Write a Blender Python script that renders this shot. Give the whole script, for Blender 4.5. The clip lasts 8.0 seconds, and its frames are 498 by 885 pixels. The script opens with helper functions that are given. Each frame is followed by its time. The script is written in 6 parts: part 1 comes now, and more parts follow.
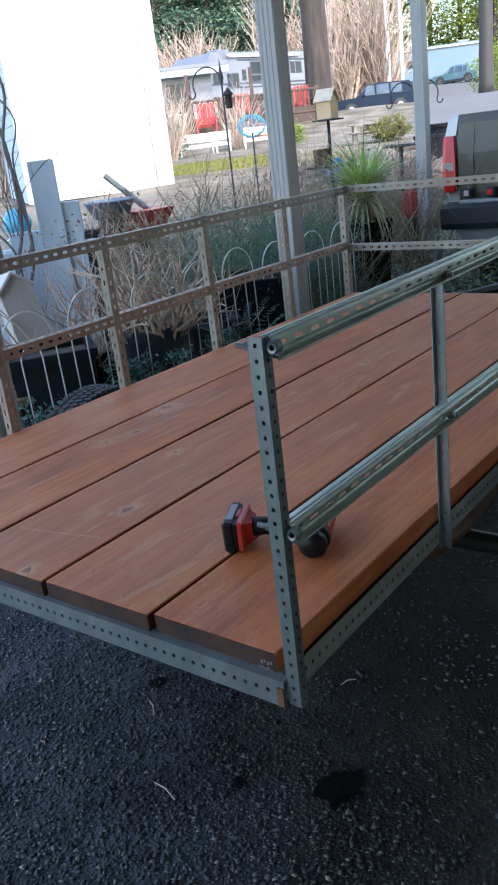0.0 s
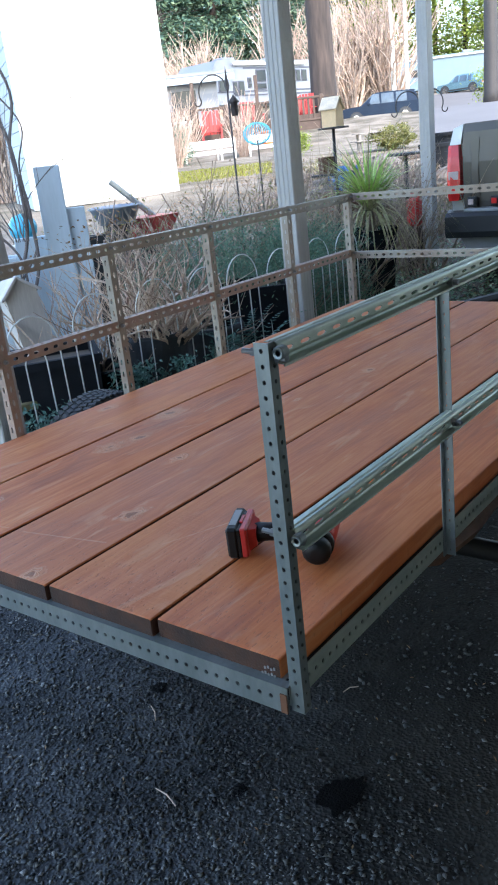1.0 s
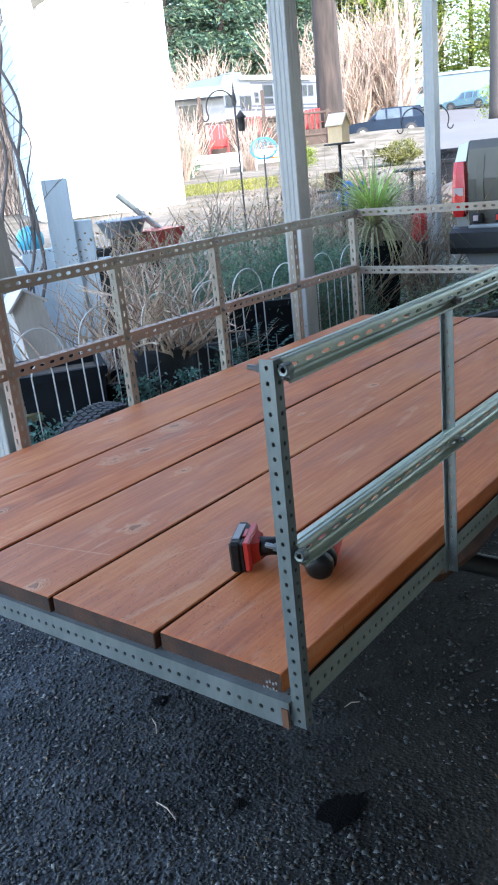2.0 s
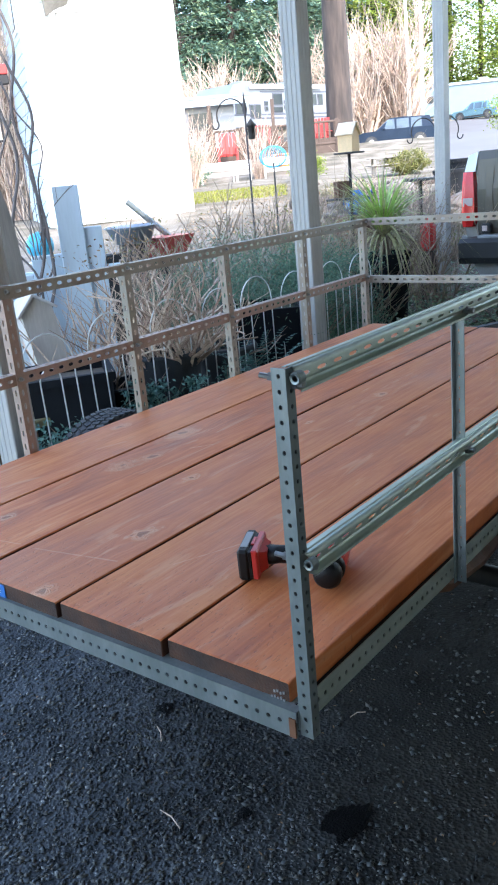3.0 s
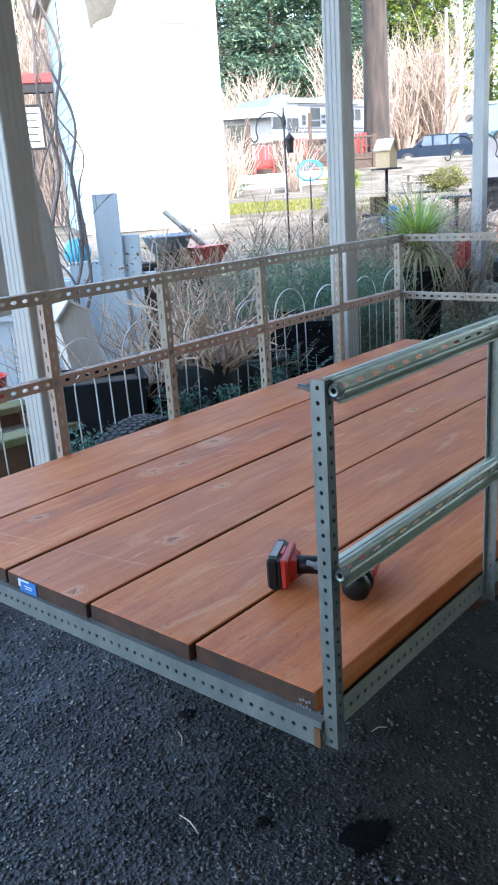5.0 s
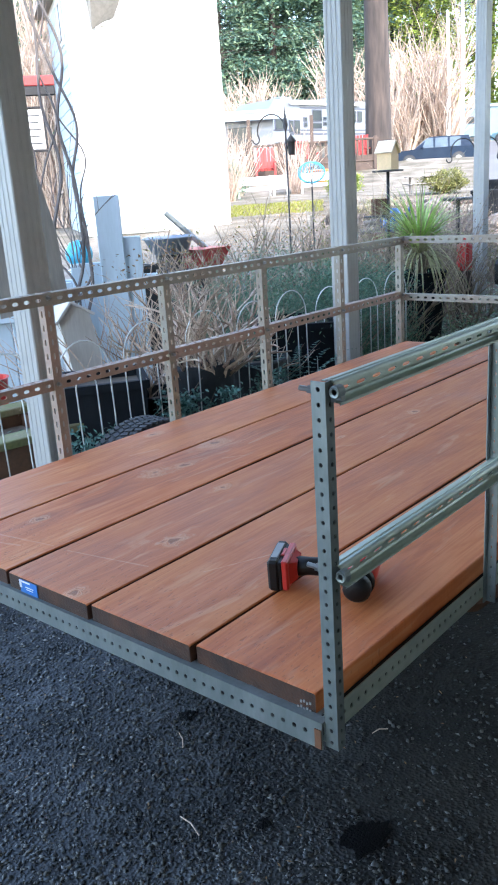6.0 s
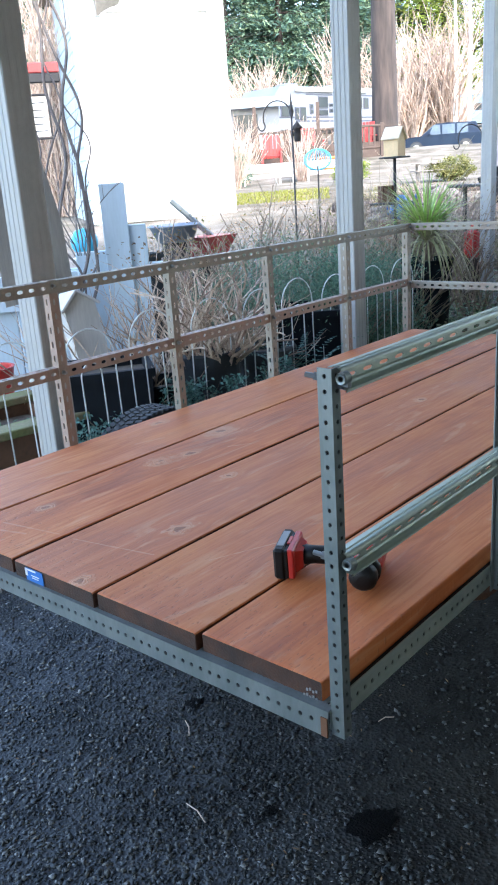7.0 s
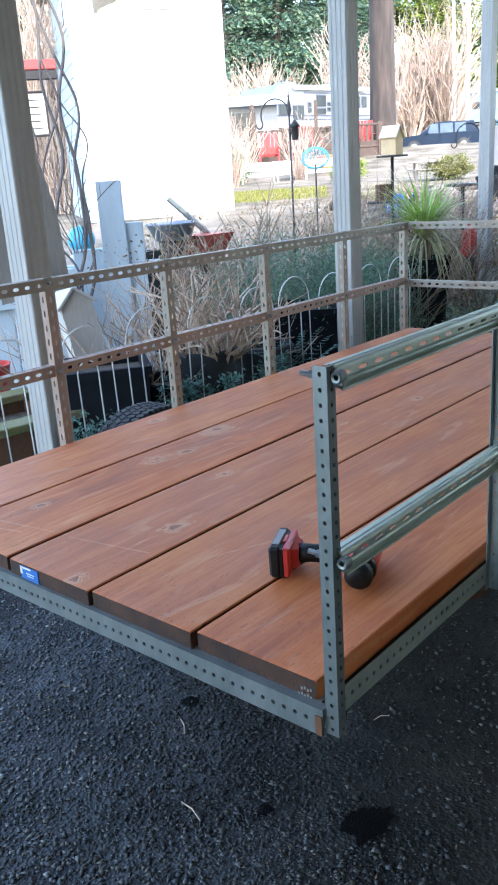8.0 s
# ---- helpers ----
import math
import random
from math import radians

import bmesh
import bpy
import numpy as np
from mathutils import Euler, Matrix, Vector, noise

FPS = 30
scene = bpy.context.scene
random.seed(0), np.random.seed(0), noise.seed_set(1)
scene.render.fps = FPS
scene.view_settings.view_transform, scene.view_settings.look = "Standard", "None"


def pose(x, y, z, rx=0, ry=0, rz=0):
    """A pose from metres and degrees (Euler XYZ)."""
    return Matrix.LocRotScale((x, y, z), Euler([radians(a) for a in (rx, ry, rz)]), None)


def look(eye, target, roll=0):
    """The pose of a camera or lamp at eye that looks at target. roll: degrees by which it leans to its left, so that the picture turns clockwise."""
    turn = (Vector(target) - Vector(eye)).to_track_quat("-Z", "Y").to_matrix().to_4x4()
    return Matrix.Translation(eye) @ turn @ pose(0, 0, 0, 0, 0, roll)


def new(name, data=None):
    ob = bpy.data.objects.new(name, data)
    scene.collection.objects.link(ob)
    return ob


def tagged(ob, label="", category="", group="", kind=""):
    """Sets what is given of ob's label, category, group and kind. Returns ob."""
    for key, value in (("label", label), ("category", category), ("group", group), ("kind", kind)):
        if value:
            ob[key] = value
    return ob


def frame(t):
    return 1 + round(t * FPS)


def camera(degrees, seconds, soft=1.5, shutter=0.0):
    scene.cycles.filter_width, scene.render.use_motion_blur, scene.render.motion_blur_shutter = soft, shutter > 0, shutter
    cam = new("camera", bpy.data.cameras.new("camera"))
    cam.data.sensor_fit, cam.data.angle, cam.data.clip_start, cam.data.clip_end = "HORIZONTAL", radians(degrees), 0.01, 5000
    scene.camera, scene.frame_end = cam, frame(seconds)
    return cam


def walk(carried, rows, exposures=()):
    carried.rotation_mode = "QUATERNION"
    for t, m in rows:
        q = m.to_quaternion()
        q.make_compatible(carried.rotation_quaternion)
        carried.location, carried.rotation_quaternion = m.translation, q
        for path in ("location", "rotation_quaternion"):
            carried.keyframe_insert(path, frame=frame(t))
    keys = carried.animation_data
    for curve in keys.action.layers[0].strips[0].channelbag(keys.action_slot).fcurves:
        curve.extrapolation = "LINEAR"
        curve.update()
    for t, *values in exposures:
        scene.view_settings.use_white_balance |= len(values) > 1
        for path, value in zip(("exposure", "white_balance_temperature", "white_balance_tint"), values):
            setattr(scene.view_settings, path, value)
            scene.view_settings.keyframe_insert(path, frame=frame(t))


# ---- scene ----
cam = camera(33.9, 8.0, soft=2.0)
PATH = [
    (0, (-0.734, -0.57, 1.189), (0.738, 0.601, 0.511), -6.9),
    (0.5, (-0.734, -0.566, 1.189), (0.737, 0.609, 0.515), -6.7),
    (1, (-0.737, -0.568, 1.188), (0.737, 0.61, 0.526), -6.5),
    (1.5, (-0.741, -0.572, 1.192), (0.736, 0.612, 0.546), -6.2),
    (3, (-0.746, -0.566, 1.196), (0.73, 0.635, 0.581), -5.4),
    (3.5, (-0.75, -0.558, 1.193), (0.711, 0.658, 0.57), -4.7),
    (4, (-0.761, -0.559, 1.199), (0.689, 0.676, 0.589), -4.4),
    (4.5, (-0.765, -0.562, 1.199), (0.683, 0.685, 0.607), -3.9),
    (6, (-0.767, -0.566, 1.199), (0.677, 0.69, 0.619), -3.8),
    (6.5, (-0.765, -0.566, 1.197), (0.669, 0.695, 0.604), -3.9),
    (7, (-0.762, -0.562, 1.195), (0.666, 0.702, 0.59), -4.0),
    (7.5, (-0.765, -0.561, 1.198), (0.661, 0.706, 0.597), -3.9),
    (8, (-0.759, -0.563, 1.194), (0.672, 0.695, 0.585), -3.8),
]
EXPOSURE = [(0, 2.64, 6750, 10), (0.6, 2.74, 6750, 10), (1.0, 3.00, 6750, 10), (1.5, 3.24, 6750, 10), (3.0, 3.34, 6750, 10), (8.0, 3.38, 6750, 10)]
walk(cam, [(t, look(eye, target, roll)) for t, eye, target, roll in PATH], EXPOSURE)

# ---- world, sun, exposure ----
SUN_DIR = Vector((-0.317, -0.68, 0.66)).normalized()
world = bpy.data.worlds.new("world")
scene.world = world
world.use_nodes = True
wn = world.node_tree
sky = wn.nodes.new("ShaderNodeTexSky")
sky.sky_type = "NISHITA"
sky.sun_disc = False
sky.sun_elevation = math.asin(SUN_DIR.z)
sky.sun_rotation = math.atan2(SUN_DIR.x, SUN_DIR.y)
wn.links.new(sky.outputs[0], wn.nodes["Background"].inputs[0])
wn.nodes["Background"].inputs[1].default_value = 0.15
sun = new("sun", bpy.data.lights.new("sun", "SUN"))
sun.data.energy = 0.70
sun.data.angle = radians(0.5)
sun.data.color = (1.0, 0.93, 0.83)
sun.matrix_world = look(SUN_DIR * 60, (0, 0, 0))

rng = random.Random(7)

# ---- materials ----


def material(name, color=(0.5, 0.5, 0.5), rough=0.6, metal=0.0, var=0.25, scale=8.0, bump=0.2, fine=90.0, second=None,
             spec=0.5, stretch=(1, 1, 1), per_object=0.0):
    """A surface with stains at a large scale, grain at a fine one, and relief."""
    m = bpy.data.materials.new(name)
    m.use_nodes = True
    nt = m.node_tree
    p = nt.nodes["Principled BSDF"]
    p.inputs["Metallic"].default_value = metal
    p.inputs["Specular IOR Level"].default_value = spec
    tc = nt.nodes.new("ShaderNodeTexCoord")
    mp = nt.nodes.new("ShaderNodeMapping")
    mp.inputs["Scale"].default_value = stretch
    nt.links.new(tc.outputs["Object"], mp.inputs[0])
    big = nt.nodes.new("ShaderNodeTexNoise")
    big.inputs["Scale"].default_value = scale
    big.inputs["Detail"].default_value = 5
    small = nt.nodes.new("ShaderNodeTexNoise")
    small.inputs["Scale"].default_value = fine
    small.inputs["Detail"].default_value = 3
    for n in (big, small):
        nt.links.new(mp.outputs[0], n.inputs["Vector"])
    ramp = nt.nodes.new("ShaderNodeMapRange")
    ramp.inputs[1].default_value, ramp.inputs[2].default_value = 0.3, 0.7
    nt.links.new(big.outputs[0], ramp.inputs[0])
    mix = nt.nodes.new("ShaderNodeMix")
    mix.data_type = "RGBA"
    c2 = second or tuple(c * (1 - var) for c in color)
    mix.inputs[6].default_value = (*color, 1)
    mix.inputs[7].default_value = (*c2, 1)
    nt.links.new(ramp.outputs[0], mix.inputs[0])
    hsv = nt.nodes.new("ShaderNodeHueSaturation")
    val = nt.nodes.new("ShaderNodeMapRange")
    val.inputs[3].default_value, val.inputs[4].default_value = 1 - var, 1 + var
    nt.links.new(small.outputs[0], val.inputs[0])
    nt.links.new(mix.outputs[2], hsv.inputs["Color"])
    last = val.outputs[0]
    if per_object:
        info = nt.nodes.new("ShaderNodeObjectInfo")
        r = nt.nodes.new("ShaderNodeMapRange")
        r.inputs[3].default_value, r.inputs[4].default_value = 1 - per_object, 1 + per_object
        nt.links.new(info.outputs["Random"], r.inputs[0])
        mul = nt.nodes.new("ShaderNodeMath")
        mul.operation = "MULTIPLY"
        nt.links.new(last, mul.inputs[0])
        nt.links.new(r.outputs[0], mul.inputs[1])
        last = mul.outputs[0]
    nt.links.new(last, hsv.inputs["Value"])
    nt.links.new(hsv.outputs[0], p.inputs["Base Color"])
    rr = nt.nodes.new("ShaderNodeMapRange")
    rr.inputs[3].default_value, rr.inputs[4].default_value = max(0.03, rough - 0.12), min(1, rough + 0.12)
    nt.links.new(small.outputs[0], rr.inputs[0])
    nt.links.new(rr.outputs[0], p.inputs["Roughness"])
    if bump:
        b = nt.nodes.new("ShaderNodeBump")
        b.inputs["Strength"].default_value = bump
        b.inputs["Distance"].default_value = 0.004
        nt.links.new(small.outputs[0], b.inputs["Height"])
        nt.links.new(b.outputs[0], p.inputs["Normal"])
    return m


def islands(name, colors, rough=0.7, spec=0.3, through_light=0.0, patch=60.0, swing=0.3):
    """Foliage, twigs or stones whose pieces differ in colour one from another."""
    m = bpy.data.materials.new(name)
    m.use_nodes = True
    nt = m.node_tree
    p = nt.nodes["Principled BSDF"]
    p.inputs["Roughness"].default_value = rough
    p.inputs["Specular IOR Level"].default_value = spec
    g = nt.nodes.new("ShaderNodeNewGeometry")
    ramp = nt.nodes.new("ShaderNodeValToRGB")
    while len(ramp.color_ramp.elements) < len(colors):
        ramp.color_ramp.elements.new(0.5)
    for i, c in enumerate(colors):
        ramp.color_ramp.elements[i].position = i / max(1, len(colors) - 1)
        ramp.color_ramp.elements[i].color = (*c, 1)
    nt.links.new(g.outputs["Random Per Island"], ramp.inputs[0])
    noise_n = nt.nodes.new("ShaderNodeTexNoise")
    noise_n.inputs["Scale"].default_value = patch
    hsv = nt.nodes.new("ShaderNodeHueSaturation")
    val = nt.nodes.new("ShaderNodeMapRange")
    val.inputs[3].default_value, val.inputs[4].default_value = 1 - swing, 1 + swing
    val.inputs[1].default_value, val.inputs[2].default_value = 0.3, 0.7
    nt.links.new(noise_n.outputs[0], val.inputs[0])
    nt.links.new(val.outputs[0], hsv.inputs["Value"])
    nt.links.new(ramp.outputs[0], hsv.inputs["Color"])
    nt.links.new(hsv.outputs[0], p.inputs["Base Color"])
    if through_light:
        tr = nt.nodes.new("ShaderNodeBsdfTranslucent")
        nt.links.new(hsv.outputs[0], tr.inputs[0])
        mx = nt.nodes.new("ShaderNodeMixShader")
        mx.inputs[0].default_value = through_light
        nt.links.new(p.outputs[0], mx.inputs[1])
        nt.links.new(tr.outputs[0], mx.inputs[2])
        nt.links.new(mx.outputs[0], nt.nodes["Material Output"].inputs[0])
    return m


def plank_wood(name, knots, scratches):
    """Red-brown stained softwood: long grain, growth bands, knots with rings, scuffs and rough-sawn fuzz."""
    m = bpy.data.materials.new(name)
    m.use_nodes = True
    nt = m.node_tree
    N, L = nt.nodes, nt.links
    p = N["Principled BSDF"]
    tc = N.new("ShaderNodeTexCoord")
    info = N.new("ShaderNodeObjectInfo")

    def math_node(op, a, b=None, c=None):
        n = N.new("ShaderNodeMath")
        n.operation = op
        for i, v in enumerate((a, b, c)):
            if v is None:
                continue
            if isinstance(v, (int, float)):
                n.inputs[i].default_value = v
            else:
                L.new(v, n.inputs[i])
        return n.outputs[0]

    def rangemap(v, a, b, c, d, smooth=False):
        n = N.new("ShaderNodeMapRange")
        if smooth:
            n.interpolation_type = "SMOOTHSTEP"
        for i, x in enumerate((a, b, c, d)):
            n.inputs[i + 1].default_value = x
        L.new(v, n.inputs[0])
        return n.outputs[0]

    sep = N.new("ShaderNodeSeparateXYZ")
    L.new(tc.outputs["Object"], sep.inputs[0])
    # each knot pushes the grain aside and darkens its own core
    push, core, rings = 0.0, 0.0, 0.0
    warp = N.new("ShaderNodeTexNoise")
    warp.inputs["Scale"].default_value = 45
    L.new(tc.outputs["Object"], warp.inputs["Vector"])
    bent = math_node("SUBTRACT", warp.outputs[0], 0.5)
    for kx, ky, kr in knots:
        dx = math_node("SUBTRACT", sep.outputs[0], kx)
        dy = math_node("SUBTRACT", sep.outputs[1], ky)
        dxs = math_node("MULTIPLY", dx, 0.62)
        d2 = math_node("SQRT", math_node("ADD", math_node("MULTIPLY", dxs, dxs), math_node("MULTIPLY", dy, dy)))
        d2 = math_node("ADD", d2, math_node("MULTIPLY", bent, kr * 2.4))
        fall = rangemap(d2, 0.0, kr * 4.5, 1.0, 0.0, True)
        sgn = rangemap(dy, -kr, kr, -1.0, 1.0)
        push = math_node("ADD", math_node("MULTIPLY", math_node("MULTIPLY", fall, sgn), kr * 1.2), push)
        core = math_node("MAXIMUM", rangemap(d2, kr * 0.22, kr * 0.50, 1.0, 0.0, True), core)
        rings = math_node("MAXIMUM", math_node("MULTIPLY", rangemap(d2, kr * 0.7, kr * 1.7, 1.0, 0.0, True),
                                               rangemap(math_node("SINE", math_node("MULTIPLY", d2, 1100)), -1, 1, 0.35, 1.0)), rings)
    off = math_node("MULTIPLY", info.outputs["Random"], 31.0)
    comb = N.new("ShaderNodeCombineXYZ")
    L.new(math_node("ADD", sep.outputs[0], off), comb.inputs[0])
    L.new(math_node("SUBTRACT", sep.outputs[1], push), comb.inputs[1])
    L.new(math_node("ADD", sep.outputs[2], off), comb.inputs[2])

    def noise_at(sx, sy, sz, scale, detail, distortion=0.0):
        mp = N.new("ShaderNodeMapping")
        mp.inputs["Scale"].default_value = (sx, sy, sz)
        L.new(comb.outputs[0], mp.inputs[0])
        n = N.new("ShaderNodeTexNoise")
        n.inputs["Scale"].default_value = scale
        n.inputs["Detail"].default_value = detail
        n.inputs["Distortion"].default_value = distortion
        L.new(mp.outputs[0], n.inputs["Vector"])
        return n.outputs[0]

    # pale scratches that run across the boards
    scratch = 0.0
    for ax, ay, bx, by, wd in scratches:
        ex, ey = bx - ax, by - ay
        px = math_node("SUBTRACT", sep.outputs[0], ax)
        py = math_node("SUBTRACT", sep.outputs[1], ay)
        along = math_node("DIVIDE", math_node("ADD", math_node("MULTIPLY", px, ex), math_node("MULTIPLY", py, ey)), ex * ex + ey * ey)
        along = math_node("MINIMUM", math_node("MAXIMUM", along, 0.0), 1.0)
        qx = math_node("SUBTRACT", px, math_node("MULTIPLY", along, ex))
        qy = math_node("SUBTRACT", py, math_node("MULTIPLY", along, ey))
        dist = math_node("SQRT", math_node("ADD", math_node("MULTIPLY", qx, qx), math_node("MULTIPLY", qy, qy)))
        dist = math_node("ADD", dist, math_node("MULTIPLY", bent, wd * 3.5))
        scratch = math_node("MAXIMUM", rangemap(dist, wd * 0.3, wd * 1.6, 1.0, 0.0, True), scratch)
    bands = noise_at(0.9, 14, 8, 2.2, 3, 0.5)
    waves = rangemap(math_node("SINE", math_node("MULTIPLY", bands, 42)), -1, 1, 0.0, 1.0)
    grain = noise_at(6, 220, 220, 1.0, 4)
    blotch = noise_at(1.2, 3.0, 3.0, 2.4, 4)
    fuzz = noise_at(160, 30, 30, 1.0, 3)
    scuff = rangemap(noise_at(3.5, 16, 16, 1.3, 6, 1.2), 0.56, 0.72, 0.0, 1.0, True)
    streak = rangemap(noise_at(0.7, 26, 26, 1.6, 5, 0.6), 0.34, 0.66, 0.0, 1.0, True)
    stain = rangemap(noise_at(1.6, 5, 5, 3.0, 5, 0.8), 0.35, 0.68, 0.0, 1.0, True)
    ramp = N.new("ShaderNodeValToRGB")
    e = ramp.color_ramp.elements
    e[0].position, e[0].color = 0.15, (0.29, 0.064, 0.019, 1)
    e[1].position, e[1].color = 0.9, (0.71, 0.262, 0.098, 1)
    mid = e.new(0.5)
    mid.color = (0.53, 0.142, 0.042, 1)
    tone = math_node("ADD", math_node("MULTIPLY", waves, 0.11), math_node("MULTIPLY", blotch, 0.80))
    tone = math_node("ADD", tone, math_node("MULTIPLY", stain, 0.14))
    tone = math_node("ADD", tone, math_node("MULTIPLY", math_node("SUBTRACT", streak, 0.5), 0.13))
    tone = math_node("ADD", tone, math_node("MULTIPLY", grain, 0.18))
    tone = math_node("ADD", tone, math_node("MULTIPLY", math_node("SUBTRACT", info.outputs["Random"], 0.5), 0.14))
    tone = math_node("SUBTRACT", tone, 0.07)
    L.new(tone, ramp.inputs[0])

    def mix(fac, a, col):
        n = N.new("ShaderNodeMix")
        n.data_type = "RGBA"
        L.new(fac, n.inputs[0])
        L.new(a, n.inputs[6])
        n.inputs[7].default_value = (*col, 1)
        return n.outputs[2]

    tint = rangemap(math_node("FRACT", math_node("MULTIPLY", info.outputs["Random"], 7.0)), 0.3, 1.0, 0.0, 0.35)
    col = mix(tint, ramp.outputs[0], (0.40, 0.138, 0.064))
    col = mix(math_node("MULTIPLY", scuff, 0.34), col, (0.65, 0.36, 0.21))
    col = mix(math_node("MULTIPLY", scratch, 0.24), col, (0.72, 0.46, 0.30))
    if knots:
        col = mix(math_node("MULTIPLY", rings, 0.50), col, (0.64, 0.39, 0.24))
        col = mix(math_node("MULTIPLY", core, 0.75), col, (0.20, 0.07, 0.035))
    nick = rangemap(noise_at(70, 210, 30, 1.0, 1), 0.62, 0.70, 0.0, 1.0, True)
    near_end = rangemap(math_node("ADD", sep.outputs[0], math_node("MULTIPLY", blotch, 0.3)), 0.12, 0.52, 1.0, 0.12, True)
    nick = math_node("MULTIPLY", nick, near_end)
    col = mix(math_node("MULTIPLY", nick, 0.45), col, (0.20, 0.065, 0.03))
    L.new(col, p.inputs["Base Color"])
    L.new(rangemap(blotch, 0.3, 0.7, 0.44, 0.64), p.inputs["Roughness"])
    p.inputs["Specular IOR Level"].default_value = 0.27
    height = math_node("ADD", math_node("MULTIPLY", grain, 0.5), math_node("MULTIPLY", fuzz, 0.5))
    height = math_node("ADD", height, math_node("MULTIPLY", waves, 0.25))
    height = math_node("SUBTRACT", height, math_node("MULTIPLY", nick, 1.2))
    if knots:
        height = math_node("ADD", height, math_node("SUBTRACT", math_node("MULTIPLY", rings, 1.6), math_node("MULTIPLY", core, 0.8)))
    b = N.new("ShaderNodeBump")
    b.inputs["Strength"].default_value = 0.4
    b.inputs["Distance"].default_value = 0.0016
    L.new(height, b.inputs["Height"])
    L.new(b.outputs[0], p.inputs["Normal"])
    return m


M = {}
M["plank"] = plank_wood("stained_plank_wood", [
    (0.264, 0.540, 0.017), (0.243, 0.558, 0.008), (0.007, 0.533, 0.014), (0.535, 0.885, 0.021), (0.621, 0.862, 0.014), (0.803, 0.926, 0.024),
    (0.543, 0.664, 0.012), (0.185, 0.884, 0.013), (0.777, 1.140, 0.015), (1.328, 0.600, 0.013), (1.009, 0.645, 0.008), (0.63, 0.05, 0.009)],
    [(0.086, 0.890, 0.112, 0.737, 0.0022), (0.113, 0.690, 0.149, 0.500, 0.0018), (0.71, 0.813, 0.757, 0.776, 0.0022), (0.04, 0.93, 0.075, 0.80, 0.003),
     (0.60, 1.05, 0.68, 1.02, 0.003), (0.19, 0.395, 0.33, 0.33, 0.0016)])
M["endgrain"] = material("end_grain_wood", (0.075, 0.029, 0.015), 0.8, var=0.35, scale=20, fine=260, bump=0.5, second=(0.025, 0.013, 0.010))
# dark brown that paints the shade of the gaps onto the plank sides
M["gap_shade_edge"] = material("gap_shaded_board_edge", (0.105, 0.038, 0.020), 0.85, var=0.3, scale=9, fine=160, bump=0.4, second=(0.06, 0.024, 0.014), stretch=(0.2, 1, 1))
M["zinc"] = material("galvanised_steel", (0.255, 0.288, 0.292), 0.44, 0.55, var=0.20, scale=26, fine=160, bump=0.10, second=(0.185, 0.217, 0.22), stretch=(1, 1, 0.35))
M["zinc_rail"] = material("greenish_galvanised_steel", (0.50, 0.555, 0.50), 0.40, 0.55, var=0.20, scale=22, fine=140, bump=0.10, second=(0.36, 0.42, 0.37), stretch=(0.35, 1, 1))
M["zinc_old"] = material("weathered_galvanised_steel", (0.33, 0.325, 0.285), 0.55, 0.4, var=0.22, scale=7, fine=150, bump=0.12, second=(0.29, 0.235, 0.195))
M["zinc_pink"] = material("pinkish_primed_steel", (0.40, 0.28, 0.235), 0.6, 0.25, var=0.22, scale=11, fine=150, bump=0.12, second=(0.31, 0.245, 0.205))
M["bolt"] = material("bolt_steel", (0.35, 0.37, 0.38), 0.35, 0.9, var=0.2, scale=30, bump=0.05)
M["rust"] = material("rusty_steel", (0.20, 0.09, 0.05), 0.8, 0.3, var=0.4, scale=25, bump=0.3)
M["black_steel"] = material("black_painted_steel", (0.02, 0.02, 0.022), 0.5, 0.2, var=0.3, scale=20, bump=0.1)
M["rubber"] = material("tyre_rubber", (0.05, 0.052, 0.058), 0.8, var=0.3, scale=25, bump=0.2)
M["white_metal"] = material("white_painted_aluminium", (0.70, 0.69, 0.66), 0.42, var=0.06, scale=5, fine=40, bump=0.03)
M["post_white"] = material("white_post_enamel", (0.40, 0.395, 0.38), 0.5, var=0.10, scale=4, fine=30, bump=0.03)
M["white_wood"] = material("white_painted_wood", (0.74, 0.73, 0.70), 0.6, var=0.1, scale=9, fine=70, bump=0.15, stretch=(1, 1, 0.25))
M["siding"] = material("tan_siding", (0.48, 0.42, 0.34), 0.7, var=0.15, scale=3, fine=60, bump=0.1)
M["grey_wood"] = material("weathered_grey_wood", (0.27, 0.245, 0.22), 0.8, var=0.22, scale=7, fine=60, bump=0.35, stretch=(3, 3, 0.3))
M["brown_wood"] = material("brown_garden_wood", (0.17, 0.085, 0.05), 0.8, var=0.3, scale=7, fine=60, bump=0.3)
M["tan_wood"] = material("tan_painted_wood", (0.80, 0.55, 0.31), 0.7, var=0.12, scale=9, fine=80, bump=0.15)
M["roof_tan"] = material("pale_wood_shingle", (0.84, 0.66, 0.48), 0.8, var=0.2, scale=15, fine=80, bump=0.3)
M["black_plastic"] = material("black_plastic", (0.006, 0.006, 0.007), 0.5, spec=0.3, var=0.2, scale=30, fine=200, bump=0.1)
M["planter_black"] = material("black_planter_plastic", (0.012, 0.014, 0.018), 0.75, spec=0.15, var=0.3, scale=10, fine=80, bump=0.1)
M["grey_pot"] = material("grey_plastic_pot", (0.05, 0.055, 0.06), 0.7, spec=0.25, var=0.25, scale=8, fine=70, bump=0.12)
M["red_plastic"] = material("red_plastic", (0.55, 0.035, 0.03), 0.4, var=0.15, scale=20, fine=150, bump=0.05)
M["red_paint"] = material("red_paint", (0.42, 0.048, 0.045), 0.5, var=0.2, scale=9, fine=80, bump=0.08)
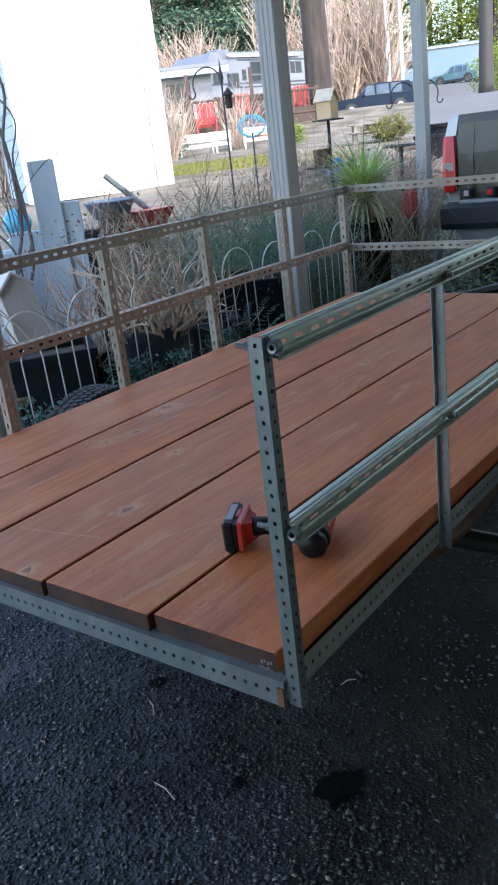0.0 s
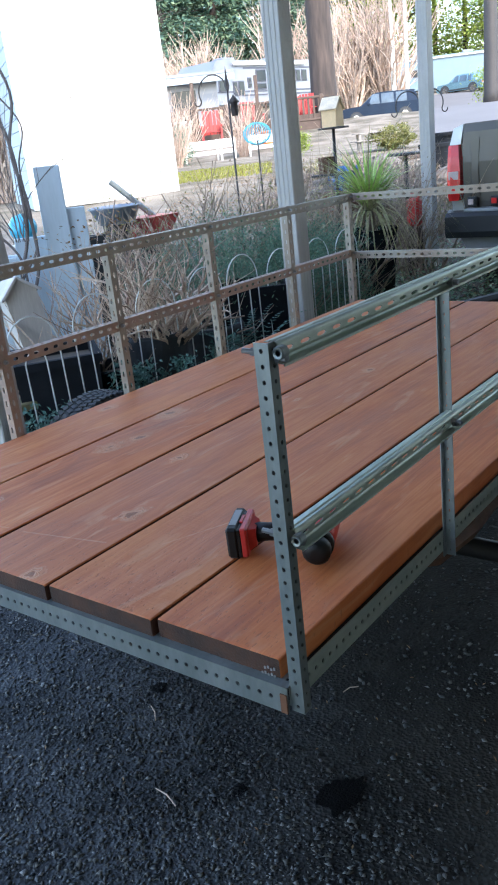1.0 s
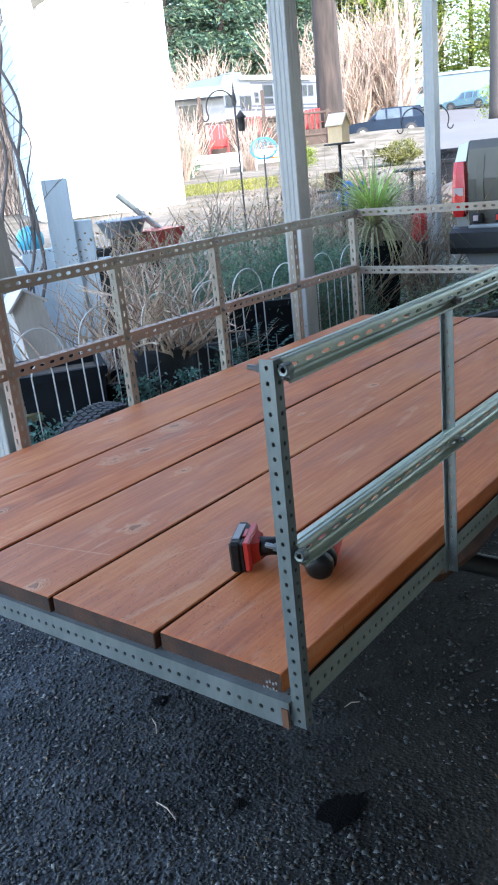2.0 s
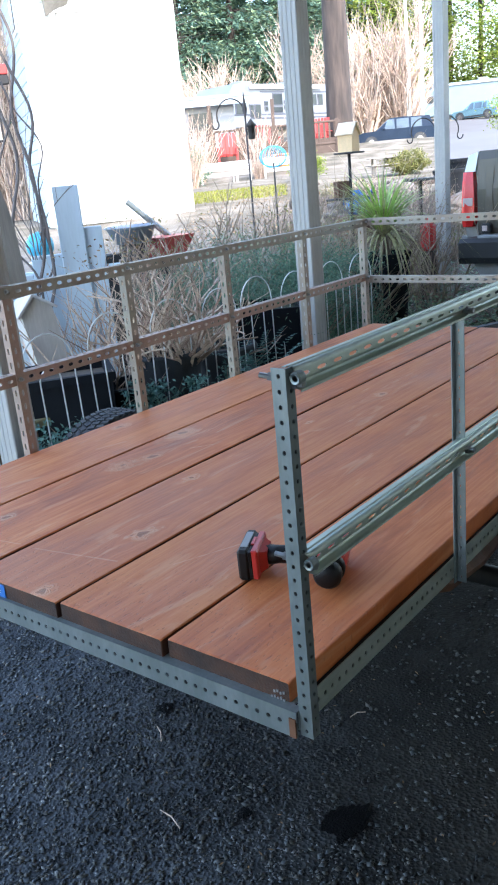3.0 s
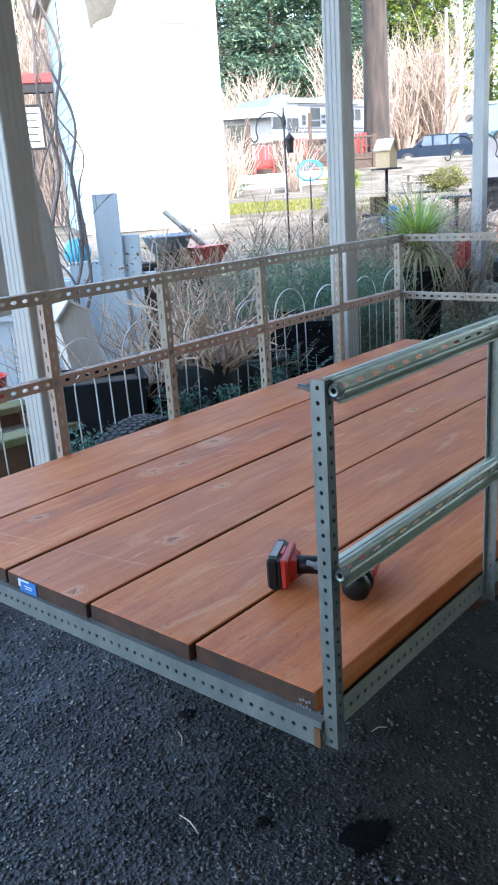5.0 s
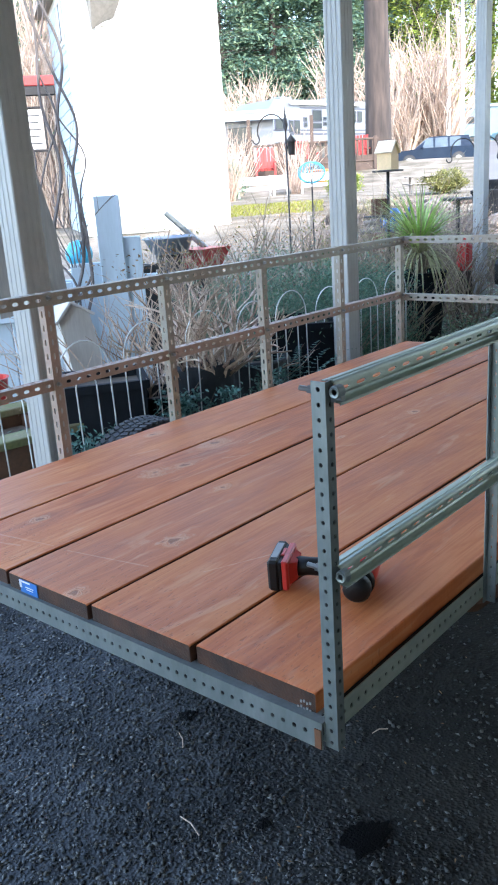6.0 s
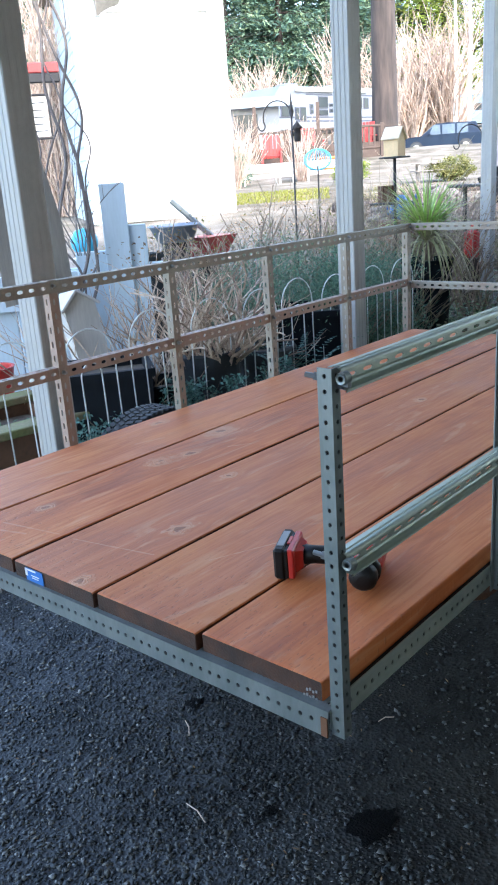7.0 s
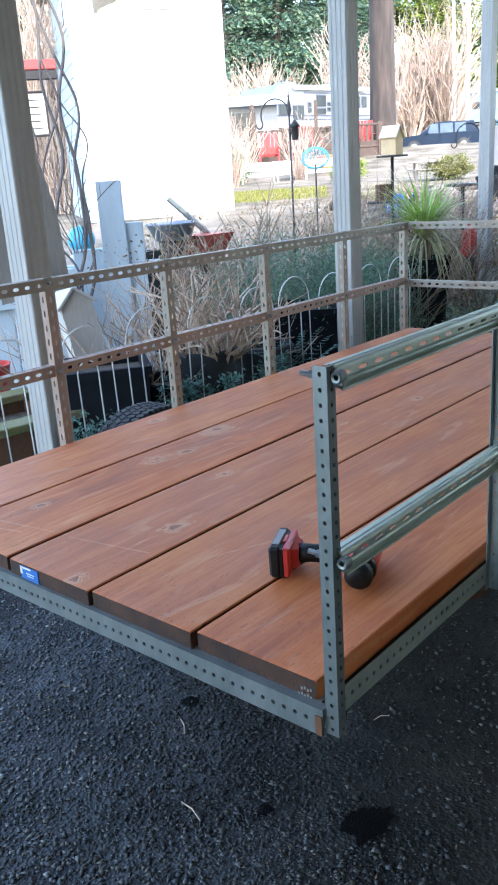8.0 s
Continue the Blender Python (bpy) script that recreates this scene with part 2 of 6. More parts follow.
M["label_grey"] = material("printed_label", (0.27, 0.27, 0.27), 0.5, var=0.1, scale=40, bump=0.0)
M["blue_tag"] = material("blue_paper_tag", (0.02, 0.16, 0.50), 0.55, var=0.1, scale=40, bump=0.02)
M["white_tag"] = material("white_print", (0.78, 0.78, 0.78), 0.6, var=0.05, scale=40, bump=0.0)
M["blue_plastic"] = material("blue_plastic", (0.02, 0.13, 0.36), 0.4, var=0.15, scale=12, fine=80, bump=0.05)
M["aqua"] = material("turquoise_paint", (0.04, 0.36, 0.52), 0.45, var=0.15, scale=14, bump=0.05)
M["wire"] = material("white_coated_wire", (0.72, 0.74, 0.72), 0.45, var=0.1, scale=30, bump=0.0)
M["dark_iron"] = material("dark_wrought_iron", (0.055, 0.05, 0.05), 0.6, 0.3, var=0.3, scale=30, bump=0.2)
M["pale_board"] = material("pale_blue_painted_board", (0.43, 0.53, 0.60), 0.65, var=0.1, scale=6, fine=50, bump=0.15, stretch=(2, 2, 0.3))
M["boulder"] = material("brown_grey_fieldstone", (0.12, 0.10, 0.092), 0.9, var=0.35, scale=5, fine=40, bump=0.5, second=(0.20, 0.17, 0.15))
M["oil"] = material("oily_wet_gravel", (0.004, 0.004, 0.005), 0.6, spec=0.12, var=0.4, scale=30, fine=180, bump=0.9)
M["tub_blue"] = material("blue_grey_tub_plastic", (0.17, 0.21, 0.26), 0.6, var=0.2, scale=9, fine=70, bump=0.1)
M["orange_plastic"] = material("faded_orange_plastic", (0.62, 0.22, 0.07), 0.55, var=0.2, scale=9, fine=80, bump=0.08)
M["soil"] = material("garden_soil", (0.075, 0.055, 0.042), 0.95, var=0.4, scale=9, fine=60, bump=0.8, second=(0.13, 0.10, 0.07))
M["bark"] = material("fir_bark", (0.022, 0.018, 0.017), 0.9, var=0.3, scale=2.5, fine=9, bump=0.9, stretch=(2.2, 2.2, 0.35), second=(0.072, 0.052, 0.045))
M["bark_dark"] = material("dark_vine_bark", (0.17, 0.15, 0.145), 0.9, var=0.3, scale=20, fine=120, bump=0.5)
M["asphalt"] = material("worn_asphalt_road", (0.125, 0.119, 0.121), 0.9, var=0.15, scale=0.6, fine=20, bump=0.2)
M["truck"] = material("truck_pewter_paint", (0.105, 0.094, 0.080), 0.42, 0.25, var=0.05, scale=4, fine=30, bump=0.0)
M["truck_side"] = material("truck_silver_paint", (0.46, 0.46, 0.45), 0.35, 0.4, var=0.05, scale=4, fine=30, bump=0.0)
M["bumper"] = material("dark_bumper_plastic", (0.022, 0.023, 0.026), 0.55, var=0.15, scale=20, bump=0.05)
M["valance"] = material("grey_bumper_valance", (0.34, 0.35, 0.37), 0.5, var=0.1, scale=10, bump=0.03)
M["lens_red"] = material("red_lamp_lens", (0.75, 0.03, 0.03), 0.18, var=0.12, scale=60, fine=200, bump=0.1)
M["lens_white"] = material("clear_lamp_lens", (0.62, 0.50, 0.48), 0.18, var=0.15, scale=80, fine=200, bump=0.1)
M["suv"] = material("dark_blue_car_paint", (0.010, 0.022, 0.045), 0.3, 0.0, var=0.08, scale=2, bump=0.0, spec=0.12)
M["car"] = material("pale_blue_car_paint", (0.14, 0.26, 0.32), 0.25, 0.3, var=0.05, scale=2, bump=0.0)
M["glass"] = material("dark_window_glass", (0.012, 0.018, 0.026), 0.15, var=0.1, scale=2, bump=0.0, spec=0.35)
# reflected sky is put into the panes as a pale blue base colour
M["car_glass"] = material("painted_sky_car_glass", (0.075, 0.115, 0.155), 0.15, var=0.5, scale=1.6, bump=0.0, spec=0.4)
M["moss_wood"] = material("mossy_green_board", (0.15, 0.17, 0.06), 0.85, var=0.35, scale=14, fine=80, bump=0.4, second=(0.20, 0.16, 0.09))
M["camper"] = material("white_camper_fibreglass", (0.195, 0.21, 0.24), 0.4, var=0.05, scale=1.5, fine=20, bump=0.02)
M["camper_blue"] = material("pale_blue_camper_siding", (0.15, 0.22, 0.27), 0.5, var=0.08, scale=1.5, fine=20, bump=0.02)
M["camper_grey"] = material("grey_camper_stripe", (0.06, 0.065, 0.09), 0.45, var=0.1, scale=3, bump=0.0)
M["chrome"] = material("wheel_alloy", (0.30, 0.30, 0.31), 0.25, 0.9, var=0.1, scale=20, bump=0.0)
M["twig_brown"] = islands("bare_brown_twigs", [(0.26, 0.18, 0.135), (0.46, 0.34, 0.26), (0.62, 0.50, 0.40), (0.36, 0.24, 0.19)], 0.85)
M["twig_pale"] = islands("bare_pale_twigs", [(0.36, 0.255, 0.20), (0.44, 0.33, 0.265), (0.52, 0.42, 0.35), (0.28, 0.195, 0.155)], 0.85)
M["twig_grey"] = islands("grey_brown_stems", [(0.22, 0.17, 0.13), (0.38, 0.31, 0.23), (0.29, 0.21, 0.17), (0.19, 0.19, 0.11)], 0.85)
M["leaf_dark"] = islands("dark_conifer_needles", [(0.05, 0.11, 0.072), (0.09, 0.18, 0.12), (0.17, 0.27, 0.16), (0.08, 0.16, 0.12)], 0.6, 0.3, 0.2)
M["leaf_teal"] = islands("blue_green_leaves", [(0.05, 0.13, 0.11), (0.09, 0.20, 0.17), (0.14, 0.27, 0.22)], 0.5, 0.4, 0.25)
M["leaf_ivy"] = islands("ivy_leaves", [(0.07, 0.13, 0.075), (0.13, 0.22, 0.12), (0.21, 0.30, 0.16), (0.26, 0.28, 0.17)], 0.45, 0.5, 0.2)
M["leaf_spring"] = islands("sunny_leaves", [(0.16, 0.24, 0.035), (0.25, 0.32, 0.06), (0.34, 0.38, 0.09), (0.12, 0.20, 0.04)], 0.6, 0.3, 0.4)
M["leaf_tree"] = islands("evergreen_foliage", [(0.045, 0.10, 0.085), (0.085, 0.16, 0.125), (0.14, 0.225, 0.15), (0.23, 0.31, 0.18)], 0.6, 0.3, 0.3)
M["leaf_olive"] = islands("olive_leaves", [(0.13, 0.14, 0.045), (0.20, 0.20, 0.07), (0.27, 0.25, 0.10), (0.10, 0.115, 0.04)], 0.65, 0.25, 0.3)
M["deck_brown"] = material("dark_weathered_deck_wood", (0.085, 0.058, 0.047), 0.85, var=0.25, scale=6, fine=40, bump=0.2)
M["box_grey"] = material("weathered_pale_box_wood", (0.50, 0.475, 0.45), 0.75, var=0.18, scale=8, fine=60, bump=0.25, stretch=(2, 2, 0.3))
M["blade"] = islands("long_green_blades", [(0.22, 0.40, 0.07), (0.34, 0.52, 0.10), (0.46, 0.60, 0.17), (0.56, 0.60, 0.28)], 0.45, 0.5, 0.3)
M["blade_dry"] = islands("dry_straw_blades", [(0.42, 0.38, 0.22), (0.34, 0.33, 0.16), (0.5, 0.46, 0.3)], 0.7, 0.3, 0.3)
M["dry_leaf"] = islands("dry_fallen_leaves", [(0.16, 0.09, 0.05), (0.27, 0.17, 0.09), (0.36, 0.25, 0.15), (0.10, 0.07, 0.05)], 0.85)
M["heather"] = islands("mauve_brown_heather", [(0.17, 0.12, 0.11), (0.26, 0.19, 0.17), (0.35, 0.27, 0.23), (0.20, 0.19, 0.12)], 0.85)
M["grass"] = islands("lawn_grass", [(0.16, 0.18, 0.03), (0.24, 0.25, 0.05), (0.32, 0.29, 0.09)], 0.7, 0.2, 0.3)
M["stone"] = islands("crushed_stones", [(0.034, 0.041, 0.046), (0.062, 0.073, 0.081), (0.096, 0.107, 0.116), (0.044, 0.047, 0.047), (0.086, 0.084, 0.074), (0.22, 0.23, 0.235)], 0.7, 0.4, 0.0, 4.0, 0.55)


def ground_material():
    """Dark packed gravel under the roof, soil with litter in the garden, pale grass and dirt beyond."""
    m = bpy.data.materials.new("packed_gravel_and_grass")
    m.use_nodes = True
    nt = m.node_tree
    p = nt.nodes["Principled BSDF"]
    p.inputs["Roughness"].default_value = 0.9
    tc = nt.nodes.new("ShaderNodeTexCoord")
    cols = []
    # second pair: brown earth, its tone lowered to imitate the dimmer side
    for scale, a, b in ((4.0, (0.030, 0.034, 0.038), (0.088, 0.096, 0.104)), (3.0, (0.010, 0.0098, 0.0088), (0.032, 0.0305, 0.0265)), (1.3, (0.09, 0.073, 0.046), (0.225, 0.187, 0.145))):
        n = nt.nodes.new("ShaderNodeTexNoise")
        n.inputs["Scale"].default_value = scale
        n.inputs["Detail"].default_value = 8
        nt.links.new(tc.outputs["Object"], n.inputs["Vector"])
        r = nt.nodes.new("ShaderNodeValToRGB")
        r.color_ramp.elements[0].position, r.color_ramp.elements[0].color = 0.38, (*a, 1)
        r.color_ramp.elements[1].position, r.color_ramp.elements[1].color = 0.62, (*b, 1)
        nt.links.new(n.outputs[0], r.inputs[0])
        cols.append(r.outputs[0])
    vor = nt.nodes.new("ShaderNodeTexVoronoi")
    vor.inputs["Scale"].default_value = 120
    nt.links.new(tc.outputs["Object"], vor.inputs["Vector"])
    sep = nt.nodes.new("ShaderNodeSeparateXYZ")
    nt.links.new(tc.outputs["Object"], sep.inputs[0])
    zone = nt.nodes.new("ShaderNodeMapRange")
    zone.inputs[1].default_value, zone.inputs[2].default_value = 0.35, 0.8
    nt.links.new(sep.outputs[2], zone.inputs[0])
    mix = nt.nodes.new("ShaderNodeMix")
    mix.data_type = "RGBA"
    nt.links.new(zone.outputs[0], mix.inputs[0])
    # crushed stone on one side of the stand, packed brown earth on the other, darkened to paint in weaker light, with a
    # ragged line between
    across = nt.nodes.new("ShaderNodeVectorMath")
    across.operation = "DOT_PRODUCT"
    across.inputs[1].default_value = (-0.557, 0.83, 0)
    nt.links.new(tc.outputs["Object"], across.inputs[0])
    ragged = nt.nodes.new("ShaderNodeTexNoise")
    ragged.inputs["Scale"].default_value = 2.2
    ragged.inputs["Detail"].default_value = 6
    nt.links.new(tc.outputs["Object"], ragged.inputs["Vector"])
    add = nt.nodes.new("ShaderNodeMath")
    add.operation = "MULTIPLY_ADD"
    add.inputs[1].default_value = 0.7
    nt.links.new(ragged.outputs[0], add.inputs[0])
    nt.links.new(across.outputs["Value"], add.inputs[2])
    earth_shade = nt.nodes.new("ShaderNodeMapRange")
    earth_shade.inputs[1].default_value, earth_shade.inputs[2].default_value = 0.20, 0.72
    nt.links.new(add.outputs[0], earth_shade.inputs[0])
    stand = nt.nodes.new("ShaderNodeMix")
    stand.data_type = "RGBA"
    nt.links.new(earth_shade.outputs[0], stand.inputs[0])
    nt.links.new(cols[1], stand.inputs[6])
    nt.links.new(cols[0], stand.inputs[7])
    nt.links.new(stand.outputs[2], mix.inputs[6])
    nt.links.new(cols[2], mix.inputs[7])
    nt.links.new(mix.outputs[2], p.inputs["Base Color"])
    b = nt.nodes.new("ShaderNodeBump")
    b.inputs["Strength"].default_value = 0.8
    b.inputs["Distance"].default_value = 0.006
    nt.links.new(vor.outputs["Distance"], b.inputs["Height"])
    nt.links.new(b.outputs[0], p.inputs["Normal"])
    return m


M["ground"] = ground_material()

# ---- building helpers ----


class Shape:
    """Collects vertices and faces of one mesh."""

    def __init__(self):
        self.v, self.f, self.m = [], [], []

    def add(self, verts, faces, slot=0):
        o = len(self.v)
        self.v.extend(tuple(v) for v in verts)
        self.f.extend(tuple(i + o for i in f) for f in faces)
        self.m.extend([slot] * len(faces))
        return self

    def box(self, c, s, bevel=0.0, turn=None, slot=0):
        """A box of size s about c with chamfered edges."""
        h = [x / 2 for x in s]
        b = min(bevel, *(x * 0.45 for x in h))
        if b <= 0:
            pts = [(sx * h[0], sy * h[1], sz * h[2]) for sx in (-1, 1) for sy in (-1, 1) for sz in (-1, 1)]
            faces = [(0, 1, 3, 2), (4, 6, 7, 5), (0, 4, 5, 1), (2, 3, 7, 6), (0, 2, 6, 4), (1, 5, 7, 3)]
        else:
            pts = []
            for sx in (-1, 1):
                for sy in (-1, 1):
                    for sz in (-1, 1):
                        pts += [(sx * h[0], sy * (h[1] - b), sz * (h[2] - b)), (sx * (h[0] - b), sy * h[1], sz * (h[2] - b)),
                                (sx * (h[0] - b), sy * (h[1] - b), sz * h[2])]
            return self.hull([Vector(c) + (turn @ Vector(p) if turn else Vector(p)) for p in pts], slot)
        self.add([Vector(c) + (turn @ Vector(p) if turn else Vector(p)) for p in pts], faces, slot)
        return self

    def hull(self, pts, slot=0):
        bm = bmesh.new()
        vs = [bm.verts.new(p) for p in pts]
        bmesh.ops.convex_hull(bm, input=vs)
        bmesh.ops.dissolve_limit(bm, angle_limit=0.02, verts=bm.verts, edges=bm.edges)
        bmesh.ops.recalc_face_normals(bm, faces=bm.faces)
        bm.verts.index_update()
        self.add([v.co.copy() for v in bm.verts], [[v.index for v in f.verts] for f in bm.faces], slot)
        bm.free()
        return self

    def tube(self, pts, radii, sides=6, caps=True, slot=0):
        """A tube along a line of points; radii: one number or one a point."""
        pts = [Vector(p) for p in pts]
        if isinstance(radii, (int, float)):
            radii = [radii] * len(pts)
        up = Vector((0.31, 0.17, 0.93))
        verts, faces = [], []
        for i, p in enumerate(pts):
            d = (pts[min(i + 1, len(pts) - 1)] - pts[max(i - 1, 0)]).normalized()
            a = d.cross(up)
            if a.length < 0.1:
                a = d.cross(Vector((1, 0, 0)))
            a.normalize()
            b = d.cross(a)
            for k in range(sides):
                w = 2 * math.pi * k / sides
                verts.append(p + (a * math.cos(w) + b * math.sin(w)) * radii[i])
        for i in range(len(pts) - 1):
            for k in range(sides):
                k2 = (k + 1) % sides
                faces.append((i * sides + k, i * sides + k2, (i + 1) * sides + k2, (i + 1) * sides + k))
        if caps:
            faces.append(tuple(range(sides))[::-1])
            faces.append(tuple((len(pts) - 1) * sides + k for k in range(sides)))
        return self.add(verts, faces, slot)

    def lathe(self, c, profile, sides=24, axis="z", slot=0):
        """A turned body: profile of (radius, height) about an axis through c."""
        verts, faces = [], []
        for r, h in profile:
            for k in range(sides):
                w = 2 * math.pi * k / sides
                x, y = r * math.cos(w), r * math.sin(w)
                q = {"z": (x, y, h), "y": (x, h, y), "x": (h, x, y)}[axis]
                verts.append(Vector(c) + Vector(q))
        n = len(profile)
        for i in range(n - 1):
            for k in range(sides):
                k2 = (k + 1) % sides
                faces.append((i * sides + k, i * sides + k2, (i + 1) * sides + k2, (i + 1) * sides + k))
        for i in (0, n - 1):
            if profile[i][0] > 1e-4:
                faces.append(tuple(i * sides + k for k in range(sides)))
        return self.add(verts, faces, slot)

    def weld(self):
        """Joins vertices that lie together."""
        seen, remap, verts = {}, [], []
        for v in self.v:
            key = tuple(round(c, 5) for c in v)
            if key not in seen:
                seen[key] = len(verts)
                verts.append(v)
            remap.append(seen[key])
        self.v, self.f = verts, [tuple(remap[i] for i in f) for f in self.f]
        return self

    def mesh(self, name, mats, smooth=False):
        me = bpy.data.meshes.new(name)
        me.from_pydata([tuple(v) for v in self.v], [], self.f)
        for m in mats if isinstance(mats, (list, tuple)) else [mats]:
            me.materials.append(m)
        if any(self.m):
            me.polygons.foreach_set("material_index", self.m)
        if smooth:
            me.polygons.foreach_set("use_smooth", [True] * len(me.polygons))
        me.update()
        return me


def part(name, shape, mats, parent, label="", smooth=False, fix=False):
    """Links a shape as one mesh object under a thing or a part."""
    me = shape.mesh(name, mats, smooth)
    if fix:
        bm = bmesh.new()
        bm.from_mesh(me)
        bmesh.ops.recalc_face_normals(bm, faces=bm.faces)
        bm.to_mesh(me)
        bm.free()
    ob = new(name, me)
    if parent is not None:
        ob.parent = parent
        ob.matrix_parent_inverse = parent.matrix_world.inverted()
        p = parent
        m = Matrix.Identity(4)
        while p is not None:
            m = p.matrix_basis @ m if p.parent is None else p.matrix_parent_inverse @ p.matrix_basis @ m
            p = p.parent
        ob.matrix_parent_inverse = m.inverted()
    if label:
        tagged(ob, label)
    return ob


def thing(name, at, label, category, group="", kind=""):
    """An empty at the thing's base, to which its parts belong."""
    ob = new(name)
    ob.empty_display_size = 0.1
    ob.location = at
    ob.matrix_basis = Matrix.Translation(at)
    return tagged(ob, label, category, group, kind)


def solo(name, shape, mats, label, category, group="", kind="", smooth=False, fix=False):
    return tagged(part(name, shape, mats, None, "", smooth, fix), label, category, group, kind)


# ---- ground ----
U = Vector((0.83, 0.557, 0)).normalized()
ORIGIN = Vector((-0.76, -0.565, 0))
RISE = [(-5000, 0), (5.2, 0), (6.5, 0.08), (8, 0.30), (12, 0.72), (20, 1.0), (25, 1.13), (32, 2.0), (44, 2.15), (58, 2.22), (75, 4.15),
        (90, 5.4), (140, 9), (300, 13), (5000, 13)]


def height(x, y):
    """The lie of the land: level under the roof, rising beyond the garden."""
    s = (Vector((x, y, 0)) - ORIGIN).dot(U)
    for (a, za), (b, zb) in zip(RISE, RISE[1:]):
        if s <= b:
            k = (s - a) / (b - a)
            return za + (zb - za) * k
    return RISE[-1][1]


def ground_sheet():
    s = Shape()
    us = [-3000, -300, -60, -20, -8] + [i * 0.5 - 4 for i in range(33)] + [13, 14, 16, 18, 20, 22, 25, 28, 32, 36, 40, 44, 50, 58, 66, 75, 82, 90, 110, 140, 200, 300, 800, 3000]
    ws = [-3000, -600, -150, -70, -40, -25, -15] + [i * 0.5 - 10 for i in range(41)] + [15, 25, 40, 70, 150, 600, 3000]
    V = Vector((-U.y, U.x, 0))
    for u in us:
        for w in ws:
            p = ORIGIN + U * u + V * w
            z = height(p.x, p.y)
            if 9 < u < 100:
                z += 0.05 * noise.noise(p * 0.35)
            s.v.append((p.x, p.y, z))
    n = len(ws)
    for i in range(len(us) - 1):
        for j in range(n - 1):
            s.f.append((i * n + j, (i + 1) * n + j, (i + 1) * n + j + 1, i * n + j + 1))
            s.m.append(0)
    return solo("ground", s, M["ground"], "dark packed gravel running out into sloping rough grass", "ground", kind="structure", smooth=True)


ground_sheet()

# ---- carport: unseen roof, posts, added walls out of view ----


def carport():
    roof = Shape()
    # roof is out of view; rim cut back to let sky light in
    rim = [(-4.3, -3.6), (6.8, -3.6), (6.8, 2.90), (5.4, 2.55), (2.4, 1.68), (0.0, 1.68), (-1.6, 1.30), (-4.3, 1.30)]
    n = len(rim)
    pts = [(x, y, 2.80) for x, y in rim] + [(x, y, 2.92) for x, y in rim]
    roof.add(pts, [tuple(range(n))[::-1], tuple(range(n, 2 * n))] + [(i, (i + 1) % n, n + (i + 1) % n, n + i) for i in range(n)])
    for k in range(21):
        x = -3.6 + k * 0.5
        y1 = 1.55 if x > 0.0 else 1.15
        roof.box((x, (y1 - 3.4) / 2, 2.785), (0.05, y1 + 3.4, 0.03), 0.005)
    solo("ceiling", roof, M["white_metal"], "white ribbed aluminium patio roof over the trailer", "roof", kind="structure", fix=True)
    # wall out of view, added to close the south and throw light back
    wall = Shape()
    wall.box((1.0, -2.7, 1.4), (11.2, 0.2, 2.80), 0.01)
    for k in range(15):
        wall.box((1.0, -2.592, 0.1 + k * 0.175), (11.2, 0.016, 0.16), 0.006)
    solo("wall_south", wall, M["siding"], "unseen tan lap-sided wall added behind the carport to bounce light", "wall", kind="structure")
    # wall out of view, added to limit the light from the west
    wall = Shape()
    wall.box((-4.0, -1.3, 1.4), (0.2, 2.6, 2.80), 0.01)
    for k in range(15):
        wall.box((-3.892, -1.3, 0.1 + k * 0.175), (0.016, 2.6, 0.16), 0.006)
    solo("wall_west", wall, M["siding"], "unseen tan lap-sided wall added at the west end to shape the light", "wall", kind="structure")


def fluted_section(w):
    """Outline of a square post with three shallow grooves on each face."""
    h, g, out = w / 2, w * 0.018, []
    face = [(-0.46, 0), (-0.32, 0), (-0.29, -g), (-0.19, -g), (-0.16, 0), (-0.06, 0), (-0.03, -g), (0.07, -g), (0.10, 0), (0.20, 0), (0.23, -g), (0.33, -g), (0.36, 0), (0.46, 0)]
    for q in range(4):
        c, s = math.cos(q * math.pi / 2), math.sin(q * math.pi / 2)
        for a, d in face:
            x, y = a * w, -(h + d)
            out.append((x * c - y * s, x * s + y * c))
    return out


def carport_post(x, y, w, top, z0):
    t = thing("carport_post", (x, y, z0), "white fluted square aluminium carport post", "post", "carport posts")
    s = Shape()
    sec = fluted_section(w)
    n = len(sec)
    s.add([(x + a, y + b, z0) for a, b in sec] + [(x + a, y + b, top) for a, b in sec],
          [tuple(range(n))[::-1], tuple(range(n, 2 * n))] + [(i, (i + 1) % n, n + (i + 1) % n, n + i) for i in range(n)])
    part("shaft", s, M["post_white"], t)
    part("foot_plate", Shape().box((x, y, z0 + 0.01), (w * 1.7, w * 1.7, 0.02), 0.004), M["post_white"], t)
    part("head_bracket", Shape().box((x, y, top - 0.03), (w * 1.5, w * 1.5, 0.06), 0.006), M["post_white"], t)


carport()
POST_0, POST_1, POST_2 = (0.69, 1.52), (2.345, 1.505), (5.595, 2.366)
carport_post(*POST_0, 0.088, 2.80, 0)
carport_post(*POST_1, 0.088, 2.80, 0)
carport_post(*POST_2, 0.090, 2.80, height(*POST_2) - 0.02)

# ---- the trailer ----
DECK = 0.55


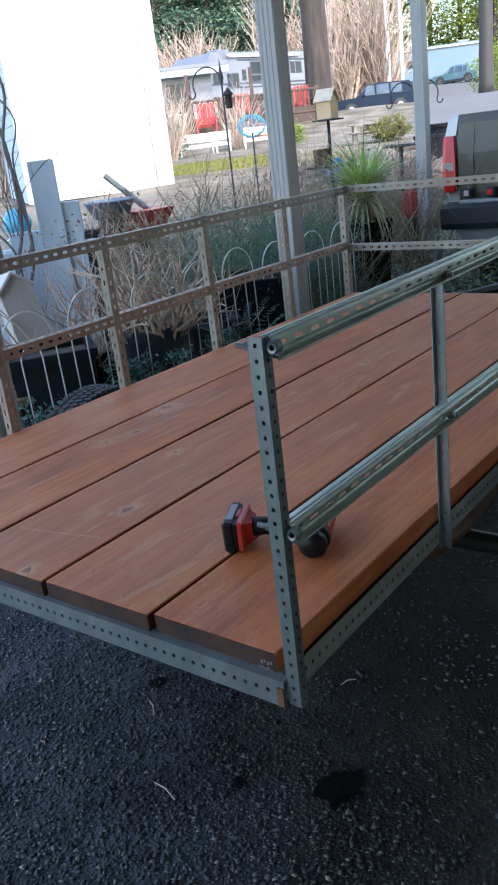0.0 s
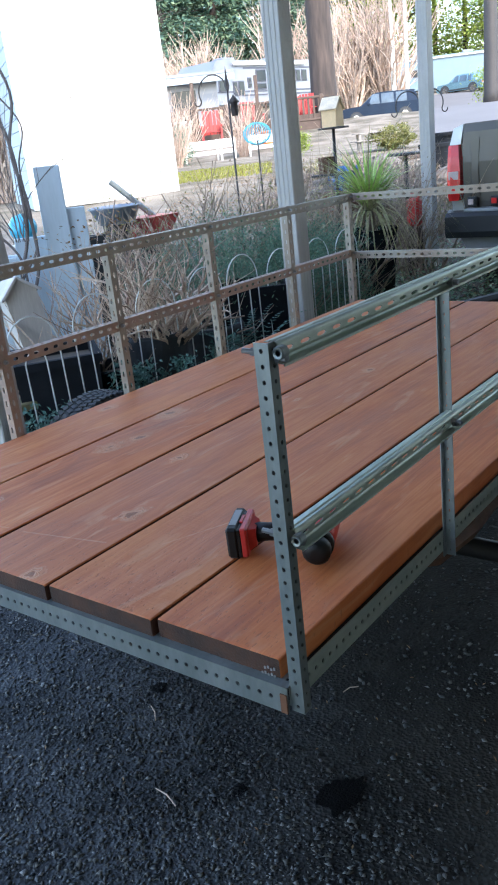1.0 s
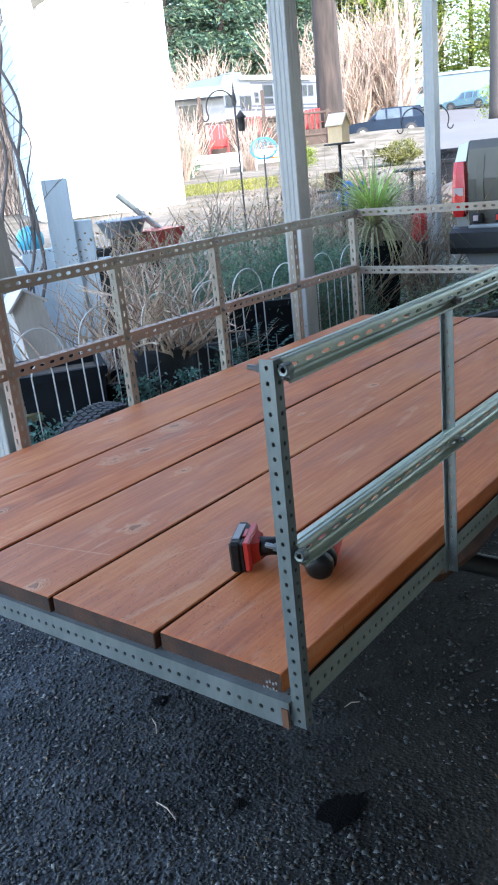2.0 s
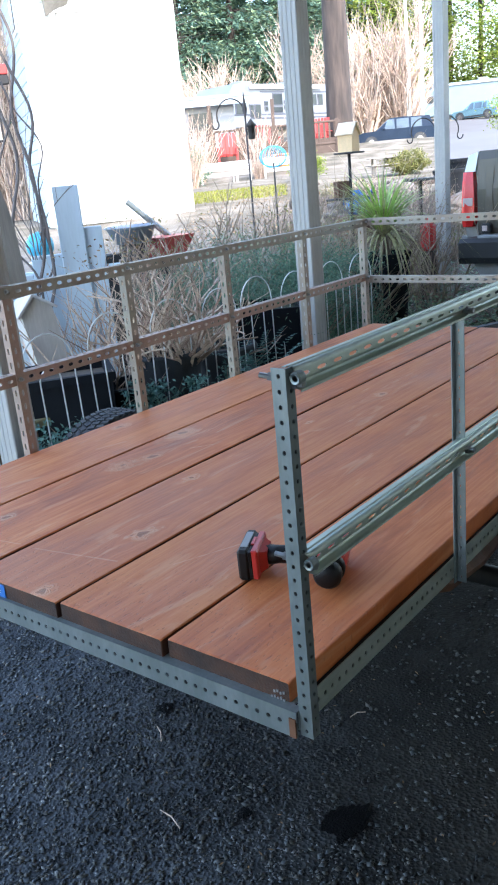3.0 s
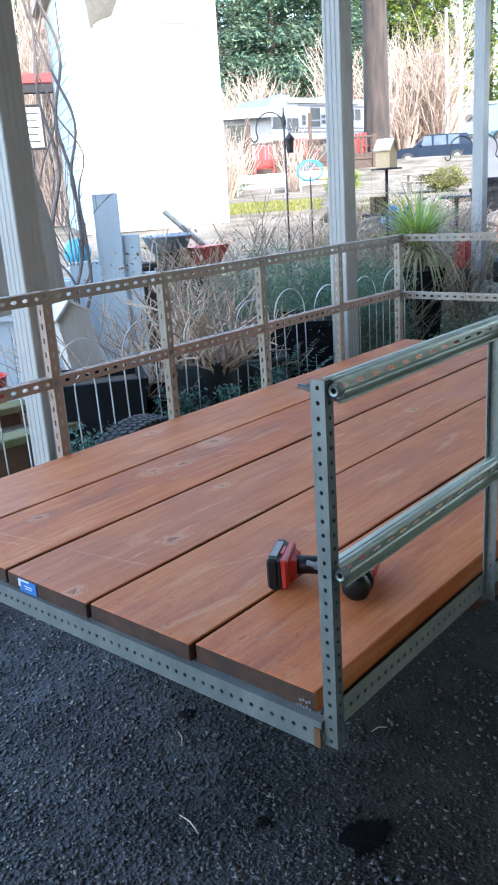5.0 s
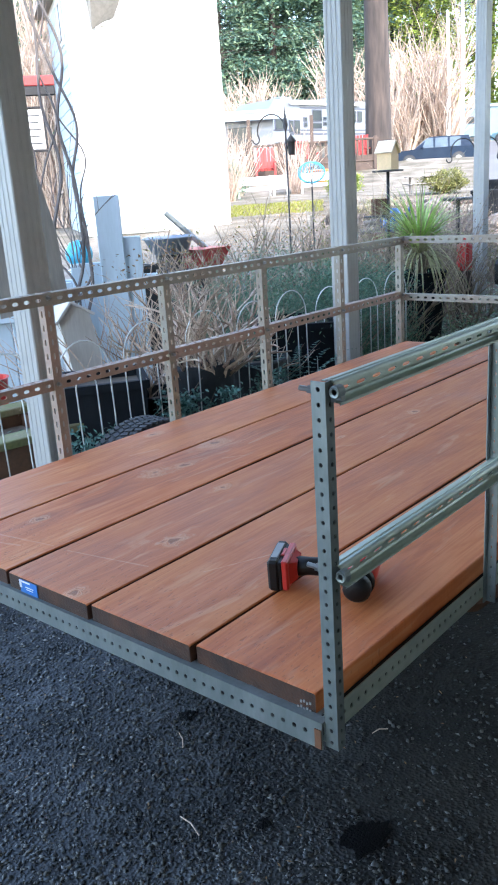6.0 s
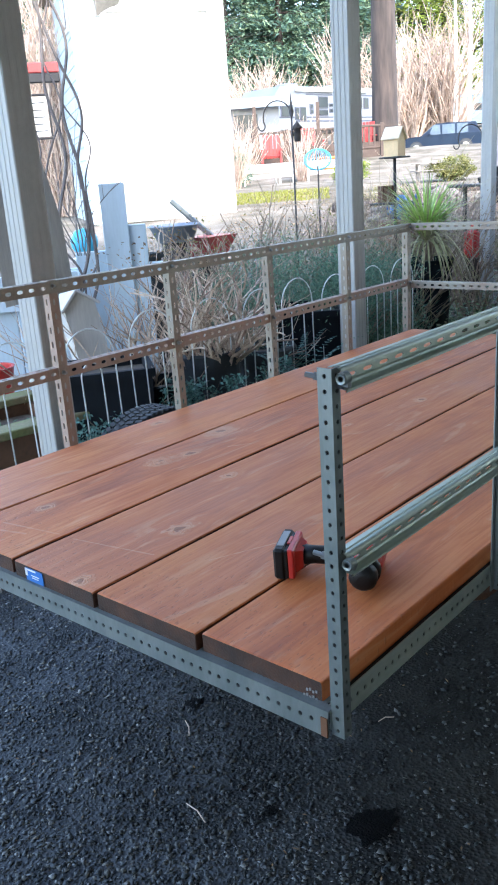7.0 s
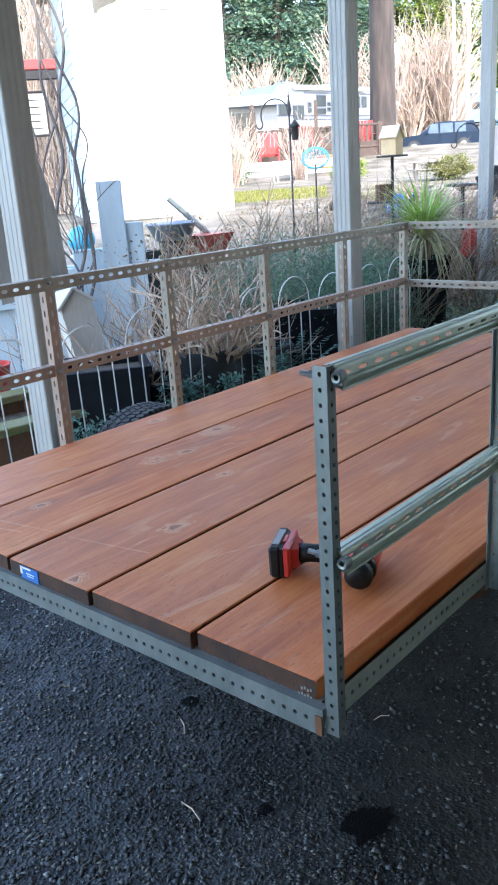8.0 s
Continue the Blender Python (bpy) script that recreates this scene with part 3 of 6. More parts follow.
def perforated(s, o, along, across, length, width, pitch, hole, thick, normal):
    """A flat steel strip with a row of punched holes, each cut through; hole: half length along and half width across."""
    o, A, B, Nn = Vector(o), Vector(along), Vector(across), Vector(normal)
    cells = max(1, round(length / pitch))
    p = length / cells
    ring = [(1, 0), (1, 1), (0, 1), (-1, 1), (-1, 0), (-1, -1), (0, -1), (1, -1)]
    inner = [(1, 0), (0.75, 0.75), (0, 1), (-0.75, 0.75), (-1, 0), (-0.75, -0.75), (0, -1), (0.75, -0.75)]
    for i in range(cells):
        c = o + A * (p * (i + 0.5)) + B * (width / 2)
        vs = []
        for off in (0, thick):
            vs += [c + A * (a * p / 2) + B * (b * width / 2) + Nn * off for a, b in ring]
            vs += [c + A * (a * hole[0]) + B * (b * hole[1]) + Nn * off for a, b in inner]
        fs = []
        for k in range(8):
            k2 = (k + 1) % 8
            fs += [(k, k2, 8 + k2, 8 + k), (16 + k2, 16 + k, 24 + k, 24 + k2), (8 + k, 8 + k2, 24 + k2, 24 + k)]
        for k in (1, 2, 5, 6):
            fs.append((k + 1, k, 16 + k, 16 + k + 1))
        if i == 0:
            fs += [(4, 3, 19, 20), (5, 4, 20, 21)]
        if i == cells - 1:
            fs += [(1, 0, 16, 17), (0, 7, 23, 16)]
        s.add(vs, fs)


def angle_bar(o, along, leg_a, leg_b, length, wa, wb, pitch=0.019, hole=(0.0036, 0.0036), thick=0.002, hole_b=None):
    """Punched steel angle: corner line from o along, legs of width wa and wb."""
    s = Shape()
    perforated(s, o, along, leg_a, length, wa, pitch, hole, thick, leg_b)
    gap = thick - 0.0003
    perforated(s, Vector(o) + Vector(leg_b) * gap, along, leg_b, length, wb - gap, pitch, hole_b or hole, thick, leg_a)
    return s.weld()


def bolt(o, d, length, parent, mat, r=0.0045):
    o, d = Vector(o), Vector(d).normalized()
    s = Shape()
    s.tube([o, o + d * length], r, 8)
    s.tube([o + d * length * 0.25, o + d * (length * 0.25 + 0.006)], r * 1.6, 6)
    part("bolt", s, mat, parent, smooth=False)


trailer = thing("utility_trailer", (1.17, 0.6, 0), "utility trailer with stained plank deck and punched steel railings", "trailer")
X, Y, Z = Vector((1, 0, 0)), Vector((0, 1, 0)), Vector((0, 0, 1))

# planks: rounded edges, slight cupping and uneven ends
ends = (-0.004, -0.010, -0.012, -0.010, -0.008)
edges = ((0.009, 0.2333), (0.2403, 0.4738), (0.4808, 0.7123), (0.7223, 0.9553), (0.9593, 1.197))
for k in range(5):
    y0, wdt = edges[k][0], edges[k][1] - edges[k][0]
    s = Shape()
    section = []
    r = 0.0028
    for cy, cz, a0 in ((y0 + wdt - r, DECK - r, 0), (y0 + r, DECK - r, 90), (y0 + r, DECK - 0.038 + r, 180), (y0 + wdt - r, DECK - 0.038 + r, 270)):
        for a in (0, 30, 60, 90):
            w = radians(a0 + a)
            section.append((cy + r * math.cos(w), cz + r * math.sin(w)))
    n = len(section)
    xs = [ends[k] + 0.0015] + [ends[k] + 0.004 + i * (2.336 / 24) for i in range(25)] + [2.3425]
    for i, x in enumerate(xs):
        pinch = 0.0012 if i in (0, len(xs) - 1) else 0.0
        for yy, zz in section:
            wob = 0.0012 * noise.noise(Vector((x * 1.7, k * 9.1, 0)))
            cy = y0 + wdt / 2
            s.v.append((x + 0.002 * noise.noise(Vector((yy * 30, k, i == 0))) * (i == 0), yy + wob + (pinch if yy < cy else -pinch), zz + wob - (pinch if zz > DECK - 0.019 else 0)))
    for i in range(len(xs) - 1):
        for j in range(n):
            j2 = (j + 1) % n
            s.f.append((i * n + j, i * n + j2, (i + 1) * n + j2, (i + 1) * n + j))
            # slot 2, gap shade in the colour: sides that face another plank
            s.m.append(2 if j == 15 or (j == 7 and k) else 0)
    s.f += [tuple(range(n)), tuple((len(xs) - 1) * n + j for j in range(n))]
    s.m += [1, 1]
    plank = part("deck_plank", s, [M["plank"], M["endgrain"], M["gap_shade_edge"]], trailer, "red-brown stained deck plank with knots", smooth=False, fix=True)
    if k == 2:
        tag = Shape().box((-0.0125, 0.648, 0.5335), (0.002, 0.052, 0.025), 0.0008)
        part("price_tag", tag, M["blue_tag"], plank, "blue paper lumber tag stapled to the end")
        bar = Shape()
        bar.box((-0.0140, 0.671, 0.5385), (0.001, 0.006, 0.0150))
        bar.box((-0.0140, 0.657, 0.5440), (0.001, 0.030, 0.0030))
        bar.box((-0.0140, 0.645, 0.5345), (0.001, 0.024, 0.0014))
        bar.box((-0.0140, 0.645, 0.5300), (0.001, 0.020, 0.0012))
        part("print_bar", bar, M["white_tag"], plank)
    if k == 0:
        tag = Shape()
        for i in range(9):
            tag.box((ends[0] - 0.001, 0.018 + 0.0052 * (i % 5), 0.521 + 0.010 * (i // 5) + 0.002 * (i % 2)), (0.0012, 0.0028, 0.004))
        part("print_bar", tag, M["label_grey"], plank, "small pale stamped marks")

part("front_angle", angle_bar((-0.0185, -0.010, 0.520), Y, -Z, X, 1.228, 0.041, 0.035), M["zinc"], trailer, "punched galvanised steel edge angle")
for y, d in ((-0.0025, 1), (1.222, -1)):
    part("side_angle", angle_bar((-0.002, y, 0.4790 if d > 0 else 0.480), X, Z, Y * d, 2.35, 0.040 if d > 0 else 0.028, 0.0085, hole=(0.0038, 0.0038), hole_b=(0.0005, 0.0005)), M["zinc_rail"], trailer, "punched galvanised steel edge angle")
part("rear_angle", angle_bar((2.352, -0.010, 0.520), Y, -Z, -X, 1.228, 0.041, 0.035), M["zinc"], trailer, "punched galvanised steel edge angle")

RAIL_TOP, RAIL_MID = 0.986, 0.745
FULL = RAIL_TOP - 0.482
# near side railing
for i, x in enumerate((-0.012, 0.467, 0.94, 1.40, 1.86, 2.325)):
    if i == 0:
        post = angle_bar((x, -0.031, 0.482), Z, Y, X, FULL, 0.0205, 0.0170, hole=(0.0030, 0.0027))
    else:
        post = angle_bar((x + 0.0215, -0.0105, 0.478), Z, -Y, -X, RAIL_TOP - 0.484, 0.018, 0.013, hole=(0.003, 0.0012))
    part("rail_post", post, M["zinc"], trailer)
# added dark strips, so the punched holes look shaded inside
hole_backing = Shape().box((-0.0078, -0.0205, 0.735), (0.0016, 0.015, 0.49)).box((-0.0015, -0.0265, 0.735), (0.012, 0.0016, 0.49))
part("post_hole_shade", hole_backing, M["black_steel"], trailer, "dark strips standing in for shade inside the corner post")


def strut_rail(z, pitch, tilt):
    """Slotted strut: flat top flange with a rib, rounded shoulder, slotted web, hollow below it and a turned-out lip."""
    s = Shape()
    x0, x1, y = 0.000, 2.338, -0.037
    web = Vector((0, tilt, -0.987)).normalized()
    perforated(s, (x0, y - 0.0005, z - 0.0075), X, web, x1 - x0, 0.0085, pitch, (pitch * 0.30, 0.0026), 0.0018, Vector((0, 0.987, tilt)).normalized())
    runs = [[(0.019, -0.001), (0.0125, -0.001), (0.0115, 0.0005), (0.0095, 0.0005), (0.0085, -0.001), (0.004, -0.001), (0.0015, -0.0025), (0.0, -0.005), (-0.0005, -0.0075)],
            [(0.0009, -0.0158), (0.0034, -0.0185), (0.0058, -0.0215), (0.0040, -0.0242), (-0.0010, -0.0256), (-0.0074, -0.0262), (-0.0078, -0.0288)]]
    for run in runs:
        outer = [(a, b) for a, b in run]
        ring = outer + [(a + 0.0016, b - 0.0012) for a, b in reversed(outer)]
        n = len(ring)
        s.add([(x, y + a, z + b) for x in (x0, x1) for a, b in ring], [(k, (k + 1) % n, n + (k + 1) % n, n + k) for k in range(n)])
    return s


part("top_rail", strut_rail(0.9865, 0.0365, -0.10), M["zinc_rail"], trailer, "slotted galvanised top rail", fix=True)
part("middle_rail", strut_rail(0.7505, 0.0350, 0.16), M["zinc_rail"], trailer, "slotted galvanised middle rail", fix=True)
for z in (0.9735, 0.7375):
    ring = Shape()
    ring.lathe((-0.006, -0.0395, z), [(0.0036, 0.0), (0.0066, -0.001), (0.0080, 0.001), (0.0080, 0.012), (0.0036, 0.012), (0.0036, 0.0)], 20, "x")
    part("rail_end", ring, M["zinc"], trailer, "rounded open end of the rail", smooth=False, fix=True)
for z in (0.972, 0.740):
    bolt((0.002, -0.046, z - 0.006), (0, 1, 0.0), 0.030, trailer, M["bolt"])
    bolt((-0.001, -0.012, z), (-0.15, 1, 0.1), 0.024, trailer, M["bolt"], 0.0034)
    bolt((0.476, -0.050, z - 0.006), (0, 1, 0.0), 0.032, trailer, M["bolt"])
# far side railing
far_slots = dict(pitch=0.034, hole=(0.0088, 0.0048))
for i, x in enumerate((-0.012, 0.500, 0.927, 1.385, 1.852, 2.305)):
    post = angle_bar((x, 1.2005, 0.475), Z, X, Y, RAIL_TOP - 0.475 + (0.006 if i else 0), 0.026, 0.026, pitch=0.038, hole=(0.0090, 0.0038))
    part("rail_post", post, M["zinc_pink" if i == 1 else "zinc_old"], trailer)
    for z in (RAIL_TOP - 0.008, RAIL_MID + 0.006):
        bolt((x + 0.012, 1.188, z), (0, 1, 0), 0.03, trailer, M["bolt"], 0.004)
part("top_rail", angle_bar((-0.012, 1.1975, 0.990), X, -Z, Y, 2.35, 0.031, 0.030, **far_slots), M["zinc_old"], trailer, "weathered slotted top rail")
part("middle_rail", angle_bar((-0.012, 1.2035, 0.766), X, -Z, Y, 2.35, 0.030, 0.028, **far_slots), M["zinc_pink"], trailer, "weathered pinkish slotted middle rail")
# far end railing
part("top_rail", angle_bar((2.330, -0.02, 0.990), Y, -Z, X, 1.24, 0.028, 0.026, **far_slots), M["zinc_old"], trailer, "weathered slotted top rail")
part("middle_rail", angle_bar((2.330, -0.02, 0.754), Y, -Z, X, 1.24, 0.028, 0.026, **far_slots), M["zinc_old"], trailer, "weathered slotted middle rail")


def wheel(name, x, y, r, w, parent, tread=True, mat_rim=None):
    """A wheel on a cross axle: knobby tyre, rim and hub."""
    root = part(name, Shape().lathe((x, y, r), [(0.0, -w * 0.2), (r * 0.25, -w * 0.22), (r * 0.25, w * 0.22), (0.0, w * 0.2)], 16, "y"), M["black_steel"], parent)
    prof = [(r * 0.58, -w * 0.40), (r * 0.74, -w * 0.5), (r * 0.90, -w * 0.48), (r * 0.97, -w * 0.36), (r * 0.985, 0), (r * 0.97, w * 0.36), (r * 0.90, w * 0.48),
            (r * 0.74, w * 0.5), (r * 0.58, w * 0.40), (r * 0.58, -w * 0.40)]
    s = Shape().lathe((x, y, r), prof, 48, "y")
    if tread:
        for k in range(76):
            a = 2 * math.pi * k / 76
            for j in range(4):
                aa = a + (j % 2) * math.pi / 76
                turn = Matrix.Rotation(-aa, 3, "Y") @ Matrix.Rotation(0.4 * (1 if j < 2 else -1), 3, "X")
                c = Vector((x, y + (j - 1.5) * w * 0.23, r)) + Matrix.Rotation(-aa, 3, "Y") @ Vector((r * 0.985, 0, 0))
                s.box(c, (r * 0.030, w * 0.19, r * 0.052), 0, turn)
    part("tyre", s, M["rubber"], root, "knobby black rubber tyre", smooth=False, fix=True)
    rim = Shape().lathe((x, y, r), [(r * 0.60, -w * 0.42), (r * 0.52, -w * 0.30), (r * 0.30, -w * 0.26), (r * 0.12, -w * 0.34), (0.0, -w * 0.34)], 32, "y")
    rim.lathe((x, y, r), [(r * 0.60, w * 0.42), (r * 0.52, w * 0.30), (r * 0.30, w * 0.26), (r * 0.12, w * 0.34), (0.0, w * 0.34)], 32, "y")
    part("rim", rim, mat_rim or M["white_metal"], root, smooth=True, fix=True)


for y in (1.315, -0.12):
    wheel("wheel", 0.90, y, 0.271, 0.125, trailer)
part("axle", Shape().tube([(0.9, -0.12, 0.271), (0.9, 1.315, 0.271)], 0.025, 12), M["black_steel"], trailer, smooth=True)
# added black backing: imitates under-deck shade behind the angle's holes and gap
part("under_deck_shade", Shape().box((1.18, 0.012, 0.4965), (2.33, 0.024, 0.031), 0.003), M["black_steel"], trailer, "black strip standing in for the dark under the deck")
for y in (0.12, 1.08):
    part("chassis_beam", Shape().box((1.15, y, 0.462), (2.2, 0.045, 0.075), 0.004), M["black_steel"], trailer, "black steel chassis beam")
    part("leaf_spring", Shape().tube([(0.55, y, 0.40), (0.72, y, 0.33), (0.9, y, 0.31), (1.08, y, 0.33), (1.25, y, 0.40)], 0.02, 6), M["rust"], trailer)
for x in (0.25, 0.9, 1.6, 2.2):
    part("cross_member", Shape().box((x, 0.6, 0.474), (0.045, 1.0, 0.05), 0.004), M["black_steel"], trailer, "black steel cross member")
tongue = Shape()
tongue.tube([(2.2, 0.12, 0.45), (3.3, 0.58, 0.45)], 0.03, 8).tube([(2.2, 1.08, 0.45), (3.3, 0.62, 0.45)], 0.03, 8)
part("tongue", tongue, M["black_steel"], trailer, "black steel drawbar")
part("jack_stand", Shape().tube([(3.15, 0.6, 0.0), (3.15, 0.6, 0.5)], 0.025, 10), M["black_steel"], trailer)
part("dangling_strap", Shape().tube([(0.63, 0.05, 0.47), (0.635, 0.045, 0.44), (0.632, 0.05, 0.40)], [0.005, 0.004, 0.005], 6), M["rust"], trailer, "rusty bracket hanging below the deck")
part("corner_gusset", Shape().box((-0.0200, -0.004, 0.495), (0.002, 0.011, 0.030), 0.0008), M["rust"], trailer, "rust-stained corner tab")

# ---- the cordless drill lying on the deck ----


def cordless_drill():
    base = Vector((0.241, 0.230, DECK))
    t = thing("cordless_drill", base, "red and black cordless drill lying on the planks", "drill")
    a = Vector((0.40, -0.916, 0.0)).normalized()      # battery to head, along the grip
    b = Vector((-0.916, -0.40, -0.06)).normalized()       # towards the chuck
    b = (b - a * b.dot(a)).normalized()
    c = a.cross(b).normalized()
    R = Matrix((a, b, c)).transposed()
    o = base + Vector((0, 0, 0.0325))
    k = 0.80

    def q(u, v, w):
        return o + R @ Vector((u, v, w)) * k
    s = Shape().box(q(-0.031, 0.0, 0.0), (0.0205, 0.0800, 0.0580), 0.006, R)
    s.box(q(-0.0165, 0.004, 0.0), (0.0060, 0.0700, 0.0520), 0.002, R)
    s.box(q(-0.036, -0.033, 0.0), (0.0120, 0.0255, 0.0480), 0.003, R)
    battery = part("battery_pack", s, M["black_plastic"], t, "black slide-on battery pack")
    lab = Shape().box(q(-0.031, -0.002, -0.0364), (0.012, 0.052, 0.002), 0.0005, R)
    part("label_plate", lab, M["label_grey"], battery, "grey printed plate with unreadable marks")
    part("latch", Shape().box(q(-0.016, 0.0, -0.0340), (0.0060, 0.0255, 0.0034), 0.001, R), M["red_plastic"], battery)
    s = Shape().box(q(-0.0075, 0.0, 0.0), (0.0120, 0.0740, 0.0550), 0.005, R)
    s.hull([q(-0.002, sv * 0.034, sw * 0.026) for sv in (-1, 1) for sw in (-1, 1)] + [q(0.014, sv * 0.022 - 0.004, sw * 0.020) for sv in (-1, 1) for sw in (-1, 1)])
    part("foot_housing", s, M["red_plastic"], t, "red plastic foot housing")
    s = Shape().tube([q(0.008, -0.004, 0), q(0.035, -0.007, 0), (q(0.08, -0.008, 0)), q(0.115, -0.006, 0), q(0.13, -0.004, 0)], [0.0179, 0.0157, 0.0161, 0.0179, 0.0195], 12)
    part("grip", s, M["black_plastic"], t, "black rubber grip", smooth=True)
    part("trigger", Shape().box(q(0.108, 0.020, 0.0), (0.0221, 0.0102, 0.0119), 0.004, R), M["red_plastic"], t)
    s = Shape()
    ax = [q(0.150, v, 0) for v in (-0.085, -0.078, -0.045, 0.0, 0.022, 0.030)]
    s.tube(ax, [0.0187, 0.0247, 0.0264, 0.0264, 0.0247, 0.0221], 18)
    part("motor_housing", s, M["red_plastic"], t, "red motor housing", smooth=True)
    for v in (-0.07, -0.055, -0.04):
        part("vent_slot", Shape().box(q(0.150, v, 0.030), (0.0255, 0.0043, 0.0051), 0.001, R), M["black_plastic"], t)
    s = Shape().tube([q(0.150, 0.028, 0), q(0.150, 0.034, 0), q(0.150, 0.050, 0), q(0.150, 0.052, 0)], [0.0229, 0.0255, 0.0255, 0.0229], 18)
    part("clutch_ring", s, M["black_plastic"], t, smooth=True)
    s = Shape().tube([q(0.150, 0.052, 0), q(0.150, 0.058, 0), q(0.150, 0.078, 0), q(0.150, 0.088, 0), q(0.150, 0.090, 0)], [0.0187, 0.0229, 0.0229, 0.0161, 0.0068], 18)
    part("chuck", s, M["black_plastic"], t, "black keyless chuck", smooth=True)


cordless_drill()

# ---- pickup truck behind the garden ----


def pickup():
    x0, yl, w = 4.78, 1.85, 1.86          # tail, its left side, width
    yr = yl - w
    t = thing("pickup_truck", (x0 + 2.4, yl - w / 2, 0), "pewter pickup truck parked tail-on with a dark bumper", "truck")
    g = 0.02

    def slab(name, pts, mat, parent, label="", smooth=False):
        return part(name, Shape().hull(pts), mat, parent, label, smooth)
    # bed sides with rounded top corner
    for y, d in ((yl, -1), (yr, 1)):
        pts = []
        for x in (x0 + 0.06, x0 + 1.9):
            pts += [(x, y + d * 0.02, 0.56), (x, y, 0.75), (x, y + d * 0.01, 1.05), (x, y + d * 0.045, 1.19), (x, y + d * 0.10, 1.225), (x, y + d * 0.13, 1.20), (x, y + d * 0.13, 0.56)]
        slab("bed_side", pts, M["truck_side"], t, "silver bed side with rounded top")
    part("bed_floor", Shape().box((x0 + 1.0, yl - w / 2, 0.62), (1.8, w - 0.2, 0.06), 0.01), M["truck"], t)
    pts = []
    for y in (yl - 0.115, yr + 0.115):
        pts += [(x0 + 0.02, y, 0.66), (x0, y, 0.72), (x0 - 0.012, y, 0.98), (x0 + 0.005, y, 1.17), (x0 + 0.03, y, 1.225), (x0 + 0.08, y, 1.225), (x0 + 0.08, y, 0.66)]
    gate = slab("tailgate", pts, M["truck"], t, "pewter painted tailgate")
    # pressed frame on the tailgate
    for y in (yl - 0.20, yr + 0.20):
        s = Shape().hull([(x0 - 0.008, y - 0.03, 0.75), (x0 - 0.008, y + 0.03, 0.75), (x0 - 0.016, y - 0.02, 0.93), (x0 - 0.016, y + 0.02, 0.93), (x0 - 0.004, y - 0.03, 1.13), (x0 - 0.004, y + 0.03, 1.13), (x0, y, 0.75), (x0, y, 1.13)])
        part("pressing", s, M["truck"], gate)
    part("gate_handle", Shape().box((x0 - 0.018, yl - w / 2, 1.06), (0.03, 0.22, 0.07), 0.01), M["bumper"], gate)
    for y, d in ((yl, -1), (yr, 1)):
        pts = []
        for z, xo, wd in ((0.735, 0.005, 0.075), (0.80, -0.02, 0.10), (0.93, -0.012, 0.095), (1.02, 0.0, 0.085), (1.095, 0.02, 0.075)):
            pts += [(x0 + xo, y + d * 0.004, z), (x0 + xo - 0.01, y + d * 0.03, z), (x0 + xo - 0.006, y + d * wd, z), (x0 + 0.12, y - d * 0.004, z), (x0 + 0.12, y + d * wd, z)]
        lamp = slab("tail_lamp", pts, M["lens_red"], t, "red tail lamp with a clear reversing window")
        part("reversing_window", Shape().box((x0 - 0.018, y + d * 0.05, 0.90), (0.012, 0.07, 0.055), 0.004), M["lens_white"], lamp)
        cap = [(x0 + 0.03, y + d * 0.008, 1.097), (x0 + 0.03, y + d * 0.085, 1.097), (x0 + 0.05, y + d * 0.03, 1.20), (x0 + 0.05, y + d * 0.10, 1.222), (x0 + 0.12, y + d * 0.01, 1.097), (x0 + 0.12, y + d * 0.03, 1.2), (x0 + 0.12, y + d * 0.11, 1.222)]
        slab("bed_corner_cap", cap, M["truck_side"], t)
    pts = []
    for y, xo in ((yl + 0.05, 0.10), (yl - 0.03, -0.12), (yr + 0.03, -0.12), (yr - 0.05, 0.10)):
        pts += [(x0 + xo, y, 0.50), (x0 + xo - 0.015, y, 0.54), (x0 + xo - 0.015, y, 0.64), (x0 + xo + 0.02, y, 0.665), (x0 + 0.15, y, 0.665), (x0 + 0.15, y, 0.50)]
    slab("rear_bumper", pts, M["bumper"], t, "dark step bumper")
    part("bumper_step", Shape().box((x0 - 0.03, yl - w / 2, 0.675), (0.14, w - 0.3, 0.02), 0.006), M["valance"], t)
    part("valance", Shape().hull([(x0 - 0.05, yl - 0.10, 0.50), (x0 - 0.05, yr + 0.10, 0.50), (x0 - 0.02, yl - 0.16, 0.37), (x0 - 0.02, yr + 0.16, 0.37), (x0 + 0.2, yl - 0.10, 0.50), (x0 + 0.2, yr + 0.10, 0.50), (x0 + 0.2, yl - 0.16, 0.37), (x0 + 0.2, yr + 0.16, 0.37)]), M["valance"], t, "grey lower valance")
    for k in range(2):
        yk = yl - 0.19 - k * 0.16
        light = part("marker_lamp", Shape().box((x0 - 0.035, yk, 0.725), (0.05, 0.07, 0.065), 0.01), M["bumper"], t, "boxy marker lamp on the bumper")
        part("lamp_lens", Shape().box((x0 - 0.068, yk, 0.728), (0.008, 0.035, 0.035), 0.003), M["lens_red" if k else "lens_white"], light)
    part("trailer_plug", Shape().box((x0 - 0.05, yl - 0.55, 0.72), (0.05, 0.14, 0.05), 0.012), M["red_plastic"], t)
    # cab and bonnet ahead of the bed
    cab = []
    for y, d in ((yl - 0.02, -1), (yr + 0.02, 1)):
        cab += [(x0 + 1.95, y, 0.5), (x0 + 1.95, y, 1.15), (x0 + 2.05, y + d * 0.16, 1.72), (x0 + 3.0, y + d * 0.16, 1.74), (x0 + 3.6, y + d * 0.03, 1.18), (x0 + 3.6, y, 0.5)]
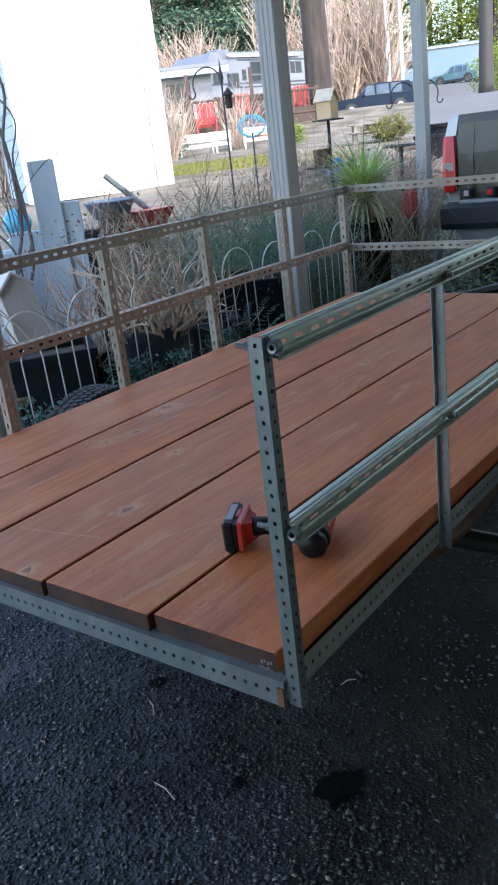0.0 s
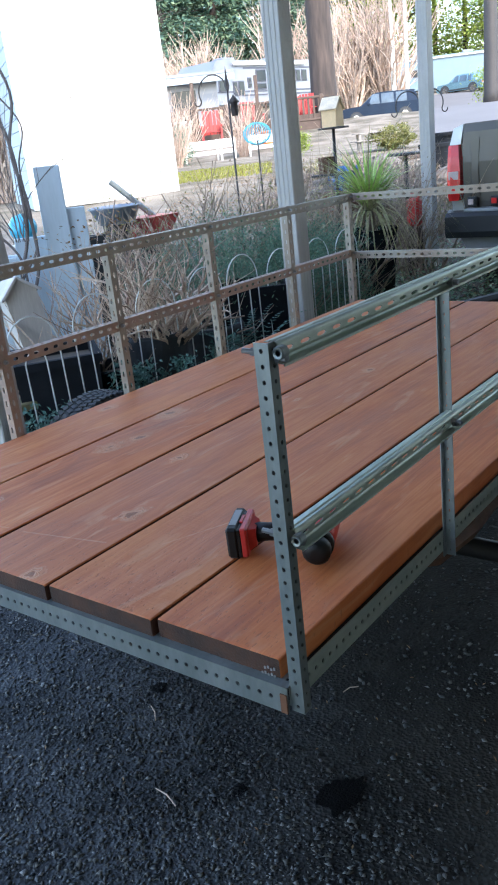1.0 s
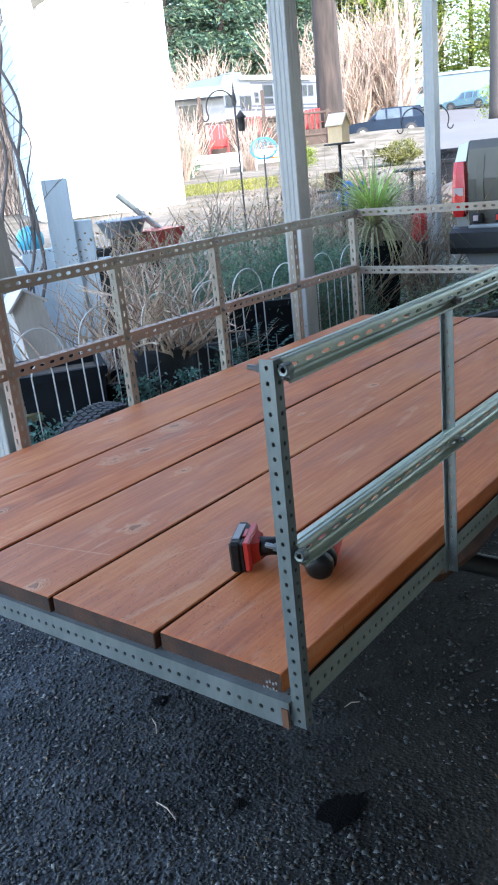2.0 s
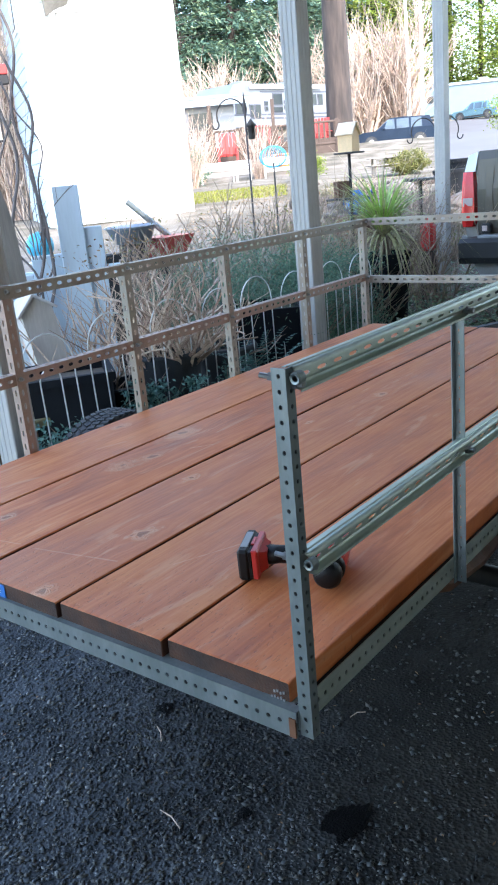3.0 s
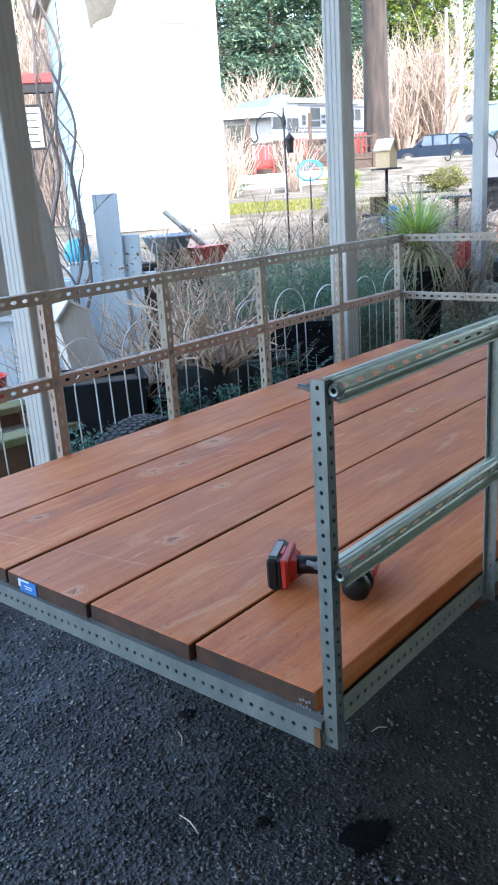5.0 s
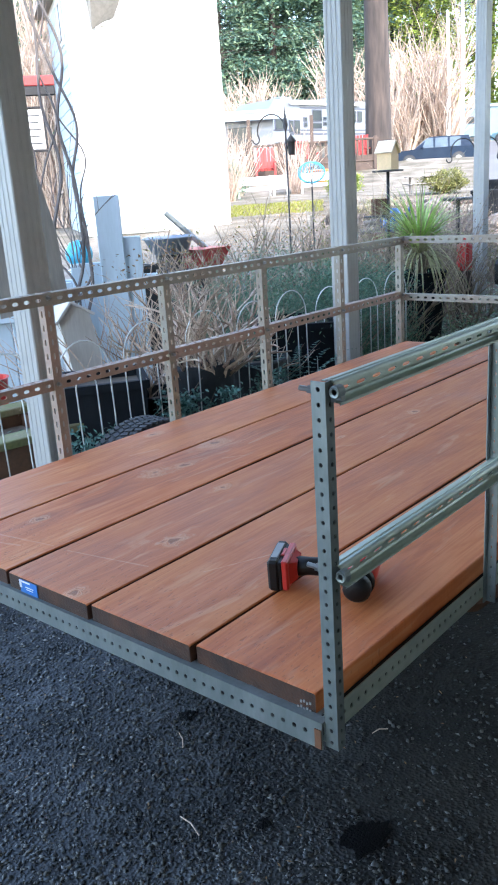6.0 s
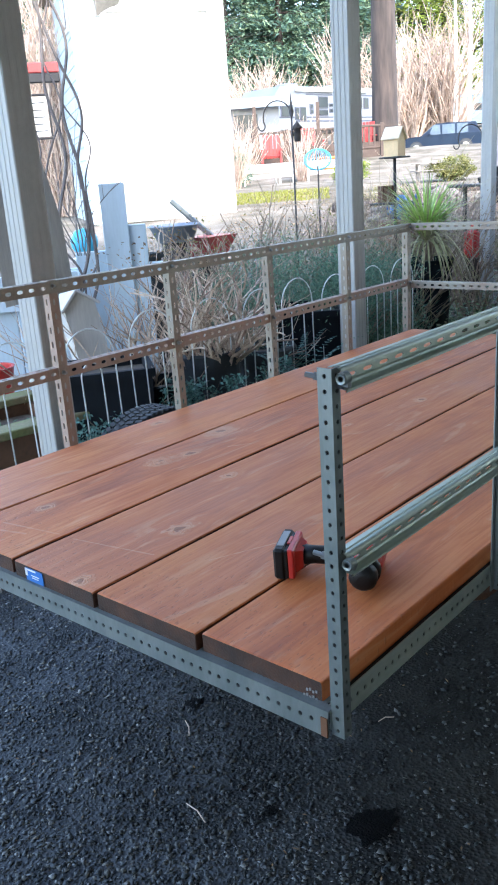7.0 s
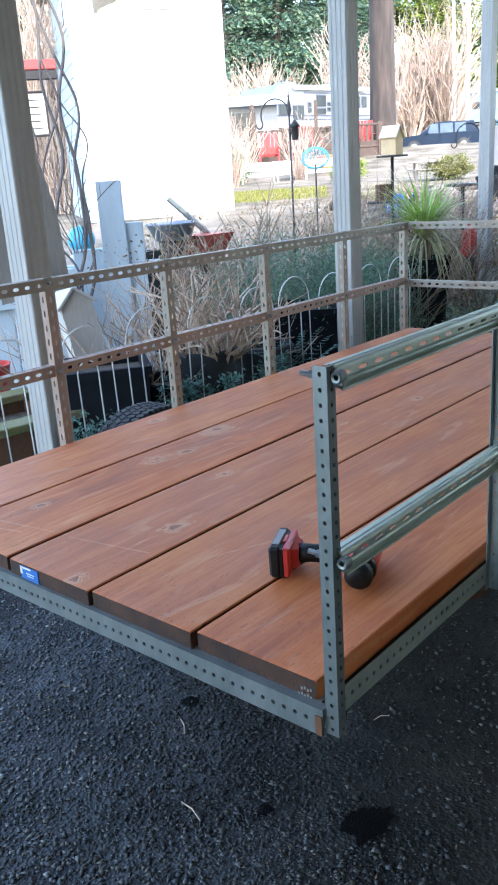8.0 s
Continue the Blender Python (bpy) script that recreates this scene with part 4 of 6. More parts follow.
    body = slab("cab", cab, M["truck"], t, "pewter cab")
    part("rear_window", Shape().hull([(x0 + 1.955, yl - 0.25, 1.22), (x0 + 1.955, yr + 0.25, 1.22), (x0 + 2.025, yl - 0.28, 1.62), (x0 + 2.025, yr + 0.28, 1.62), (x0 + 1.99, yl - 0.25, 1.22), (x0 + 1.99, yr + 0.25, 1.22)]), M["glass"], body)
    hood = []
    for y in (yl - 0.03, yr + 0.03):
        hood += [(x0 + 3.6, y, 0.5), (x0 + 3.6, y, 1.15), (x0 + 4.7, y, 1.08), (x0 + 4.85, y, 0.9), (x0 + 4.85, y, 0.5)]
    slab("bonnet", hood, M["truck"], t)
    for x in (x0 + 0.78, x0 + 4.1):
        for y in (yl - 0.13, yr + 0.13):
            wheel("wheel", x, y, 0.37, 0.24, t, False, M["chrome"])


pickup()

# ---- plants: helpers ----


def twigs(s, base, count, spread, tall, r0, seed, segs=6, forks=3, lean=(0, 0), sides=3, droop=0.0, bend=0.22, wide=0.16):
    """Bare stems that rise from one foot, bend and fork."""
    g = random.Random(seed)
    for _ in range(count):
        a = g.uniform(0, 2 * math.pi)
        out = spread * math.sqrt(g.random())
        p = Vector(base) + Vector((math.cos(a), math.sin(a), 0)) * out * wide
        h = tall * g.uniform(0.55, 1.0)
        d = Vector((math.cos(a) * out / tall + lean[0], math.sin(a) * out / tall + lean[1], 1)).normalized()
        pts, rad = [p.copy()], [r0 * g.uniform(0.7, 1.2)]
        for i in range(segs):
            d = (d + Vector((g.uniform(-1, 1), g.uniform(-1, 1), g.uniform(-0.4, 0.4) - droop)) * bend).normalized()
            p = p + d * h / segs
            pts.append(p.copy())
            rad.append(rad[0] * (1 - 0.62 * (i + 1) / segs))
        s.tube(pts, rad, sides, False)
        for _f in range(forks):
            k = g.randrange(1, segs)
            fp = pts[k].copy()
            fd = (pts[k + 1] - pts[k]).normalized()
            fd = (fd + Vector((g.uniform(-1, 1), g.uniform(-1, 1), g.uniform(-0.2, 0.6))) * 0.75).normalized()
            fpts, fr = [fp.copy()], [rad[k] * 0.7]
            n = 3
            for i in range(n):
                fd = (fd + Vector((g.uniform(-1, 1), g.uniform(-1, 1), g.uniform(-0.2, 0.5) - droop)) * 0.25).normalized()
                fp = fp + fd * h * g.uniform(0.07, 0.14)
                fpts.append(fp.copy())
                fr.append(fr[0] * (1 - 0.75 * (i + 1) / n))
            s.tube(fpts, fr, sides, False)
    return s


def leaf(s, p, d, n, length, width):
    """One pointed leaf, folded a little along its middle."""
    d, n = Vector(d).normalized(), Vector(n)
    side = d.cross(n)
    if side.length < 1e-3:
        side = d.cross(Vector((0.3, 0.9, 0.1)))
    side.normalize()
    up = side.cross(d)
    p = Vector(p)
    s.add([p, p + d * length * 0.45 + side * width / 2 + up * width * 0.12, p + d * length, p + d * length * 0.45 - side * width / 2 + up * width * 0.12, p + d * length * 0.5 - up * width * 0.05],
          [(0, 1, 4), (1, 2, 4), (2, 3, 4), (3, 0, 4)])


def leaf_cloud(s, centre, radii, count, size, seed, clumps=24, aspect=0.45, flat=0.0):
    """Leaves in loose clumps with gaps between, filling an uneven ellipsoid."""
    g = random.Random(seed)
    c = Vector(centre)
    heads = []
    for _ in range(clumps):
        v = Vector((g.gauss(0, 1), g.gauss(0, 1), g.gauss(0, 1))).normalized() * (g.random() ** 0.4)
        heads.append((c + Vector((v.x * radii[0], v.y * radii[1], v.z * radii[2])), g.uniform(0.16, 0.34)))
    for _ in range(count):
        h, k = g.choice(heads)
        v = Vector((g.gauss(0, 1), g.gauss(0, 1), g.gauss(0, 1))) * 0.55 * k
        p = h + Vector((v.x * radii[0], v.y * radii[1], v.z * radii[2]))
        d = Vector((g.uniform(-1, 1), g.uniform(-1, 1), g.uniform(-0.7, 0.9) * (1 - flat)))
        if d.length < 0.1:
            d = Vector((1, 0, 0))
        leaf(s, p, d, (g.uniform(-1, 1), g.uniform(-1, 1), 1), size * g.uniform(0.6, 1.3), size * aspect * g.uniform(0.7, 1.3))
    return s


def blades(s, base, count, length, width, seed, droop=0.5, up=1.0):
    """Long arching leaves from one tuft."""
    g = random.Random(seed)
    for _ in range(count):
        a = g.uniform(0, 2 * math.pi)
        tilt = g.uniform(0.05, 1.0)
        d = Vector((math.cos(a) * tilt, math.sin(a) * tilt, up)).normalized()
        side = Vector((-math.sin(a), math.cos(a), 0))
        p = Vector(base) + Vector((math.cos(a), math.sin(a), 0)) * 0.03
        L = length * g.uniform(0.6, 1.1)
        n = 7
        vs, fs = [], []
        for i in range(n + 1):
            w = width * (1 - (i / n) ** 1.6) + 0.0006
            vs += [p - side * w / 2, p + side * w / 2]
            d = (d + Vector((math.cos(a) * 0.1, math.sin(a) * 0.1, -droop * tilt * 0.42))).normalized()
            p = p + d * L / n
        for i in range(n):
            fs.append((2 * i, 2 * i + 1, 2 * i + 3, 2 * i + 2))
        s.add(vs, fs)
    return s

# ---- garden beside the carport ----


def spot(deg, dist, lift=0.0):
    """A place in plan by bearing and distance from the corner of the gravel stand, on the ground."""
    x = ORIGIN.x + dist * math.cos(radians(deg))
    y = ORIGIN.y + dist * math.sin(radians(deg))
    return Vector((x, y, height(x, y) + lift))


def garden_fence():
    y, top, w = 1.62, 0.782, 0.22
    t = thing("garden_fence", (2.1, y, 0), "white wire border fence of double hoops along the bed", "fence")
    for k in range(-7, 4):
        x = 2.10 + 0.29 * k + rng.uniform(-0.012, 0.012)
        z1 = top + rng.uniform(-0.015, 0.01)
        lean = rng.uniform(-0.02, 0.02)
        s = Shape()
        for r, zt in ((w / 2, z1), (w / 5, z1 - 0.115)):
            pts = [(x - r, y, 0.0)]
            for i in range(13):
                a = math.pi - math.pi * i / 12
                pts.append((x + r * math.cos(a) + lean * zt, y, zt - r * (1 - math.sin(a))))
            pts.append((x + r, y, 0.0))
            s.tube(pts, 0.0027, 6)
        part("hoop", s, M["wire"], t, smooth=True)
    for z in (0.12,):
        part("cross_wire", Shape().tube([(0.02, y, z), (2.0, y, z + 0.004), (3.10, y, z)], 0.0024, 6), M["wire"], t, smooth=True)


garden_fence()


def square_planter(c, w, h, label, mat, yaw=0.0):
    t = thing("square_planter", c, label, "planter", "garden planters")
    b, k = Vector(c), 0.86
    s = Shape()
    turn = Matrix.Rotation(yaw, 3, "Z")
    ring = lambda r, z: [b + turn @ Vector((sx * r, sy * r, z)) for sx, sy in ((-1, -1), (1, -1), (1, 1), (-1, 1))]
    lv = [ring(w / 2 * k, 0), ring(w / 2, h - 0.03), ring(w / 2 + 0.012, h - 0.03), ring(w / 2 + 0.012, h), ring(w / 2 - 0.01, h), ring(w / 2 - 0.012, h - 0.04)]
    for i, q in enumerate(lv):
        s.v += [tuple(p) for p in q]
    for i in range(len(lv) - 1):
        for j in range(4):
            j2 = (j + 1) % 4
            s.f.append((i * 4 + j, i * 4 + j2, (i + 1) * 4 + j2, (i + 1) * 4 + j))
            s.m.append(0)
    s.f.append((3, 2, 1, 0))
    s.m.append(0)
    part("pot", s, mat, t)
    o = (len(lv) - 1) * 4
    part("potting_soil", Shape().add(s.v[o:o + 4], [(0, 1, 2, 3)]), M["soil"], t)
    return t


def round_pot(c, r, h, label, mat, name="plant_pot"):
    t = thing(name, c, label, "pot", "garden pots")
    prof = [(0.0, 0.0), (r * 0.72, 0.0), (r * 0.74, 0.01), (r * 0.94, h - 0.05), (r * 1.02, h - 0.05), (r * 1.04, h - 0.01), (r * 1.0, h), (r * 0.93, h), (r * 0.90, h - 0.05), (0.0, h - 0.05)]
    part("pot", Shape().lathe(c, prof, 28), mat, t, smooth=False, fix=True)
    part("potting_soil", Shape().lathe((c[0], c[1], c[2] + h - 0.046), [(0.0, 0.012), (r * 0.5, 0.008), (r * 0.89, 0.0)], 20), M["soil"], t, smooth=True)
    return t


# the bed: planters, pots and shrubs close behind the fence
square_planter(spot(51.1, 3.10), 0.30, 0.575, "tall black plastic planter behind the wire fence", M["planter_black"], radians(-37))
square_planter(spot(37.3, 3.90), 0.36, 0.62, "black plastic planter in the shade behind hoops", M["planter_black"], radians(-50))
pot_c = spot(44.0, 3.30)
round_pot(pot_c, 0.135, 0.56, "large round grey pot with bare stems", M["grey_pot"])
round_pot(spot(47.0, 3.25), 0.13, 0.46, "dark round pot in the bed", M["planter_black"])
round_pot(spot(40.2, 3.62), 0.15, 0.50, "dark grey round pot behind the fence", M["grey_pot"])


def shrub(name, c, label, mat, twig_args, leaves=None, category="shrub", group="bare shrubs"):
    """A shrub: bare stems, and leaves where it has any."""
    t = thing(name, c, label, category, group)
    total, first = twig_args["count"], twig_args["seed"]
    for k in range(8):
        part("cane", twigs(Shape(), c, **{**twig_args, "count": max(1, total // 8), "seed": first * 50 + k}), mat, t)
    if leaves:
        part("foliage", leaf_cloud(Shape(), **leaves[0]), leaves[1], t)
    return t


c = pot_c + Vector((0, 0, 0.51))
shrub("bare_shrub", c, "dense bare brown twiggy shrub in a grey pot", M["twig_brown"], dict(count=56, spread=0.34, tall=0.52, r0=0.0074, seed=3, segs=9, forks=6, bend=0.52, wide=0.40))
c = spot(46.6, 3.75)
shrub("bare_shrub", c, "bare twiggy shrub with dry flower heads", M["twig_brown"], dict(count=40, spread=0.60, tall=1.02, r0=0.0080, seed=5, segs=10, forks=8, bend=0.46),
      (dict(centre=c + Vector((0, 0, 0.90)), radii=(0.28, 0.28, 0.12), count=130, size=0.022, seed=6, clumps=40), M["dry_leaf"]))
c = spot(49.2, 3.6)
shrub("bare_shrub", c, "thin bare shrub leaning from the bed", M["twig_brown"], dict(count=24, spread=0.55, tall=0.95, r0=0.0072, seed=8, segs=9, forks=7, lean=(-0.30, 0.1), bend=0.46))
c = spot(37.0, 4.35)
shrub("juniper_shrub", c, "feathery dark blue-green juniper behind the fence", M["twig_grey"], dict(count=24, spread=0.55, tall=0.85, r0=0.006, seed=9, forks=4),
      (dict(centre=c + Vector((0, 0, 0.56)), radii=(0.66, 0.48, 0.36), count=30000, size=0.025, seed=10, clumps=150, aspect=0.20), M["leaf_dark"]), group="evergreen shrubs")
c = spot(33.6, 4.9)
shrub("juniper_shrub", c, "low spreading dark evergreen shrub beside the post", M["twig_grey"], dict(count=30, spread=0.6, tall=0.7, r0=0.006, seed=11, forks=4),
      (dict(centre=c + Vector((0, 0, 0.44)), radii=(0.46, 0.42, 0.32), count=12000, size=0.030, seed=12, clumps=100, aspect=0.24), M["leaf_dark"]), group="evergreen shrubs")
for k, (az, d, up, n, sp) in enumerate(((45.0, 5.4, 1.10, 60, 0.6), (42.5, 5.0, 1.08, 70, 0.55), (40.6, 5.3, 1.18, 60, 0.5), (38.6, 5.5, 1.22, 60, 0.5), (36.2, 5.2, 1.12, 55, 0.5),
                                      (33.0, 5.9, 1.12, 70, 0.6), (31.2, 5.4, 1.00, 70, 0.5), (29.6, 6.6, 1.05, 60, 0.6), (26.4, 7.0, 1.05, 60, 0.5), (25.2, 6.2, 0.95, 40, 0.45), (47.6, 5.2, 1.00, 45, 0.6))):
    c = spot(az, d)
    shrub("winter_shrub", c, "grey-brown winter shrub with sparse seed heads", M["twig_grey"], dict(count=int(n * 0.5), spread=sp, tall=up, r0=0.0088, seed=20 + k, segs=8, forks=8, bend=0.28),
          (dict(centre=c + Vector((0, 0, up * 0.72)), radii=(sp * 0.7, sp * 0.7, up * 0.25), count=300 if az < 27 else 1500 if az < 31 else 110 if k % 2 else 180, size=0.022, seed=40 + k, clumps=70), M["heather" if az < 31 else "dry_leaf" if k % 2 else "leaf_olive"]), group="winter shrubs")
c = spot(37.6, 3.42)
fern = thing("fern_plant", c, "blue-green ferny plant in front of the planters", "plant")
s = Shape()
g = random.Random(77)
for k in range(26):
    a = g.uniform(0, 2 * math.pi)
    L = g.uniform(0.18, 0.34)
    for i in range(16):
        q = i / 15
        p = c + Vector((math.cos(a) * L * q * 0.8, math.sin(a) * L * q * 0.8, 0.30 + L * (1.5 * q - 0.75 * q * q)))
        for sd in (-1, 1):
            leaf(s, p, (math.cos(a) * 0.6 - sd * math.sin(a), math.sin(a) * 0.6 + sd * math.cos(a), 0.15), (0, 0, 1), 0.045 * (1.1 - q), 0.012)
part("frond_mass", s, M["leaf_teal"], fern)
part("branching", twigs(Shape(), c, 14, 0.12, 0.45, 0.004, 78), M["twig_grey"], fern)
for k, (az, d, n) in enumerate(((46.8, 2.98, 60), (45.2, 3.0, 80), (42.0, 3.05, 90), (39.4, 3.2, 90), (52.5, 2.75, 40))):
    c = spot(az, d)
    t = thing("leafy_plant", c, "small leafy green plant in the bed", "plant", "bed plants")
    part("foliage", leaf_cloud(Shape(), c + Vector((0, 0, 0.40)), (0.10, 0.09, 0.13), n * 8, 0.022, 90 + k, 22, 0.5), M["leaf_teal"], t)
    part("branching", twigs(Shape(), c, 12, 0.08, 0.5, 0.003, 95 + k), M["twig_grey"], t)

# ivy and litter over the bed
s = Shape()
g = random.Random(31)
for i in range(24000):
    x = g.uniform(0.3, 6.0) if i % 3 else g.uniform(2.6, 4.7)
    y = g.uniform(1.66, 2.0 + 0.25 * x) if x < 2.55 else g.uniform(0.9, 2.0 + 0.25 * x)
    z = height(x, y) + abs(g.gauss(0, 0.07)) + (0.10 + 0.10 * noise.noise(Vector((x * 2, y * 2, 3)))) * (x > 2.2)
    leaf(s, (x, y, z), (g.uniform(-1, 1), g.uniform(-1, 1), g.uniform(-0.3, 0.5)), (g.uniform(-0.6, 0.6), g.uniform(-0.6, 0.6), 1), g.uniform(0.018, 0.040), g.uniform(0.013, 0.028))
solo("ivy_cover", s, M["leaf_ivy"], "dark ivy and small leaves covering the bed", "ground cover", kind="stuff")
s = Shape()
for i in range(15000):
    x = g.uniform(0.0, 8.5) if i < 5000 else g.uniform(4.5, 15.0)
    y = g.uniform(1.62, 2.4 + 0.6 * x)
    z = height(x, y) + g.uniform(0.004, 0.03)
    leaf(s, (x, y, z), (g.uniform(-1, 1), g.uniform(-1, 1), g.uniform(-0.1, 0.3)), (0, 0, 1), g.uniform(0.02, 0.06), g.uniform(0.012, 0.03))
solo("leaf_litter", s, M["dry_leaf"], "dry brown fallen leaves over the garden soil", "litter", kind="stuff")
bed = Shape()
nx, ny = 40, 14
for i in range(nx + 1):
    for j in range(ny + 1):
        x = -1.5 + 9.5 * i / nx
        y = 1.58 + (0.9 + 0.42 * max(0, x)) * j / ny
        edge = min(1, j / 2, (ny - j) / 2, i / 2, (nx - i) / 2)
        bed.v.append((x, y, height(x, y) - 0.01 + edge * (0.035 + 0.02 * noise.noise(Vector((x * 3, y * 3, 0))))))
for i in range(nx):
    for j in range(ny):
        a = i * (ny + 1) + j
        bed.f.append((a, a + ny + 1, a + ny + 2, a + 1))
        bed.m.append(0)
solo("garden_bed", bed, M["soil"], "dark soil of the planted bed beside the gravel", "soil", kind="structure", smooth=True)

# the clump of long blades in its pot
c = spot(28.7, 5.6)
t = thing("blade_plant", c, "tall tuft of arching green blades in a dark pot", "plant")
part("pot", Shape().lathe(c, [(0.0, 0.0), (0.13, 0.0), (0.17, 0.56), (0.18, 0.62), (0.165, 0.62), (0.15, 0.57), (0.0, 0.57)], 24), M["planter_black"], t, fix=True)
part("blade_tuft", blades(Shape(), c + Vector((0, 0, 0.76)), 210, 0.45, 0.018, 5, 0.5, 1.6), M["blade"], t)
part("dry_tuft", blades(Shape(), c + Vector((0, 0, 0.74)), 130, 0.74, 0.011, 6, 1.5, 0.45), M["blade_dry"], t, "pale hanging dead blades")
part("core", twigs(Shape(), c + Vector((0, 0, 0.52)), 20, 0.08, 0.3, 0.008, 7), M["twig_grey"], t)


def gable_box(s, c, w, d, h, roof, turn):
    """A small house body with a pointed gable."""
    R = turn
    pts = [(sx * w / 2, sy * d / 2, 0) for sx in (-1, 1) for sy in (-1, 1)] + [(sx * w / 2, sy * d / 2, h) for sx in (-1, 1) for sy in (-1, 1)] + [(0, sy * d / 2, h + roof) for sy in (-1, 1)]
    s.hull([Vector(c) + R @ Vector(p) for p in pts])


def birdhouse(c, z0, w, d, h, roof, yaw, tilt, label, mat, roof_mat, pole_mat, name="birdhouse"):
    t = thing(name, c, label, "birdhouse")
    R = Matrix.Rotation(yaw, 3, "Z") @ Matrix.Rotation(tilt, 3, "Y")
    b = Vector((c[0], c[1], z0))
    s = Shape()
    gable_box(s, b, w, d, h, roof, R)
    body = part("body", s, mat, t)
    for sg in (-1, 1):
        n = Vector((sg * roof, 0, w / 2)).normalized()
        slope = math.atan2(roof, w / 2)
        Rr = R @ Matrix.Rotation(sg * slope, 3, "Y")
        L = math.hypot(roof, w / 2) + w * 0.18
        mid = Vector((sg * (w / 4 + w * 0.06), 0, h + roof * 0.5 - w * 0.06 * math.tan(slope) + 0.008))
        part("roof_board", Shape().box(b + R @ mid, (L, d * 1.25, 0.012), 0.002, Rr), roof_mat, t)
    if name == "birdhouse":
        part("entrance_hole", Shape().tube([b + R @ Vector((0, -d / 2 - 0.003, h * 0.62)), b + R @ Vector((0, -d / 2 + 0.002, h * 0.62))], w * 0.13, 16), M["black_plastic"], body)
    if z0 - c[2] > 0.05:
        part("pole", Shape().tube([(c[0], c[1], c[2] - 0.02), (c[0], c[1], z0 + 0.01)], 0.011, 10), pole_mat, t, smooth=True)
    return t


bh = spot(30.7, 6.0)
bh_t = birdhouse(bh, 1.300, 0.108, 0.108, 0.115, 0.065, radians(183), 0, "tan wooden birdhouse on a dark iron pole", M["tan_wood"], M["roof_tan"], M["dark_iron"])
part("shelf", Shape().box((bh.x, bh.y, 1.293), (0.17, 0.15, 0.012), 0.003), M["dark_iron"], bh_t)
s = Shape().box((bh.x, bh.y, 0.995), (0.34, 0.20, 0.014), 0.003)
part("lower_shelf", s, M["dark_iron"], bh_t, "small dark metal shelf")
bk = Vector((bh.x - 0.03, bh.y + 0.055, 1.002))
t = thing("wooden_bucket", bk, "small brown slatted wooden bucket on the shelf", "bucket")
for k in range(12):
    a = 2 * math.pi * k / 12
    part("stave", Shape().box(bk + Vector((math.cos(a) * 0.05, math.sin(a) * 0.05, 0.055)), (0.010, 0.023, 0.11), 0.002, Matrix.Rotation(a, 3, "Z")), M["brown_wood"], t)
part("base", Shape().lathe(bk, [(0, 0), (0.048, 0), (0.048, 0.01), (0, 0.01)], 16), M["brown_wood"], t)


def crook(c, z_top, reach, sides, label, r=0.007):
    """An iron garden hook with curled arms."""
    t = thing("shepherd_hook", c, label, "garden hook", "iron hooks")
    part("pole", Shape().tube([c - Vector((0, 0, 0.05)), (c.x, c.y, z_top)], r, 8), M["dark_iron"], t, smooth=True)
    across = Vector((U.y, -U.x, 0))
    for sg in sides:
        pts = []
        for i in range(15):
            a = math.pi * (1 - i / 14 * 1.15)
            pts.append(Vector((c.x, c.y, z_top)) + across * sg * (reach / 2 + reach / 2 * math.cos(a)) + Vector((0, 0, reach * 0.55 * math.sin(a))))
        end = pts[-1]
        for i in range(1, 9):
            a = math.pi * i / 8
            pts.append(end + across * sg * (reach * 0.12 * (1 - math.cos(a))) + Vector((0, 0, -reach * 0.16 * math.sin(a))))
        part("arm", Shape().tube(pts, r * 0.8, 8), M["dark_iron"], t, smooth=True)
    return t


c = spot(37.3, 6.2)
hook = crook(c, 1.62, 0.20, (-1,), "dark iron garden hook with scrolled arm")
part("finial", Shape().lathe((c.x, c.y, 1.62), [(0.012, 0), (0.02, 0.03), (0.012, 0.07), (0.0, 0.16)], 10), M["dark_iron"], hook, smooth=True)
fd = Vector((c.x + 0.02, c.y - 0.03, 1.40))
t = thing("bird_feeder", fd, "dark hanging bird feeder on the hook", "bird feeder")
part("tube", Shape().lathe(fd, [(0, 0.05), (0.02, 0.05), (0.024, 0.06), (0.024, 0.13), (0.04, 0.14), (0.0, 0.19)], 14), M["dark_iron"], t, smooth=True)
c = spot(25.2, 7.3)
crook(c, 1.42, 0.19, (-1, 1), "dark iron double garden hook", 0.006)
c = spot(35.7, 8.2)
t = thing("wire_ornament", c, "turquoise wire spinner ornament on a stake", "garden ornament")
part("stake", Shape().tube([c, (c.x, c.y, 1.30)], 0.008, 8), M["dark_iron"], t)
for k in range(9):
    a = math.pi * k / 9
    pts = [Vector((c.x, c.y, 1.36)) + Vector((math.cos(a) * math.sin(w), math.sin(a) * math.sin(w), 0.75 * math.cos(w))) * 0.13 for w in (2 * math.pi * i / 20 for i in range(21))]
    part("ring", Shape().tube(pts, 0.0035, 6), M["aqua"], t, smooth=True)
c = spot(30.4, 7.1)
t = thing("watering_can", Vector((c.x, c.y, c.z)), "blue plastic watering can among the shrubs", "watering can")
part("upturned_crate", Shape().box((c.x, c.y, c.z + 0.33), (0.26, 0.26, 0.66), 0.01), M["brown_wood"], t)
part("tank", Shape().lathe((c.x, c.y, c.z + 0.66), [(0, 0), (0.075, 0.0), (0.085, 0.03), (0.08, 0.12), (0.05, 0.17), (0.035, 0.19), (0, 0.19)], 18), M["blue_plastic"], t, smooth=True)
